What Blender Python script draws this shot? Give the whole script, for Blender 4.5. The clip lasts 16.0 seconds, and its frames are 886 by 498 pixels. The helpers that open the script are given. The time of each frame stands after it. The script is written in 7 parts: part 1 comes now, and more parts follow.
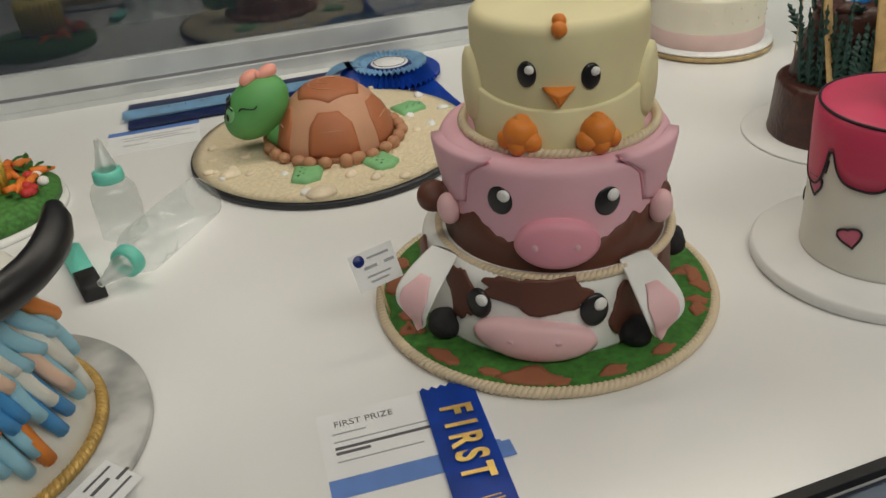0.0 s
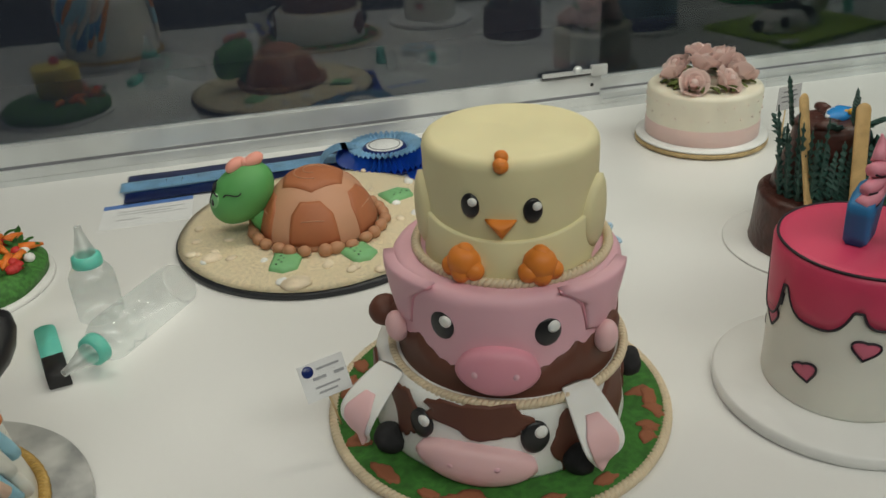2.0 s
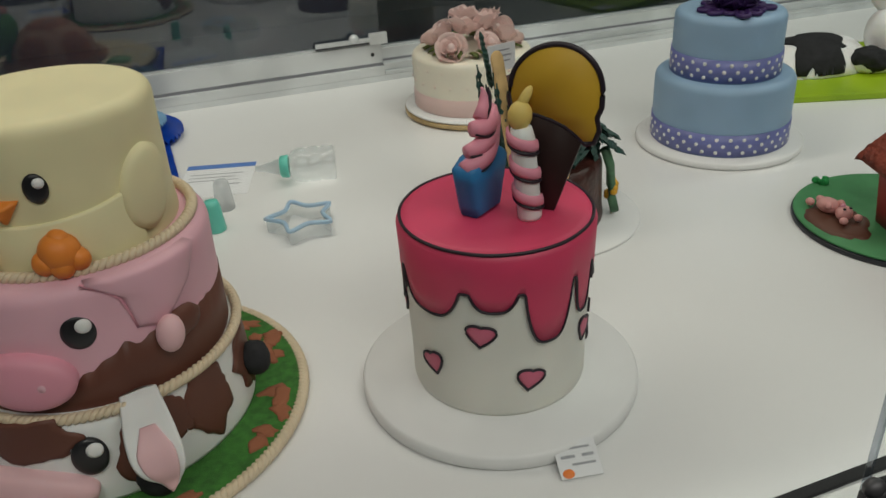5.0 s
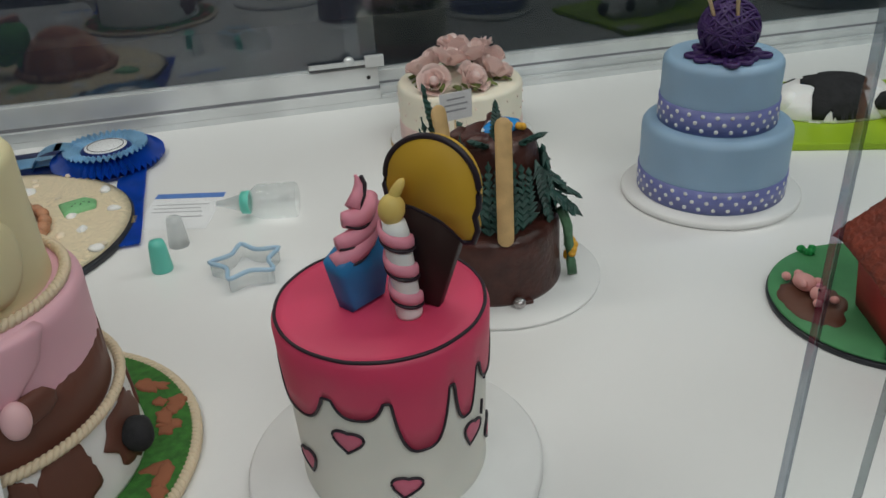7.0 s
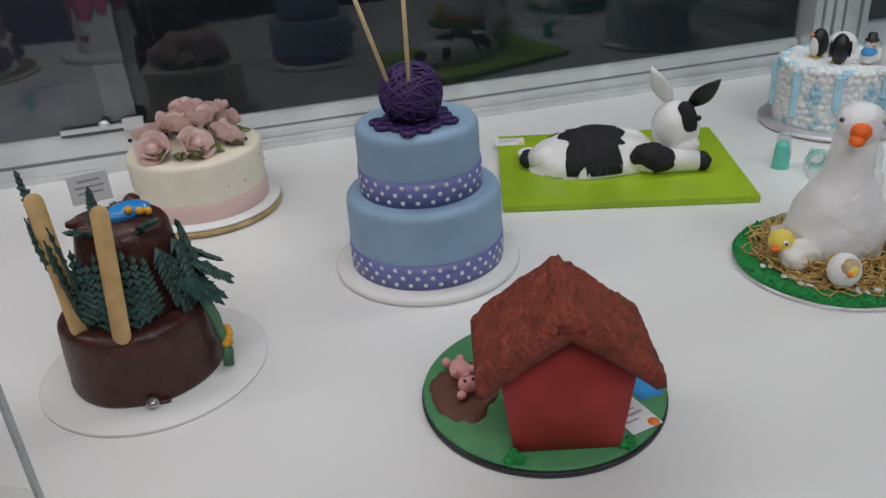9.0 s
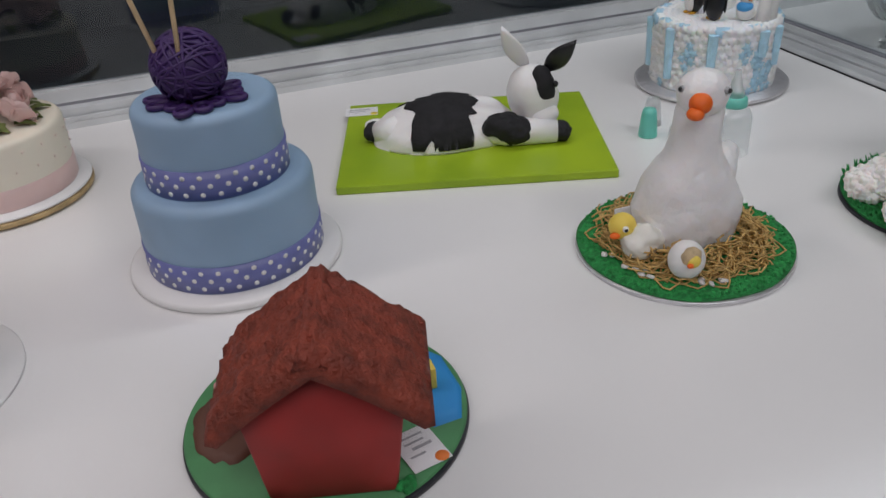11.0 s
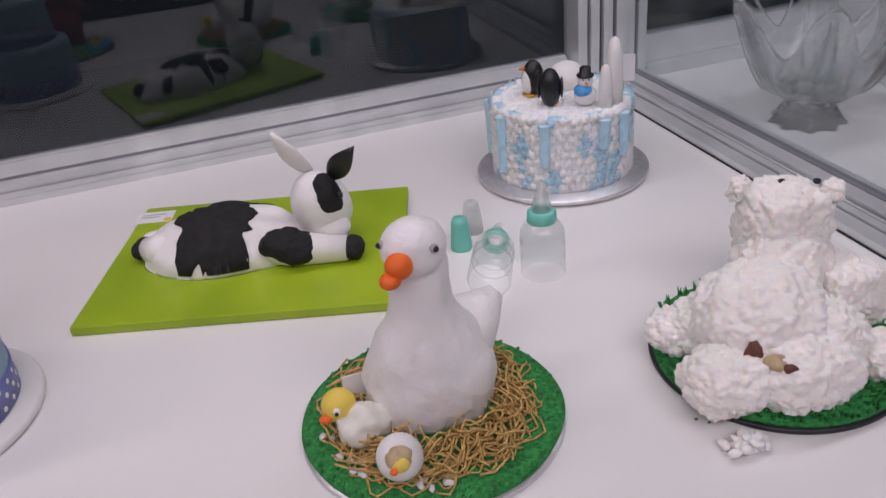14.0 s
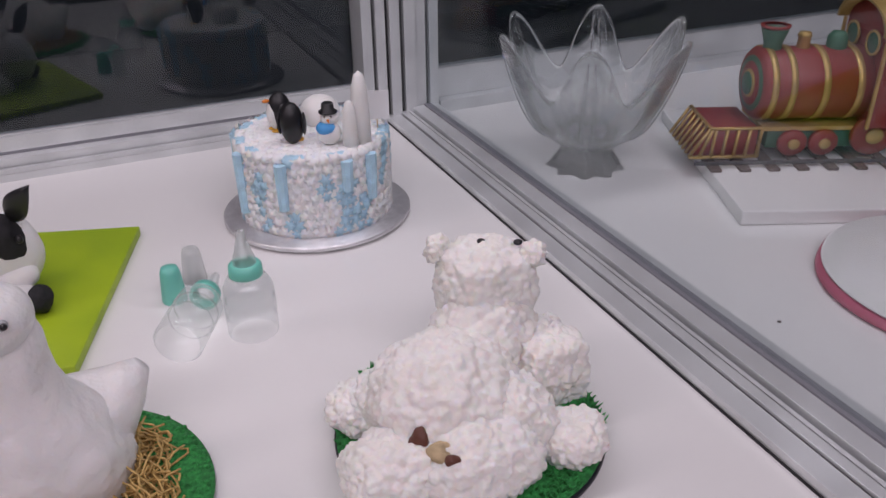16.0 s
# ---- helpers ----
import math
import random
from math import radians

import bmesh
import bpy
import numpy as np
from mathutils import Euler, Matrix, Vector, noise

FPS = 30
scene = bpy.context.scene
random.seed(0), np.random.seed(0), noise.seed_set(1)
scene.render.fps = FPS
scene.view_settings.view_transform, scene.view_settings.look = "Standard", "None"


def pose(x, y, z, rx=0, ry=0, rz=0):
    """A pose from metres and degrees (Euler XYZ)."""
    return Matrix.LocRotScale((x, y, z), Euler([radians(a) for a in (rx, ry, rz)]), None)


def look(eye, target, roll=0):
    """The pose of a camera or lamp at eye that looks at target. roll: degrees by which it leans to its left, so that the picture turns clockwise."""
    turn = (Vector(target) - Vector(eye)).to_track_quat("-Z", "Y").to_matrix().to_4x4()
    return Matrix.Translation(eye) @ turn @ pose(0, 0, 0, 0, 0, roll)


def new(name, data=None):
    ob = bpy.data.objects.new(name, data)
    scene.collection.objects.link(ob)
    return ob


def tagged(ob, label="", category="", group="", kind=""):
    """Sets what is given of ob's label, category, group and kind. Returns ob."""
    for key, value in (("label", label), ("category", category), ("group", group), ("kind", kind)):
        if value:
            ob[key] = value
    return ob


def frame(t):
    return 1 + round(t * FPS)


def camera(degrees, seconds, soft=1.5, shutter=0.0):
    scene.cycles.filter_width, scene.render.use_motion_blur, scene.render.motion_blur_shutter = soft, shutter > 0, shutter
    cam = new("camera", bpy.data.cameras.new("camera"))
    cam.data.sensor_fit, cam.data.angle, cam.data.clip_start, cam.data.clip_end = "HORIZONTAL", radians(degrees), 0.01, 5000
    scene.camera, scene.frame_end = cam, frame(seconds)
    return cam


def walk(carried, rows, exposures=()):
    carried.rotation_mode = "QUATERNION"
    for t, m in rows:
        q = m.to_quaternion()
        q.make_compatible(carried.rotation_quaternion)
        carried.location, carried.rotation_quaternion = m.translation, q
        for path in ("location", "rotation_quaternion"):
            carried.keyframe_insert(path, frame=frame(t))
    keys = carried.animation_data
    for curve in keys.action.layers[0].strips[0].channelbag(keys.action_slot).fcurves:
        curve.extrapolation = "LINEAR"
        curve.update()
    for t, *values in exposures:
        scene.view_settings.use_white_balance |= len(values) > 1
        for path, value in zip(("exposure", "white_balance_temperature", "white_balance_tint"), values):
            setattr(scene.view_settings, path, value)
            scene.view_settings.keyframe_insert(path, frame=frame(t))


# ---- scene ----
cam = camera(57.1, 16.0)
PATH = [
    (0, (0.205, -0.045, 0.503), (0.629, 1.613, -0.533), -4.9),
    (0.5, (0.229, -0.048, 0.491), (0.613, 1.541, -0.66), -4.6),
    (1, (0.26, -0.068, 0.496), (0.617, 1.503, -0.689), -4.1),
    (1.5, (0.28, -0.059, 0.524), (0.63, 1.564, -0.59), -3.7),
    (2, (0.29, -0.038, 0.562), (0.665, 1.689, -0.374), -3.3),
    (2.5, (0.301, -0.022, 0.574), (0.692, 1.728, -0.311), -3.5),
    (3, (0.31, -0.028, 0.579), (0.717, 1.731, -0.281), -3.7),
    (3.5, (0.389, -0.045, 0.557), (0.815, 1.706, -0.311), -3.7),
    (4, (0.489, -0.07, 0.534), (1.005, 1.645, -0.357), -2.9),
    (4.5, (0.549, -0.048, 0.506), (1.091, 1.644, -0.411), -3.0),
    (4.7, (0.577, -0.041, 0.491), (1.109, 1.63, -0.471), -3.0),
    (6.8, (0.76, 0.003, 0.527), (1.107, 1.702, -0.469), -3.3),
    (7, (0.785, 0.011, 0.531), (1.131, 1.712, -0.463), -3.2),
    (7.5, (0.918, 0.04, 0.543), (1.282, 1.768, -0.397), -3.7),
    (8, (1.038, 0.042, 0.535), (1.423, 1.771, -0.394), -4.2),
    (8.5, (1.118, 0.019, 0.527), (1.524, 1.744, -0.4), -4.1),
    (8.7, (1.137, 0.013, 0.532), (1.552, 1.735, -0.396), -4.0),
    (10.8, (1.327, 0.074, 0.481), (1.786, 1.733, -0.538), -3.9),
    (11, (1.355, 0.092, 0.496), (1.871, 1.726, -0.537), -3.7),
    (11.5, (1.428, 0.137, 0.515), (2.043, 1.748, -0.497), -3.8),
    (12, (1.483, 0.171, 0.521), (2.201, 1.731, -0.503), -3.2),
    (12.5, (1.564, 0.184, 0.505), (2.284, 1.751, -0.508), -3.5),
    (13, (1.62, 0.196, 0.504), (2.228, 1.817, -0.497), -4.6),
    (13.5, (1.657, 0.195, 0.504), (2.136, 1.865, -0.487), -5.8),
    (14, (1.723, 0.2, 0.51), (2.193, 1.874, -0.479), -5.7),
    (14.5, (1.781, 0.209, 0.512), (2.372, 1.858, -0.453), -4.0),
    (15, (1.812, 0.194, 0.51), (2.456, 1.832, -0.441), -3.9),
    (15.5, (1.863, 0.191, 0.505), (2.57, 1.795, -0.457), -3.5),
    (16, (1.948, 0.222, 0.487), (2.661, 1.826, -0.474), -0.7),
]
EXPOSURES = [(0.0, -0.37, 7450, 11), (1.0, -0.46, 7370, 9), (1.5, -0.5, 7330, 8), (2.5, -0.27, 7230, 5), (4.5, -0.57, 7170, 7), (7.0, -0.54, 6650, 9), (8.5, -0.54, 6540, 16), (11.0, -0.64, 6610, 23), (12.5, -0.68, 6740, 35), (14.5, -0.43, 6750, 38), (16.0, -0.47, 6760, 39)]
walk(cam, [(t, look(eye, target, roll)) for t, eye, target, roll in PATH], EXPOSURES)

# ---- world and light ----
world = bpy.data.worlds.new("hall")
scene.world = world
world.use_nodes = True
world.node_tree.nodes["Background"].inputs[0].default_value = (0.62, 0.66, 0.74, 1)
world.node_tree.nodes["Background"].inputs[1].default_value = 0.10


def area_lamp(name, x, y, z, sx, sy, watts, colour, target):
    lamp = bpy.data.lights.new(name, "AREA")
    lamp.shape, lamp.size, lamp.size_y, lamp.energy, lamp.color = "RECTANGLE", sx, sy, watts, colour
    ob = new(name, lamp)
    ob.matrix_world = look((x, y, z), target)
    return ob


# tube lamps under the lid of the case, and the hall's ceiling panels in front of it
area_lamp("case_tube_light", 0.55, 1.10, 1.17, 1.7, 0.10, 9.0, (1.0, 0.975, 0.93), (0.55, 1.02, 0))
area_lamp("case_tube_light", 2.35, 1.10, 1.17, 1.7, 0.10, 8.0, (0.90, 1.0, 0.98), (2.35, 1.02, 0))
for px, watts in ((-0.4, 38.0), (1.2, 33.0), (2.8, 43.0)):
    area_lamp("hall_panel_light", px, -1.7, 2.95, 1.5, 1.5, watts, (0.97, 0.985, 1.0), (px, 0.5, 0))


scene.cycles.transparent_max_bounces = 24


# ---- materials ----
def material(name, colour, rough=0.5, var=0.08, scale=60.0, bump=0.15, bump_scale=400.0, metal=0.0, second=None, coat=0.0, sss=0.0, depth=0.002, lo=0.35, hi=0.65):
    """Two-scale procedural surface: broad blotches of tint, fine grain in the relief."""
    m = bpy.data.materials.new(name)
    m.use_nodes = True
    n, l = m.node_tree.nodes, m.node_tree.links
    b = n["Principled BSDF"]
    b.inputs["Roughness"].default_value = rough
    b.inputs["Metallic"].default_value = metal
    b.inputs["Coat Weight"].default_value = coat
    if sss:
        b.inputs["Subsurface Weight"].default_value = sss
        b.inputs["Subsurface Radius"].default_value = (0.006, 0.004, 0.003)
        b.inputs["Subsurface Scale"].default_value = 1.0
    co = n.new("ShaderNodeTexCoord")
    big = n.new("ShaderNodeTexNoise")
    big.inputs["Scale"].default_value, big.inputs["Detail"].default_value = scale, 5
    l.new(co.outputs["Object"], big.inputs["Vector"])
    ramp = n.new("ShaderNodeValToRGB")
    c = Vector(colour)
    d = Vector(second) if second else c * (1 - var)
    e = c if second else c * (1 + var)
    ramp.color_ramp.elements[0].position, ramp.color_ramp.elements[1].position = lo, hi
    ramp.color_ramp.elements[0].color = (*d, 1)
    ramp.color_ramp.elements[1].color = (*[min(v, 0.95) for v in e], 1)
    l.new(big.outputs["Fac"], ramp.inputs["Fac"])
    l.new(ramp.outputs["Color"], b.inputs["Base Color"])
    if bump:
        fine = n.new("ShaderNodeTexNoise")
        fine.inputs["Scale"].default_value, fine.inputs["Detail"].default_value = bump_scale, 4
        l.new(co.outputs["Object"], fine.inputs["Vector"])
        bp = n.new("ShaderNodeBump")
        bp.inputs["Strength"].default_value, bp.inputs["Distance"].default_value = bump, depth
        l.new(fine.outputs["Fac"], bp.inputs["Height"])
        l.new(bp.outputs["Normal"], b.inputs["Normal"])
    return m


def glass_sheet(name, tint, share, rough=0.0):
    """A clear sheet: lets light straight through and mirrors a share of it."""
    m = bpy.data.materials.new(name)
    m.use_nodes = True
    n, l = m.node_tree.nodes, m.node_tree.links
    n.remove(n["Principled BSDF"])
    clear, gloss, mix = n.new("ShaderNodeBsdfTransparent"), n.new("ShaderNodeBsdfGlossy"), n.new("ShaderNodeMixShader")
    clear.inputs[0].default_value = (*tint, 1)
    gloss.inputs["Roughness"].default_value = rough
    gloss.inputs["Color"].default_value = (0.95, 0.98, 1.0, 1)
    mix.inputs[0].default_value = share
    l.new(clear.outputs[0], mix.inputs[1])
    l.new(gloss.outputs[0], mix.inputs[2])
    l.new(mix.outputs[0], n["Material Output"].inputs[0])
    return m


def fondant(name, colour, **kw):
    return material(name, colour, **{**dict(rough=0.55, var=0.05, scale=25, bump=0.12, bump_scale=700, depth=0.0006, sss=0.12), **kw})


M = {}
M["table"] = material("white_laminate", (0.80, 0.80, 0.79), 0.22, 0.025, 3.0, 0.03, 900, depth=0.0003)
M["alu"] = material("brushed_aluminium", (0.70, 0.725, 0.73), 0.36, 0.10, 14.0, 0.10, 500, metal=0.45, depth=0.0004)
# Glazing gasket grey, also laid as painted shade in the door grooves.
M["alu_mid"] = material("grey_gasket_and_groove_shade", (0.26, 0.26, 0.285), 0.45, 0.08, 20.0, 0.08, metal=0.2)
# Darkened aluminium: paints shade into recesses, and serves as dark metal.
M["alu_shade"] = material("dark_aluminium_and_recess_shade", (0.10, 0.10, 0.105), 0.5, 0.12, 20.0, 0.1, metal=0.5)
M["dark_rail"] = material("dark_anodised_rail", (0.085, 0.11, 0.155), 0.35, 0.2, 20.0, 0.08, metal=0.5)
M["rubber"] = material("black_rubber", (0.012, 0.012, 0.014), 0.6, 0.2, 60.0, 0.1)
# Near-black colours stand in for the gloom of the hall behind the panes.
M["hall"] = material("dim_hall_tone", (0.016, 0.017, 0.020), 0.8, 0.3, 1.2, 0.1, 40)
M["hall_floor"] = material("dim_hall_floor_tone", (0.014, 0.014, 0.017), 0.9, 0.3, 3.0, 0.3, 80)
M["pane_front"] = glass_sheet("front_glass", (0.985, 0.992, 0.99), 0.012)
M["pane_back"] = glass_sheet("back_glass", (0.93, 0.95, 0.95), 0.085)
# Back glass darkened and mirroring less, to paint its dimmer reflections.
M["pane_back_dark"] = glass_sheet("dimmed_back_glass", (0.80, 0.83, 0.84), 0.048)
M["pane_side"] = glass_sheet("side_glass", (0.925, 0.95, 0.955), 0.04)


def hazed(m, share, colour):
    """A thin diffuse film that paints the pale haze of reflected light on a pane."""
    t = m.node_tree
    d, x = t.nodes.new("ShaderNodeBsdfDiffuse"), t.nodes.new("ShaderNodeMixShader")
    d.inputs[0].default_value = (*colour, 1)
    x.inputs[0].default_value = share
    t.links.new(t.nodes["Mix Shader"].outputs[0], x.inputs[1])
    t.links.new(d.outputs[0], x.inputs[2])
    t.links.new(x.outputs[0], t.nodes["Material Output"].inputs[0])


# Bluish film lifts the darks, standing in for hazy reflections in the glass.
hazed(M["pane_back"], 0.018, (0.52, 0.64, 1.0))
hazed(M["pane_back_dark"], 0.007, (0.50, 0.72, 0.95))
M["pane_edge"] = glass_sheet("polished_glass_edge", (0.66, 0.69, 0.73), 0.16, 0.10)
M["pane_edge_pale"] = glass_sheet("ground_glass_edge", (0.66, 0.69, 0.70), 0.12, 0.25)
def _milky(name, share):
    m = glass_sheet(name, (0.96, 0.975, 0.975), 0.08, 0.2)
    t = m.node_tree
    d, x = t.nodes.new("ShaderNodeBsdfTranslucent"), t.nodes.new("ShaderNodeMixShader")
    d.inputs[0].default_value = (0.88, 0.90, 0.90, 1)
    x.inputs[0].default_value = share
    t.links.new(t.nodes["Mix Shader"].outputs[0], x.inputs[1])
    t.links.new(d.outputs[0], x.inputs[2])
    t.links.new(x.outputs[0], t.nodes["Material Output"].inputs[0])
    return m


M["milky"] = _milky("milky_soft_plastic", 0.26)


def thick_glass(name, share):
    """Heavy clear glass: bends what lies behind it, and lets some light straight through."""
    m = bpy.data.materials.new(name)
    m.use_nodes = True
    n, l = m.node_tree.nodes, m.node_tree.links
    n.remove(n["Principled BSDF"])
    bend, clear, mix = n.new("ShaderNodeBsdfGlass"), n.new("ShaderNodeBsdfTransparent"), n.new("ShaderNodeMixShader")
    bend.inputs["IOR"].default_value, bend.inputs["Roughness"].default_value = 1.5, 0.0
    bend.inputs["Color"].default_value = (0.985, 0.992, 0.992, 1)
    clear.inputs[0].default_value = (0.97, 0.98, 0.98, 1)
    mix.inputs[0].default_value = share
    l.new(bend.outputs[0], mix.inputs[1])
    l.new(clear.outputs[0], mix.inputs[2])
    l.new(mix.outputs[0], n["Material Output"].inputs[0])
    return m


def petal_paste(name, colour, share):
    """Thin sugar paste that light shines through."""
    m = material(name, colour, 0.6, 0.05, 60, 0.1, 700, depth=0.0006)
    t = m.node_tree
    d, x = t.nodes.new("ShaderNodeBsdfTranslucent"), t.nodes.new("ShaderNodeMixShader")
    d.inputs[0].default_value = (*colour, 1)
    x.inputs[0].default_value = share
    t.links.new(t.nodes["Principled BSDF"].outputs[0], x.inputs[1])
    t.links.new(d.outputs[0], x.inputs[2])
    t.links.new(x.outputs[0], t.nodes["Material Output"].inputs[0])
    return m


M["crystal"] = thick_glass("lead_crystal", 0.42)
M["nozzle"] = _milky("frosted_nozzle_plastic", 0.42)
M["teal"] = material("teal_plastic", (0.13, 0.56, 0.46), 0.35, 0.06, 40, 0.02, sss=0.2)
M["paper"] = material("white_card", (0.78, 0.79, 0.80), 0.6, 0.03, 30, 0.05)
M["print"] = material("grey_print", (0.10, 0.10, 0.11), 0.7, 0.1, 200, 0)
M["print_soft"] = material("faint_print", (0.36, 0.37, 0.39), 0.7, 0.1, 200, 0)
M["print_blue"] = material("blue_print", (0.10, 0.22, 0.55), 0.55, 0.08, 60, 0.02)
M["red_dot"] = material("red_sticker", (0.60, 0.04, 0.05), 0.5, 0.06, 60, 0.02)
M["orange_dot"] = material("orange_sticker", (0.85, 0.22, 0.04), 0.5, 0.06, 60, 0.02)
M["satin"] = material("royal_blue_satin", (0.004, 0.085, 0.55), 0.28, 0.15, 40, 0.12, 900, depth=0.0005)
M["satin_dark"] = material("navy_satin", (0.008, 0.025, 0.15), 0.3, 0.15, 40, 0.12, 900, depth=0.0005)
M["satin_light"] = material("sky_blue_satin", (0.30, 0.58, 0.82), 0.3, 0.12, 40, 0.12, 900, depth=0.0005)
M["gold"] = material("gold_foil", (0.85, 0.62, 0.20), 0.3, 0.1, 80, 0.05, metal=0.8)
M["cream"] = fondant("cream_yellow_fondant", (0.76, 0.69, 0.42))
M["pink"] = fondant("baby_pink_fondant", (0.76, 0.43, 0.50))
M["pink_light"] = fondant("pale_pink_fondant", (0.80, 0.50, 0.52))
M["pink_snout"] = fondant("rose_pink_fondant", (0.76, 0.32, 0.40))
M["white_f"] = fondant("white_fondant", (0.80, 0.80, 0.78))
M["ivory_f"] = fondant("ivory_fondant", (0.78, 0.77, 0.70))
M["brown_f"] = fondant("brown_fondant", (0.125, 0.042, 0.026))
M["black_f"] = fondant("black_fondant", (0.012, 0.012, 0.014), rough=0.4, sss=0)
M["orange_f"] = fondant("orange_fondant", (0.80, 0.24, 0.035))
M["grass_f"] = fondant("green_sugar_grass", (0.035, 0.16, 0.022), rough=0.8, var=0.25, scale=120, bump=0.6, bump_scale=900, depth=0.002)
M["clay_f"] = fondant("terracotta_crumbs", (0.30, 0.105, 0.05), rough=0.8, bump=0.4)
M["rope"] = fondant("cream_sugar_rope", (0.66, 0.54, 0.38))
M["sand"] = fondant("biscuit_sand", (0.78, 0.66, 0.46), rough=0.9, var=0.12, scale=200, bump=0.7, bump_scale=1200, depth=0.002)
M["shell_f"] = fondant("tan_fondant", (0.56, 0.29, 0.18))
M["shell_patch"] = fondant("rust_fondant", (0.42, 0.14, 0.06))
M["stone_f"] = fondant("sugar_pebble", (0.45, 0.22, 0.12))
M["sea_shell"] = fondant("pale_sugar_shell", (0.76, 0.64, 0.48), var=0.15)
M["turtle_g"] = fondant("leaf_green_fondant", (0.10, 0.36, 0.11))
M["flipper_g"] = fondant("mint_green_fondant", (0.20, 0.48, 0.22))
M["coral"] = fondant("coral_fondant", (0.84, 0.36, 0.29))
M["board_black"] = material("black_foil_board", (0.02, 0.022, 0.028), 0.4, 0.2, 60, 0.1)
M["board_white"] = material("white_cake_drum", (0.80, 0.80, 0.79), 0.45, 0.03, 60, 0.1)
M["board_gold"] = material("worn_gold_board_edge", (0.50, 0.36, 0.18), 0.5, 0.2, 60, 0.1, metal=0.3)
M["board_green"] = material("green_iced_board", (0.065, 0.26, 0.10), 0.55, 0.12, 40, 0.2)
M["board_silver"] = material("silver_foil_board", (0.74, 0.74, 0.76), 0.34, 0.1, 90, 0.3, 260, metal=0.65)
M["glaze"] = fondant("raspberry_pink_glaze", (0.68, 0.055, 0.135), rough=0.5)
M["ink"] = fondant("black_icing_line", (0.018, 0.010, 0.018), rough=0.5, sss=0)
M["heart_f"] = fondant("heart_pink_fondant", (0.62, 0.14, 0.22))
M["cup_blue"] = fondant("bright_blue_fondant", (0.02, 0.20, 0.46))
M["cup_pink"] = fondant("swirl_pink_fondant", (0.78, 0.29, 0.38))
M["mustard"] = fondant("mustard_yellow_fondant", (0.62, 0.37, 0.03))
M["flame_f"] = fondant("yellow_fondant", (0.74, 0.55, 0.16))
M["cone_f"] = fondant("dark_cone_fondant", (0.025, 0.010, 0.008))
M["choc"] = material("chocolate_ganache", (0.060, 0.018, 0.013), 0.38, 0.25, 50, 0.5, 160, depth=0.003)
M["stick"] = material("birch_lolly_stick", (0.62, 0.41, 0.18), 0.6, 0.12, 70, 0.15)
M["fern"] = material("dark_green_buttercream", (0.016, 0.062, 0.050), 0.5, 0.35, 90, 0.3, 300)
M["fern_light"] = material("sage_green_buttercream", (0.07, 0.17, 0.09), 0.5, 0.3, 90, 0.3, 300)
M["amber"] = fondant("amber_sugar_beads", (0.72, 0.38, 0.03))
M["packet"] = material("blue_white_wrapper", (0.75, 0.8, 0.85), 0.25, 0.2, 60, 0.1, second=(0.02, 0.24, 0.62), lo=0.56, hi=0.59)
M["pearl"] = material("silver_sugar_pearl", (0.5, 0.47, 0.47), 0.2, 0.1, 60, 0, metal=0.8)
M["butter"] = material("ivory_buttercream", (0.80, 0.75, 0.62), 0.5, 0.04, 30, 0.3, 130, sss=0.1)
M["butter_pink"] = material("blush_buttercream", (0.74, 0.54, 0.50), 0.5, 0.04, 30, 0.3, 130, sss=0.1)
M["rose_f"] = petal_paste("pink_sugar_rose", (0.97, 0.80, 0.77), 0.42)
M["leaf_f"] = fondant("olive_sugar_leaf", (0.24, 0.30, 0.09), var=0.25)
M["blue_f"] = fondant("powder_blue_fondant", (0.27, 0.41, 0.56))
M["ribbon_v"] = material("violet_blue_ribbon", (0.16, 0.18, 0.42), 0.4, 0.1, 40, 0.15, 900, depth=0.0004)
M["yarn"] = fondant("deep_purple_fondant", (0.042, 0.014, 0.10))
M["bamboo"] = material("bamboo_skewer", (0.70, 0.52, 0.30), 0.5, 0.12, 90, 0.1)
M["barn_red"] = fondant("barn_red_fondant", (0.36, 0.028, 0.024), rough=0.6, var=0.12)
M["roof_choc"] = material("milk_chocolate_buttercream", (0.23, 0.038, 0.018), 0.65, 0.26, 60, 0.9, 200, depth=0.005)
M["pond"] = fondant("pond_blue_fondant", (0.01, 0.26, 0.62))
M["pig_pink"] = fondant("piglet_pink_fondant", (0.74, 0.36, 0.34))
M["mud"] = fondant("mud_brown_fondant", (0.13, 0.05, 0.03))
M["yellow_f"] = fondant("chick_yellow_fondant", (0.82, 0.62, 0.10))
M["path_grey"] = fondant("grey_sugar_path", (0.36, 0.37, 0.38), bump=0.5)
M["mat_lime"] = material("lime_green_iced_board", (0.36, 0.52, 0.015), 0.45, 0.18, 9, 0.15, second=(0.25, 0.40, 0.012))
M["icing_white"] = material("white_royal_icing", (0.82, 0.81, 0.80), 0.55, 0.04, 40, 0.45, 120, sss=0.15, depth=0.003)
M["goose_white"] = material("smooth_white_icing", (0.84, 0.835, 0.83), 0.40, 0.05, 30, 0.75, 48, sss=0.2, depth=0.007)
M["beak"] = fondant("orange_beak_fondant", (0.88, 0.15, 0.01))
M["noodle"] = material("fried_noodle_nest", (0.56, 0.36, 0.12), 0.5, 0.3, 150, 0.2)
M["hide"] = material("black_matte_icing", (0.012, 0.012, 0.014), 0.85, 0.3, 90, 0.5, 260, depth=0.002)
M["turf"] = material("green_sugar_turf", (0.012, 0.33, 0.075), 0.8, 0.35, 220, 0.9, 700, depth=0.004)
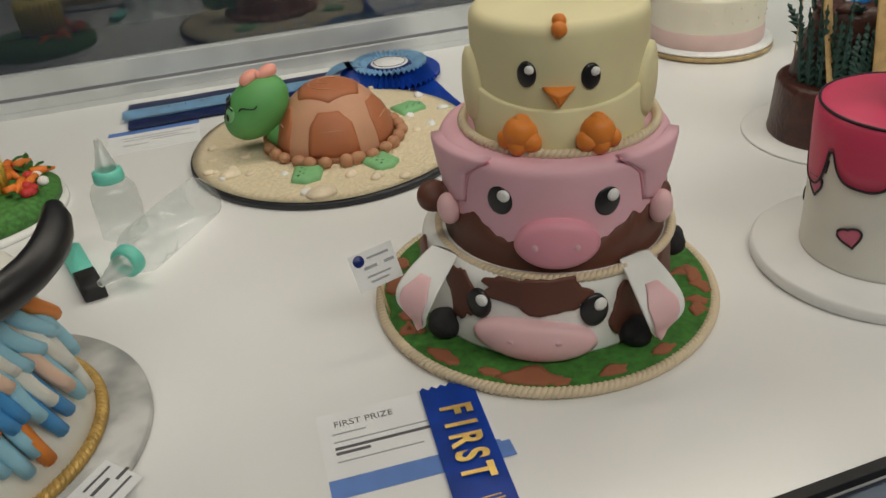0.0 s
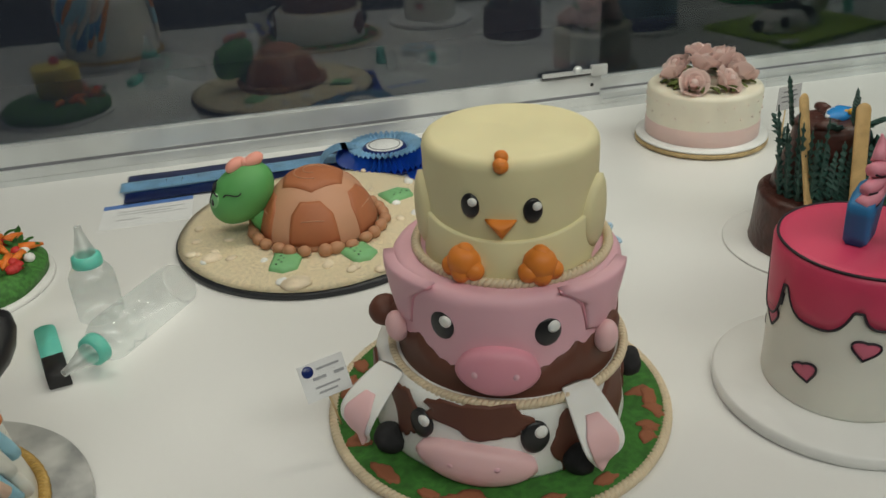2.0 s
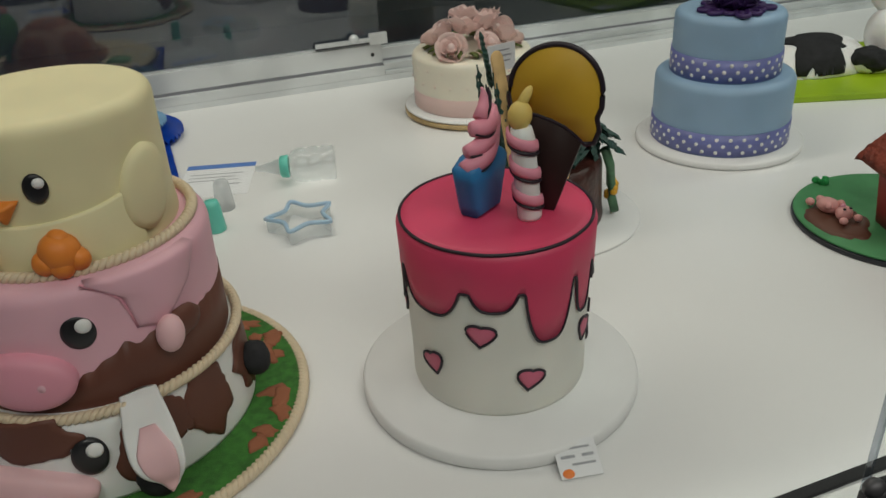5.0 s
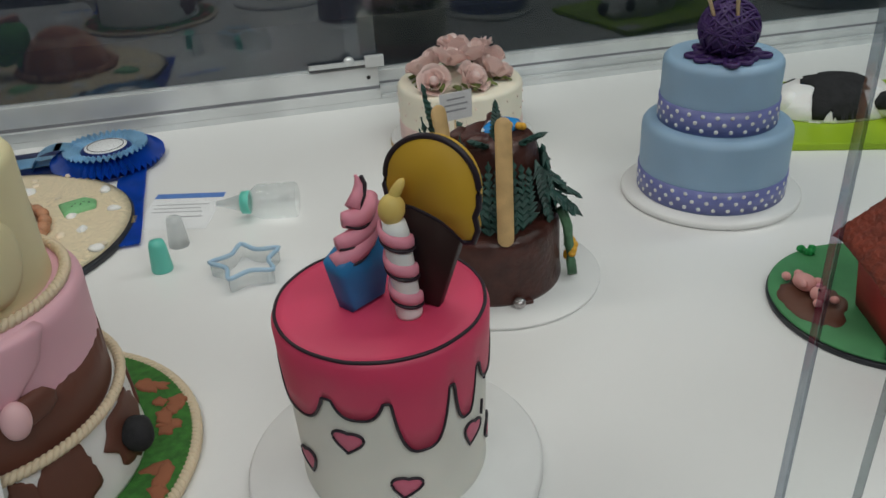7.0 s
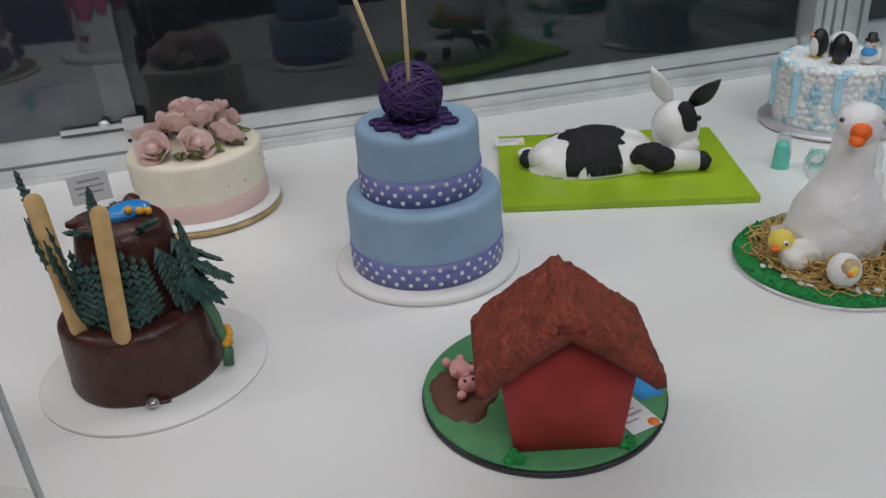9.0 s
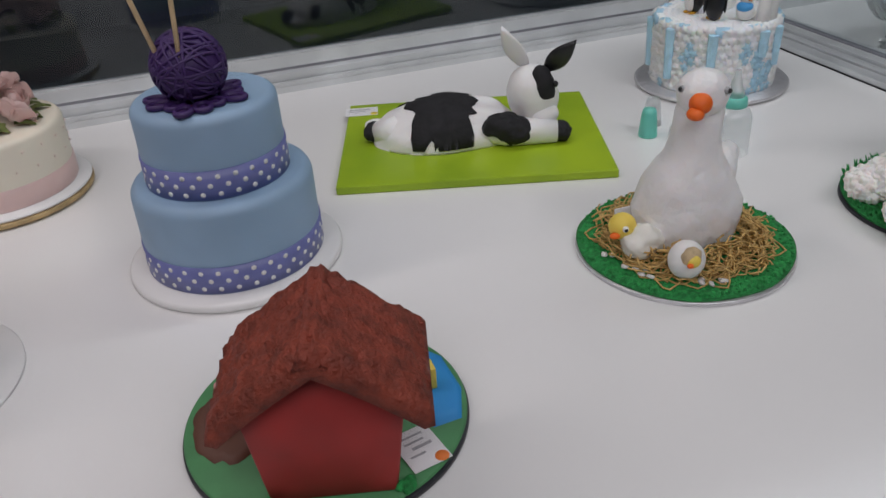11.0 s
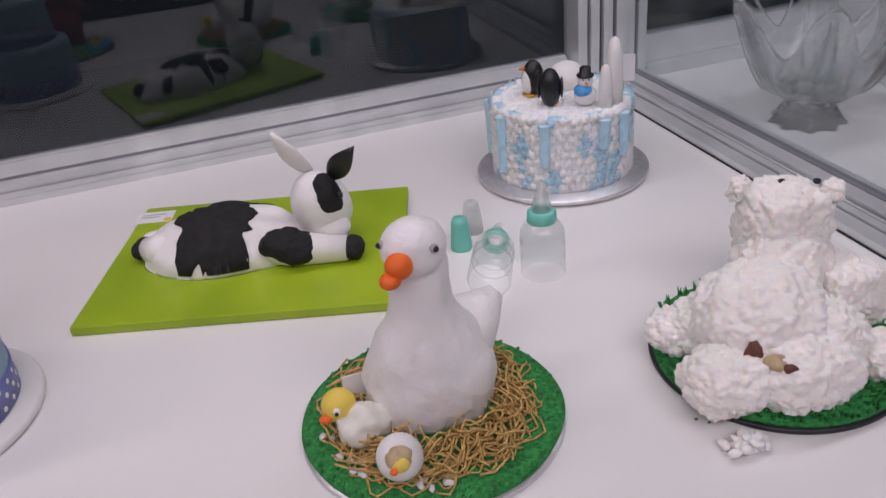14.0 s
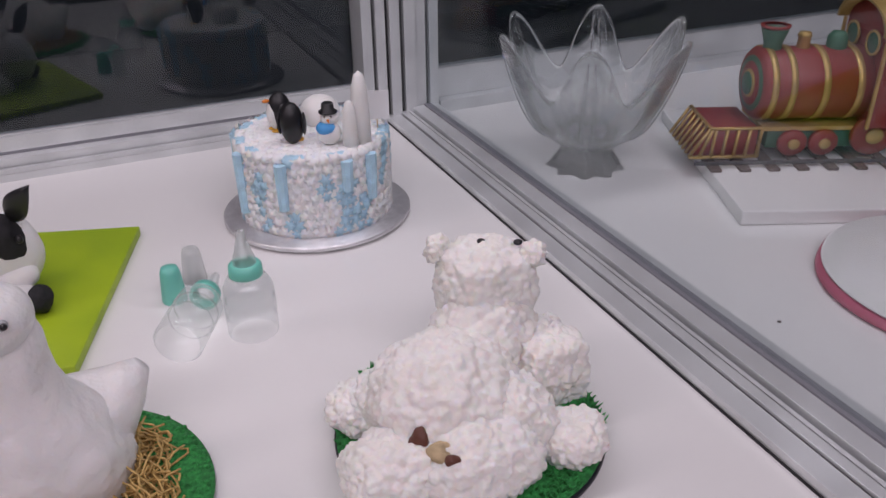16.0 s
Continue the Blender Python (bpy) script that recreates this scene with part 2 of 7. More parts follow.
M["bear"] = material("white_fluffy_buttercream", (0.90, 0.88, 0.84), 0.7, 0.05, 60, 0.4, 330, sss=0.45, depth=0.003)
M["sponge"] = material("pale_sponge_crumb", (0.55, 0.42, 0.25), 0.9, 0.2, 90, 0.6, 300)
M["star_white"] = material("piped_white_icing", (0.93, 0.93, 0.92), 0.5, 0.03, 90, 0.2, 300, sss=0.4)
M["star_blue"] = material("piped_blue_icing", (0.42, 0.68, 0.82), 0.5, 0.12, 90, 0.2, 300, sss=0.15)
M["scarf"] = fondant("sky_blue_fondant", (0.05, 0.34, 0.70))
M["train_red"] = fondant("dark_red_fondant", (0.27, 0.03, 0.025), rough=0.45)
M["train_green"] = fondant("bottle_green_fondant", (0.025, 0.13, 0.075), rough=0.45)
M["train_gold"] = material("gold_painted_fondant", (0.55, 0.36, 0.12), 0.4, 0.1, 60, 0.1, metal=0.5)
M["wood_sleeper"] = material("grey_brown_sleeper", (0.12, 0.09, 0.08), 0.7, 0.2, 60, 0.2)
M["marble"] = material("grey_marble_paper", (0.60, 0.60, 0.58), 0.35, 0.1, 18, 0.02, second=(0.27, 0.275, 0.275), lo=0.36, hi=0.62)
M["mane_blue"] = fondant("blue_mane_icing", (0.04, 0.28, 0.60))
M["mane_sky"] = fondant("pale_blue_mane_icing", (0.30, 0.60, 0.74))
M["mane_peach"] = fondant("peach_mane_icing", (0.80, 0.55, 0.42))
M["gold_rope"] = material("gold_painted_rope", (0.52, 0.33, 0.10), 0.4, 0.15, 90, 0.2, metal=0.3)
M["lettuce"] = fondant("garden_green_icing", (0.05, 0.19, 0.035), var=0.3, scale=150, bump=0.7, rough=0.7)
M["carrot_o"] = fondant("carrot_orange_fondant", (0.80, 0.20, 0.03))
M["tomato"] = fondant("tomato_red_fondant", (0.55, 0.03, 0.03))
M["hut"] = fondant("straw_yellow_fondant", (0.78, 0.60, 0.10))


# ---- shape helpers ----
def smooth(bm, on=True):
    for f in bm.faces:
        f.smooth = on
    return bm


def link(name, bm, mat, soft_faces=True):
    smooth(bm, soft_faces)
    bmesh.ops.recalc_face_normals(bm, faces=bm.faces[:])
    me = bpy.data.meshes.new(name)
    bm.to_mesh(me)
    bm.free()
    me.materials.append(mat)
    return new(name, me)


def part(name, bm, mat, parent, label="", soft_faces=True):
    ob = link(name, bm, mat, soft_faces)
    ob.parent = parent
    return tagged(ob, label)


def thing(name, x, y, z, label, category, turn=0.0, group=""):
    ob = new(name)
    ob.empty_display_size = 0.05
    ob.matrix_world = pose(x, y, z, 0, 0, turn)
    return tagged(ob, label, category, group)


def structure(name, bm, mat, label, category, soft_faces=False):
    return tagged(link(name, bm, mat, soft_faces), label, category, kind="structure")


def box(x0, y0, z0, x1, y1, z1, bevel=0.0, bm=None):
    bm = bm or bmesh.new()
    made = bmesh.ops.create_cube(bm, size=1.0)["verts"]
    for v in made:
        v.co = Vector(((x0 + x1) / 2 + v.co.x * (x1 - x0), (y0 + y1) / 2 + v.co.y * (y1 - y0), (z0 + z1) / 2 + v.co.z * (z1 - z0)))
    if bevel:
        edges = list({e for v in made for e in v.link_edges})
        bmesh.ops.bevel(bm, geom=edges, offset=bevel, segments=2, affect="EDGES", profile=0.6)
    return bm


def lathe(profile, seg=72, cx=0.0, cy=0.0, bm=None, wobble=0.0, seed=0):
    """Turn a profile of (radius, height) about the upright axis."""
    bm = bm or bmesh.new()
    rings = []
    for r, z in profile:
        if r < 1e-6:
            rings.append([bm.verts.new((cx, cy, z))])
            continue
        ring = []
        for i in range(seg):
            a = 2 * math.pi * i / seg
            k = 1 + wobble * noise.noise((math.cos(a) * 1.7 + seed, math.sin(a) * 1.7, z * 14))
            ring.append(bm.verts.new((cx + r * k * math.cos(a), cy + r * k * math.sin(a), z)))
        rings.append(ring)
    for a, b in zip(rings, rings[1:]):
        if len(a) == 1 and len(b) == 1:
            continue
        for i in range(seg):
            j = (i + 1) % seg
            if len(a) == 1:
                bm.faces.new((a[0], b[i], b[j]))
            elif len(b) == 1:
                bm.faces.new((a[i], a[j], b[0]))
            else:
                bm.faces.new((a[i], a[j], b[j], b[i]))
    return bm


def tier(r, z0, z1, cx=0.0, cy=0.0, edge=0.008, r_top=None, wobble=0.006, seed=0, seg=80):
    """A round cake tier with a rounded upper edge and slightly uneven sides."""
    rt = r_top or r
    prof = [(0, z0), (r, z0), (r + 0.001, z0 + 0.004)]
    prof += [(r + (rt - r) * k / 5, z0 + (z1 - edge - z0) * k / 5) for k in range(1, 6)]
    prof += [(rt - edge * (1 - math.cos(a)), z1 - edge + edge * math.sin(a)) for a in (0.4, 0.8, 1.2, 1.5)]
    prof += [(rt * 0.6, z1 + 0.0008), (rt * 0.3, z1 + 0.001), (0, z1 + 0.001)]
    return lathe(prof, seg, cx, cy, wobble=wobble, seed=seed)


def disc(r, z0, z1, cx=0.0, cy=0.0, edge=0.0015, wobble=0.0, seed=0, seg=96, bm=None):
    return lathe([(0, z0), (r - edge, z0), (r, z0 + edge), (r, z1 - edge), (r - edge, z1), (0, z1)], seg, cx, cy, bm=bm, wobble=wobble, seed=seed)


def blob(x, y, z, rx, ry, rz, rough=0.0, freq=30.0, seed=0, sub=3, turn=0.0, tilt=0.0, bm=None):
    """An egg-shaped lump, pushed in and out by noise."""
    bm = bm or bmesh.new()
    made = bmesh.ops.create_icosphere(bm, subdivisions=sub, radius=1.0)["verts"]
    m = pose(x, y, z, 0, tilt, turn)
    for v in made:
        p = Vector((v.co.x * rx, v.co.y * ry, v.co.z * rz))
        if rough:
            p += v.co * rough * (noise.noise(p * freq + Vector((seed * 3.1, seed * 1.7, 0))) + 0.5 * noise.noise(p * freq * 2.7 + Vector((0, seed, 5))))
        v.co = m @ p
    return bm


def tube(points, radius, sides=8, closed=False, bm=None, radii=None):
    """A round bar along a line of points."""
    bm = bm or bmesh.new()
    pts = [Vector(p) for p in points]
    n = len(pts)
    rings, up = [], Vector((0, 0, 1))
    for i, p in enumerate(pts):
        t = (pts[(i + 1) % n] - pts[i - 1]) if closed else (pts[min(i + 1, n - 1)] - pts[max(i - 1, 0)])
        t = t.normalized() if t.length > 1e-9 else Vector((1, 0, 0))
        s = t.cross(up)
        if s.length < 1e-3:
            s = t.cross(Vector((1, 0, 0)))
        s.normalize()
        w = s.cross(t)
        r = radii[i] if radii else radius
        rings.append([bm.verts.new(p + (s * math.cos(a) + w * math.sin(a)) * r) for a in (2 * math.pi * k / sides for k in range(sides))])
    for i in range(n if closed else n - 1):
        a, b = rings[i], rings[(i + 1) % n]
        for k in range(sides):
            j = (k + 1) % sides
            bm.faces.new((a[k], a[j], b[j], b[k]))
    if not closed:
        bm.faces.new(rings[0][::-1])
        bm.faces.new(rings[-1])
    return bm


def rope(r, z, thick=0.004, cx=0.0, cy=0.0, turns=None, arc=(0, 360), lift=None):
    """A two-strand twisted rope laid round a circle."""
    bm = bmesh.new()
    whole = abs(arc[1] - arc[0]) >= 360
    turns = turns or int(2 * math.pi * r / 0.011 * abs(arc[1] - arc[0]) / 360)
    count = turns * 7
    for strand in range(2):
        pts = []
        for i in range(count + (0 if whole else 1)):
            f = i / count
            a = radians(arc[0] + (arc[1] - arc[0]) * f)
            w = 2 * math.pi * turns * f + strand * math.pi
            q = r + 0.45 * thick * math.cos(w)
            pts.append((cx + q * math.cos(a), cy + q * math.sin(a), z + 0.45 * thick * math.sin(w) + (lift(a) if lift else 0)))
        tube(pts, thick * 0.55, 6, whole, bm)
    return bm


def on_round(r, face, cx=0.0, cy=0.0, slope=0.0, z_ref=0.0):
    """Maps (along, up, out) to the side of a round tier; face: the compass angle of along = 0."""
    def place(s, z, h):
        q = r + slope * (z - z_ref)
        a = radians(face) + s / r
        return Vector((cx + (q + h) * math.cos(a), cy + (q + h) * math.sin(a), z))
    return place


def on_flat(cx=0.0, cy=0.0, z=0.0, turn=0.0):
    c, s = math.cos(radians(turn)), math.sin(radians(turn))
    return lambda u, v, h: Vector((cx + u * c - v * s, cy + u * s + v * c, z + h))


def on_dome(cx, cy, z, rx, rz):
    """Maps (compass angle, height angle, out) in degrees to a dome."""
    def place(a, e, h):
        a, e = radians(a), radians(e)
        return Vector((cx + (rx + h) * math.cos(a) * math.cos(e), cy + (rx + h) * math.sin(a) * math.cos(e), z + (rz + h) * math.sin(e)))
    return place


def decal(outline, place, thick=0.0015, rings=5, puff=0.0, sink=0.0015, bm=None):
    """A thin shaped piece pressed on a surface: outline (star-shaped about its middle) in surface coordinates."""
    bm = bm or bmesh.new()
    n = len(outline)
    mx, my = sum(p[0] for p in outline) / n, sum(p[1] for p in outline) / n
    loops = [[bm.verts.new(place(x, y, -sink)) for x, y in outline]]
    for k in range(rings, 0, -1):
        f = k / rings
        h = thick + puff * (1 - f * f) if k < rings else thick * 0.8
        g = f if k < rings else 0.985
        loops.append([bm.verts.new(place(mx + (x - mx) * g, my + (y - my) * g, h)) for x, y in outline])
    mid = bm.verts.new(place(mx, my, thick + puff))
    for a, b in zip(loops, loops[1:]):
        for i in range(n):
            j = (i + 1) % n
            bm.faces.new((a[i], a[j], b[j], b[i]))
    for i in range(n):
        bm.faces.new((loops[-1][i], loops[-1][(i + 1) % n], mid))
    return bm


def oval(cx, cy, rx, ry, n=28, turn=0.0):
    c, s = math.cos(radians(turn)), math.sin(radians(turn))
    return [(cx + rx * math.cos(a) * c - ry * math.sin(a) * s, cy + rx * math.cos(a) * s + ry * math.sin(a) * c) for a in (2 * math.pi * i / n for i in range(n))]


def patch(cx, cy, rx, ry, seed, uneven=0.35, n=36, turn=0.0):
    """An irregular blotch."""
    out = []
    for i, (x, y) in enumerate(oval(0, 0, rx, ry, n, turn)):
        a = 2 * math.pi * i / n
        k = 1 + uneven * (noise.noise((math.cos(a) * 1.4 + seed * 7.3, math.sin(a) * 1.4, seed)) + 0.5 * noise.noise((math.cos(a) * 3.5, math.sin(a) * 3.5 + seed * 3.3, 2)) + 0.4 * noise.noise((math.cos(a) * 8.0 + seed, math.sin(a) * 8.0, 5)))
        out.append((cx + x * k, cy + y * k))
    return out


def polygon(points, per=4):
    """A closed outline with extra points along its sides."""
    out = []
    for (x0, y0), (x1, y1) in zip(points, points[1:] + points[:1]):
        out += [(x0 + (x1 - x0) * k / per, y0 + (y1 - y0) * k / per) for k in range(per)]
    return out


def heart(cx, cy, size, turn=0.0, n=32):
    c, s = math.cos(radians(turn)), math.sin(radians(turn))
    out = []
    for i in range(n):
        a = 2 * math.pi * i / n
        x, y = size * math.sin(a) ** 3, size * (13 * math.cos(a) - 3.4 * math.cos(2 * a) - 1.2 * math.cos(3 * a)) / 15
        out.append((cx + x * c - y * s, cy + x * s + y * c))
    return out


def slab(outline, z0, z1, m=None, bm=None, round_edge=0.0015):
    """A flat cut-out of some thickness, moved by m."""
    bm = bm or bmesh.new()
    n = len(outline)
    mx, my = sum(p[0] for p in outline) / n, sum(p[1] for p in outline) / n
    size = max(math.hypot(x - mx, y - my) for x, y in outline)
    g = 1 - round_edge / size
    rows = []
    for z, f in ((z0, g), (z0 + round_edge, 1), (z1 - round_edge, 1), (z1, g)):
        rows.append([bm.verts.new((m or Matrix()) @ Vector((mx + (x - mx) * f, my + (y - my) * f, z))) for x, y in outline])
    for a, b in zip(rows, rows[1:]):
        for i in range(n):
            j = (i + 1) % n
            bm.faces.new((a[i], a[j], b[j], b[i]))
    bm.faces.new(rows[0][::-1])
    bm.faces.new(rows[-1])
    return bm


def lettering(name, text, size, mat, parent, m, depth=0.0004, label="", bold=0.0):
    cu = bpy.data.curves.new(name, "FONT")
    cu.body, cu.size, cu.extrude, cu.offset, cu.align_x, cu.align_y = text, size, depth, bold, "CENTER", "CENTER"
    tmp = bpy.data.objects.new(name, cu)
    me = bpy.data.meshes.new_from_object(tmp)
    bpy.data.objects.remove(tmp)
    me.materials.append(mat)
    ob = new(name, me)
    ob.parent, ob.matrix_basis = parent, m
    return tagged(ob, label)


def bars(parent, rows, z, mat=None, name="print_bar", m=None):
    """Unreadable lines of print as plain bars: (x, y, length, height)."""
    for x, y, length, height in rows:
        bm = box(x, y - height / 2, z, x + length, y + height / 2, z + 0.0003)
        if m:
            bm.transform(m)
        part(name, bm, mat or M["print_soft"], parent, soft_faces=False)


FACE = -113.0  # the way most of the decorated fronts look

# ---- the case: table, rails, panes ----
BACK, SIDE = 1.50, 2.41
structure("table_top", box(-1.1, 0.30, -0.03, 4.3, 1.62, 0.0, 0.002), M["table"], "white laminate display table inside the glass case", "table")
structure("cabinet_front", box(-1.1, 0.275, -0.9, 4.3, 0.30, -0.052), M["dark_rail"], "dark cabinet front below the glass case", "cabinet")
# Unseen box added round the case; the hall's darkness is in its colours.
structure("floor", box(-5, -4, -0.98, 8, 6, -0.9), M["hall_floor"], "added dark floor of the unseen exhibition hall", "floor")
structure("ceiling", box(-5, -4, 3.4, 8, 6, 3.5), M["hall"], "added dark ceiling of the unseen exhibition hall", "ceiling")
for nm, b in (("wall_north", (-5, 5.9, -0.9, 8, 6, 3.4)), ("wall_south", (-5, -4, -0.9, 8, -3.9, 3.4)), ("wall_west", (-5, -3.9, -0.9, -4.9, 5.9, 3.4)), ("wall_east", (7.9, -3.9, -0.9, 8, 5.9, 3.4))):
    structure(nm, box(*b), M["hall"], "added dark wall closing off the unseen exhibition hall", "wall")

# front edge: rubber strip, dark channel and a bright lip, slightly out of line with the back
front = thing("front_rail", 0.36, 0.293, 0.0, "dark metal front rail with black rubber strip and steel lip", "rail", turn=2.6)
part("rubber_strip", box(-1.6, -0.006, -0.006, 0.9, 0.004, 0.0035, 0.001), M["rubber"], front, soft_faces=False)
part("channel", box(-1.6, -0.035, -0.05, 0.9, -0.007, -0.006, 0.003), M["dark_rail"], front, soft_faces=False)
part("steel_lip", box(-1.6, -0.043, -0.05, 0.9, -0.036, -0.002, 0.001), M["alu_shade"], front, soft_faces=False)
part("lower_panel", box(-1.6, -0.052, -0.6, 0.9, -0.0435, -0.05), M["dark_rail"], front, soft_faces=False)
for i in range(3):
    part("socket_hole", disc(0.013, 0, 0.004), M["rubber"], front).matrix_basis = pose(0.42 - i * 0.5, -0.0525, -0.10, 90, 0, 0)


# back track and the two sliding door frames
rail = thing("back_rail", 0, BACK, 0, "brushed aluminium sliding door track along the back", "rail")
part("track_base", box(-1.1, 0.0, 0.0, 2.37, 0.075, 0.012, 0.0012), M["alu"], rail, soft_faces=False)
part("track_lip", box(-1.1, 0.0005, 0.0122, 0.985, 0.010, 0.0295, 0.0012), M["alu"], rail, soft_faces=False)
part("track_lip", box(0.9855, 0.0005, 0.0122, 2.37, 0.010, 0.0185, 0.0012), M["alu"], rail, soft_faces=False)
# The groove's shadow line is put in with the darker tone.
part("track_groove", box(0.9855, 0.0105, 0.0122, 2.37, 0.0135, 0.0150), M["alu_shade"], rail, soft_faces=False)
part("track_step", box(0.9855, 0.014, 0.0122, 2.37, 0.0352, 0.0305, 0.0012), M["alu"], rail, soft_faces=False)
part("track_rib", box(-1.1, 0.0655, 0.0122, 2.37, 0.0695, 0.034, 0.001), M["alu"], rail, soft_faces=False)
door_l = tagged(thing("door_1", 0, BACK + 0.012, 0.0122, "aluminium framed sliding glass door at the back", "door"), kind="structure")
# Grey strip that paints the shadow groove below the left door frame.
part("seal", box(-1.1, 0.0005, 0.0, 0.983, 0.022, 0.0215), M["alu_mid"], door_l, "grey strip painting the shadow groove under the door", soft_faces=False)
part("bottom_frame", box(-1.1, 0.0, 0.0218, 0.985, 0.021, 0.060, 0.002), M["alu"], door_l, soft_faces=False)
part("frame_bead", box(-1.1, 0.005, 0.0602, 0.985, 0.0165, 0.0625, 0.0008), M["alu"], door_l, soft_faces=False)
part("pane", box(-1.1, 0.009, 0.0627, 0.985, 0.014, 1.16), M["pane_back"], door_l, "dark sliding pane", soft_faces=False)
part("screw", blob(0.965, -0.0005, 0.040, 0.004, 0.002, 0.004, sub=2), M["rubber"], door_l)
door_r = tagged(thing("door_2", 0, BACK + 0.036, 0.0122, "aluminium framed sliding glass door at the back", "door"), kind="structure")
# Same painted shadow groove below the right door frame.
part("seal", box(0.93, 0.0005, 0.0, 2.37, 0.022, 0.0215), M["alu_mid"], door_r, "grey strip painting the shadow groove under the door", soft_faces=False)
part("bottom_frame", box(0.93, 0.0, 0.0218, 2.37, 0.024, 0.0445, 0.002), M["alu"], door_r, soft_faces=False)
part("frame_bead", box(0.93, 0.006, 0.0447, 2.37, 0.020, 0.0470, 0.0008), M["alu"], door_r, soft_faces=False)
part("pane", box(0.93, 0.011, 0.0472, 2.37, 0.016, 1.16), M["pane_back_dark"], door_r, "dark sliding pane", soft_faces=False)

lock = thing("door_lock", 0.93, BACK + 0.010, 0.0745, "steel sliding door lock bar on the back frame", "lock")
part("bar", box(-0.075, -0.004, 0.004, 0.065, 0.004, 0.012, 0.001), M["alu"], lock, soft_faces=False)
part("barrel", blob(0.0, -0.004, 0.014, 0.010, 0.007, 0.009, sub=3), M["alu"], lock)
part("hook", box(0.03, -0.006, -0.002, 0.066, 0.005, 0.020, 0.002), M["alu"], lock, soft_faces=False)
part("foot", box(-0.075, -0.003, 0.0, 0.066, 0.003, 0.0045), M["alu_shade"], lock, soft_faces=False)

# side partition: stepped aluminium sill, glass above, corner post
side = thing("side_rail", SIDE, 0, 0, "stepped aluminium sill of the glass partition", "rail")
for x0, x1, z1, mat in ((0.0, 0.0015, 0.0025, "rubber"), (0.0017, 0.0255, 0.012, "alu"), (0.0257, 0.0272, 0.0115, "rubber"), (0.0275, 0.0390, 0.015, "alu"), (0.0393, 0.0405, 0.013, "rubber"), (0.0408, 0.0455, 0.015, "alu"), (0.0458, 0.0490, 0.006, "rubber"), (0.0493, 0.0720, 0.020, "alu"), (0.0723, 0.0850, 0.0225, "alu_mid"), (0.0853, 0.0980, 0.020, "alu"), (0.0983, 0.1000, 0.016, "rubber")):
    part("sill_strip", box(x0, 0.36, 0.0, x1, 1.499, z1, 0.0004), M[mat], side, soft_faces=False)
part("pane", box(0.0765, 0.36, 0.0227, 0.0815, 1.499, 1.16), M["pane_side"], side, "clear partition pane", soft_faces=False)
post = thing("corner_post", SIDE - 0.035, BACK, 0, "ribbed aluminium corner post of the case", "post")
# Set-back ribs take the dark tone, so their shade is in the colour.
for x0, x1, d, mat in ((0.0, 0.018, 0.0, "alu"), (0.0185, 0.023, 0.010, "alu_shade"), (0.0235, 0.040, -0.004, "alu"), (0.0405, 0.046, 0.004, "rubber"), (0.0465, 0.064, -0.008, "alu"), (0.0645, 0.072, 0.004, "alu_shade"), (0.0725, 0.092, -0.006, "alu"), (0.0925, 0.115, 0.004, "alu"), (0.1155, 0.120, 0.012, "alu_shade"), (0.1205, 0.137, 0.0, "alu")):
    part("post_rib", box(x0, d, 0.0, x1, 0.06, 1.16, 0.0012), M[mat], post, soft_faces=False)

far_rail = thing("far_back_rail", 0, BACK, 0, "aluminium back frame of the neighbouring case", "rail")
part("track_base", box(2.515, 0.0, 0.0, 4.3, 0.06, 0.022, 0.0015), M["alu"], far_rail, soft_faces=False)
part("door_frame", box(2.515, 0.02, 0.0225, 4.3, 0.05, 0.075, 0.002), M["alu"], far_rail, soft_faces=False)
part("pane", box(2.515, 0.032, 0.0755, 4.3, 0.037, 1.15), M["pane_back_dark"], far_rail, "dark back pane", soft_faces=False)

# front sliding panes with their polished edges
pane_a = tagged(thing("window_1", 1.0185, 0.284, 0.0, "front sliding glass pane with a dark polished edge", "window"), kind="structure")
part("pane", box(0.006, 0.0, 0.0, 3.2, 0.005, 1.12), M["pane_front"], pane_a, "clear front pane", soft_faces=False)
part("pane_edge", box(0.0030, -0.0003, 0.0, 0.0055, 0.0053, 1.12, 0.0006), M["pane_edge"], pane_a, "dark polished edge", soft_faces=False)
clamp = thing("pane_clamp", 1.0185, 0.284, 0.0, "small steel clamp at the foot of the front pane", "clamp")
part("jaw", box(-0.006, -0.012, 0.0, 0.012, -0.001, 0.040, 0.002), M["alu_shade"], clamp, soft_faces=False)
part("arm", box(-0.004, -0.010, 0.040, 0.030, -0.002, 0.048, 0.002), M["rubber"], clamp, soft_faces=False)
part("knuckle", blob(0.0, -0.008, 0.046, 0.009, 0.007, 0.008, sub=2), M["alu_shade"], clamp)
pane_b = tagged(thing("window_2", 1.066, 0.274, 0.0, "front sliding glass pane with a thin ground edge", "window"), kind="structure")
part("pane", box(-2.1, 0.0, -0.04, -0.003, 0.005, 1.12), M["pane_front"], pane_b, "clear front pane", soft_faces=False)
part("pane_edge", box(-0.0026, 0.0, -0.04, -0.0012, 0.005, 1.12), M["pane_edge_pale"], pane_b, "pale ground edge", soft_faces=False)
structure("case_lid", box(-1.1, 0.25, 1.20, 4.3, 1.62, 1.206), M["pane_side"], "clear glass lid of the case", "lid")
structure("case_end", box(-1.12, 0.25, 0.0, -1.1, 1.62, 1.2), M["dark_rail"], "dark end panel of the glass case", "panel")


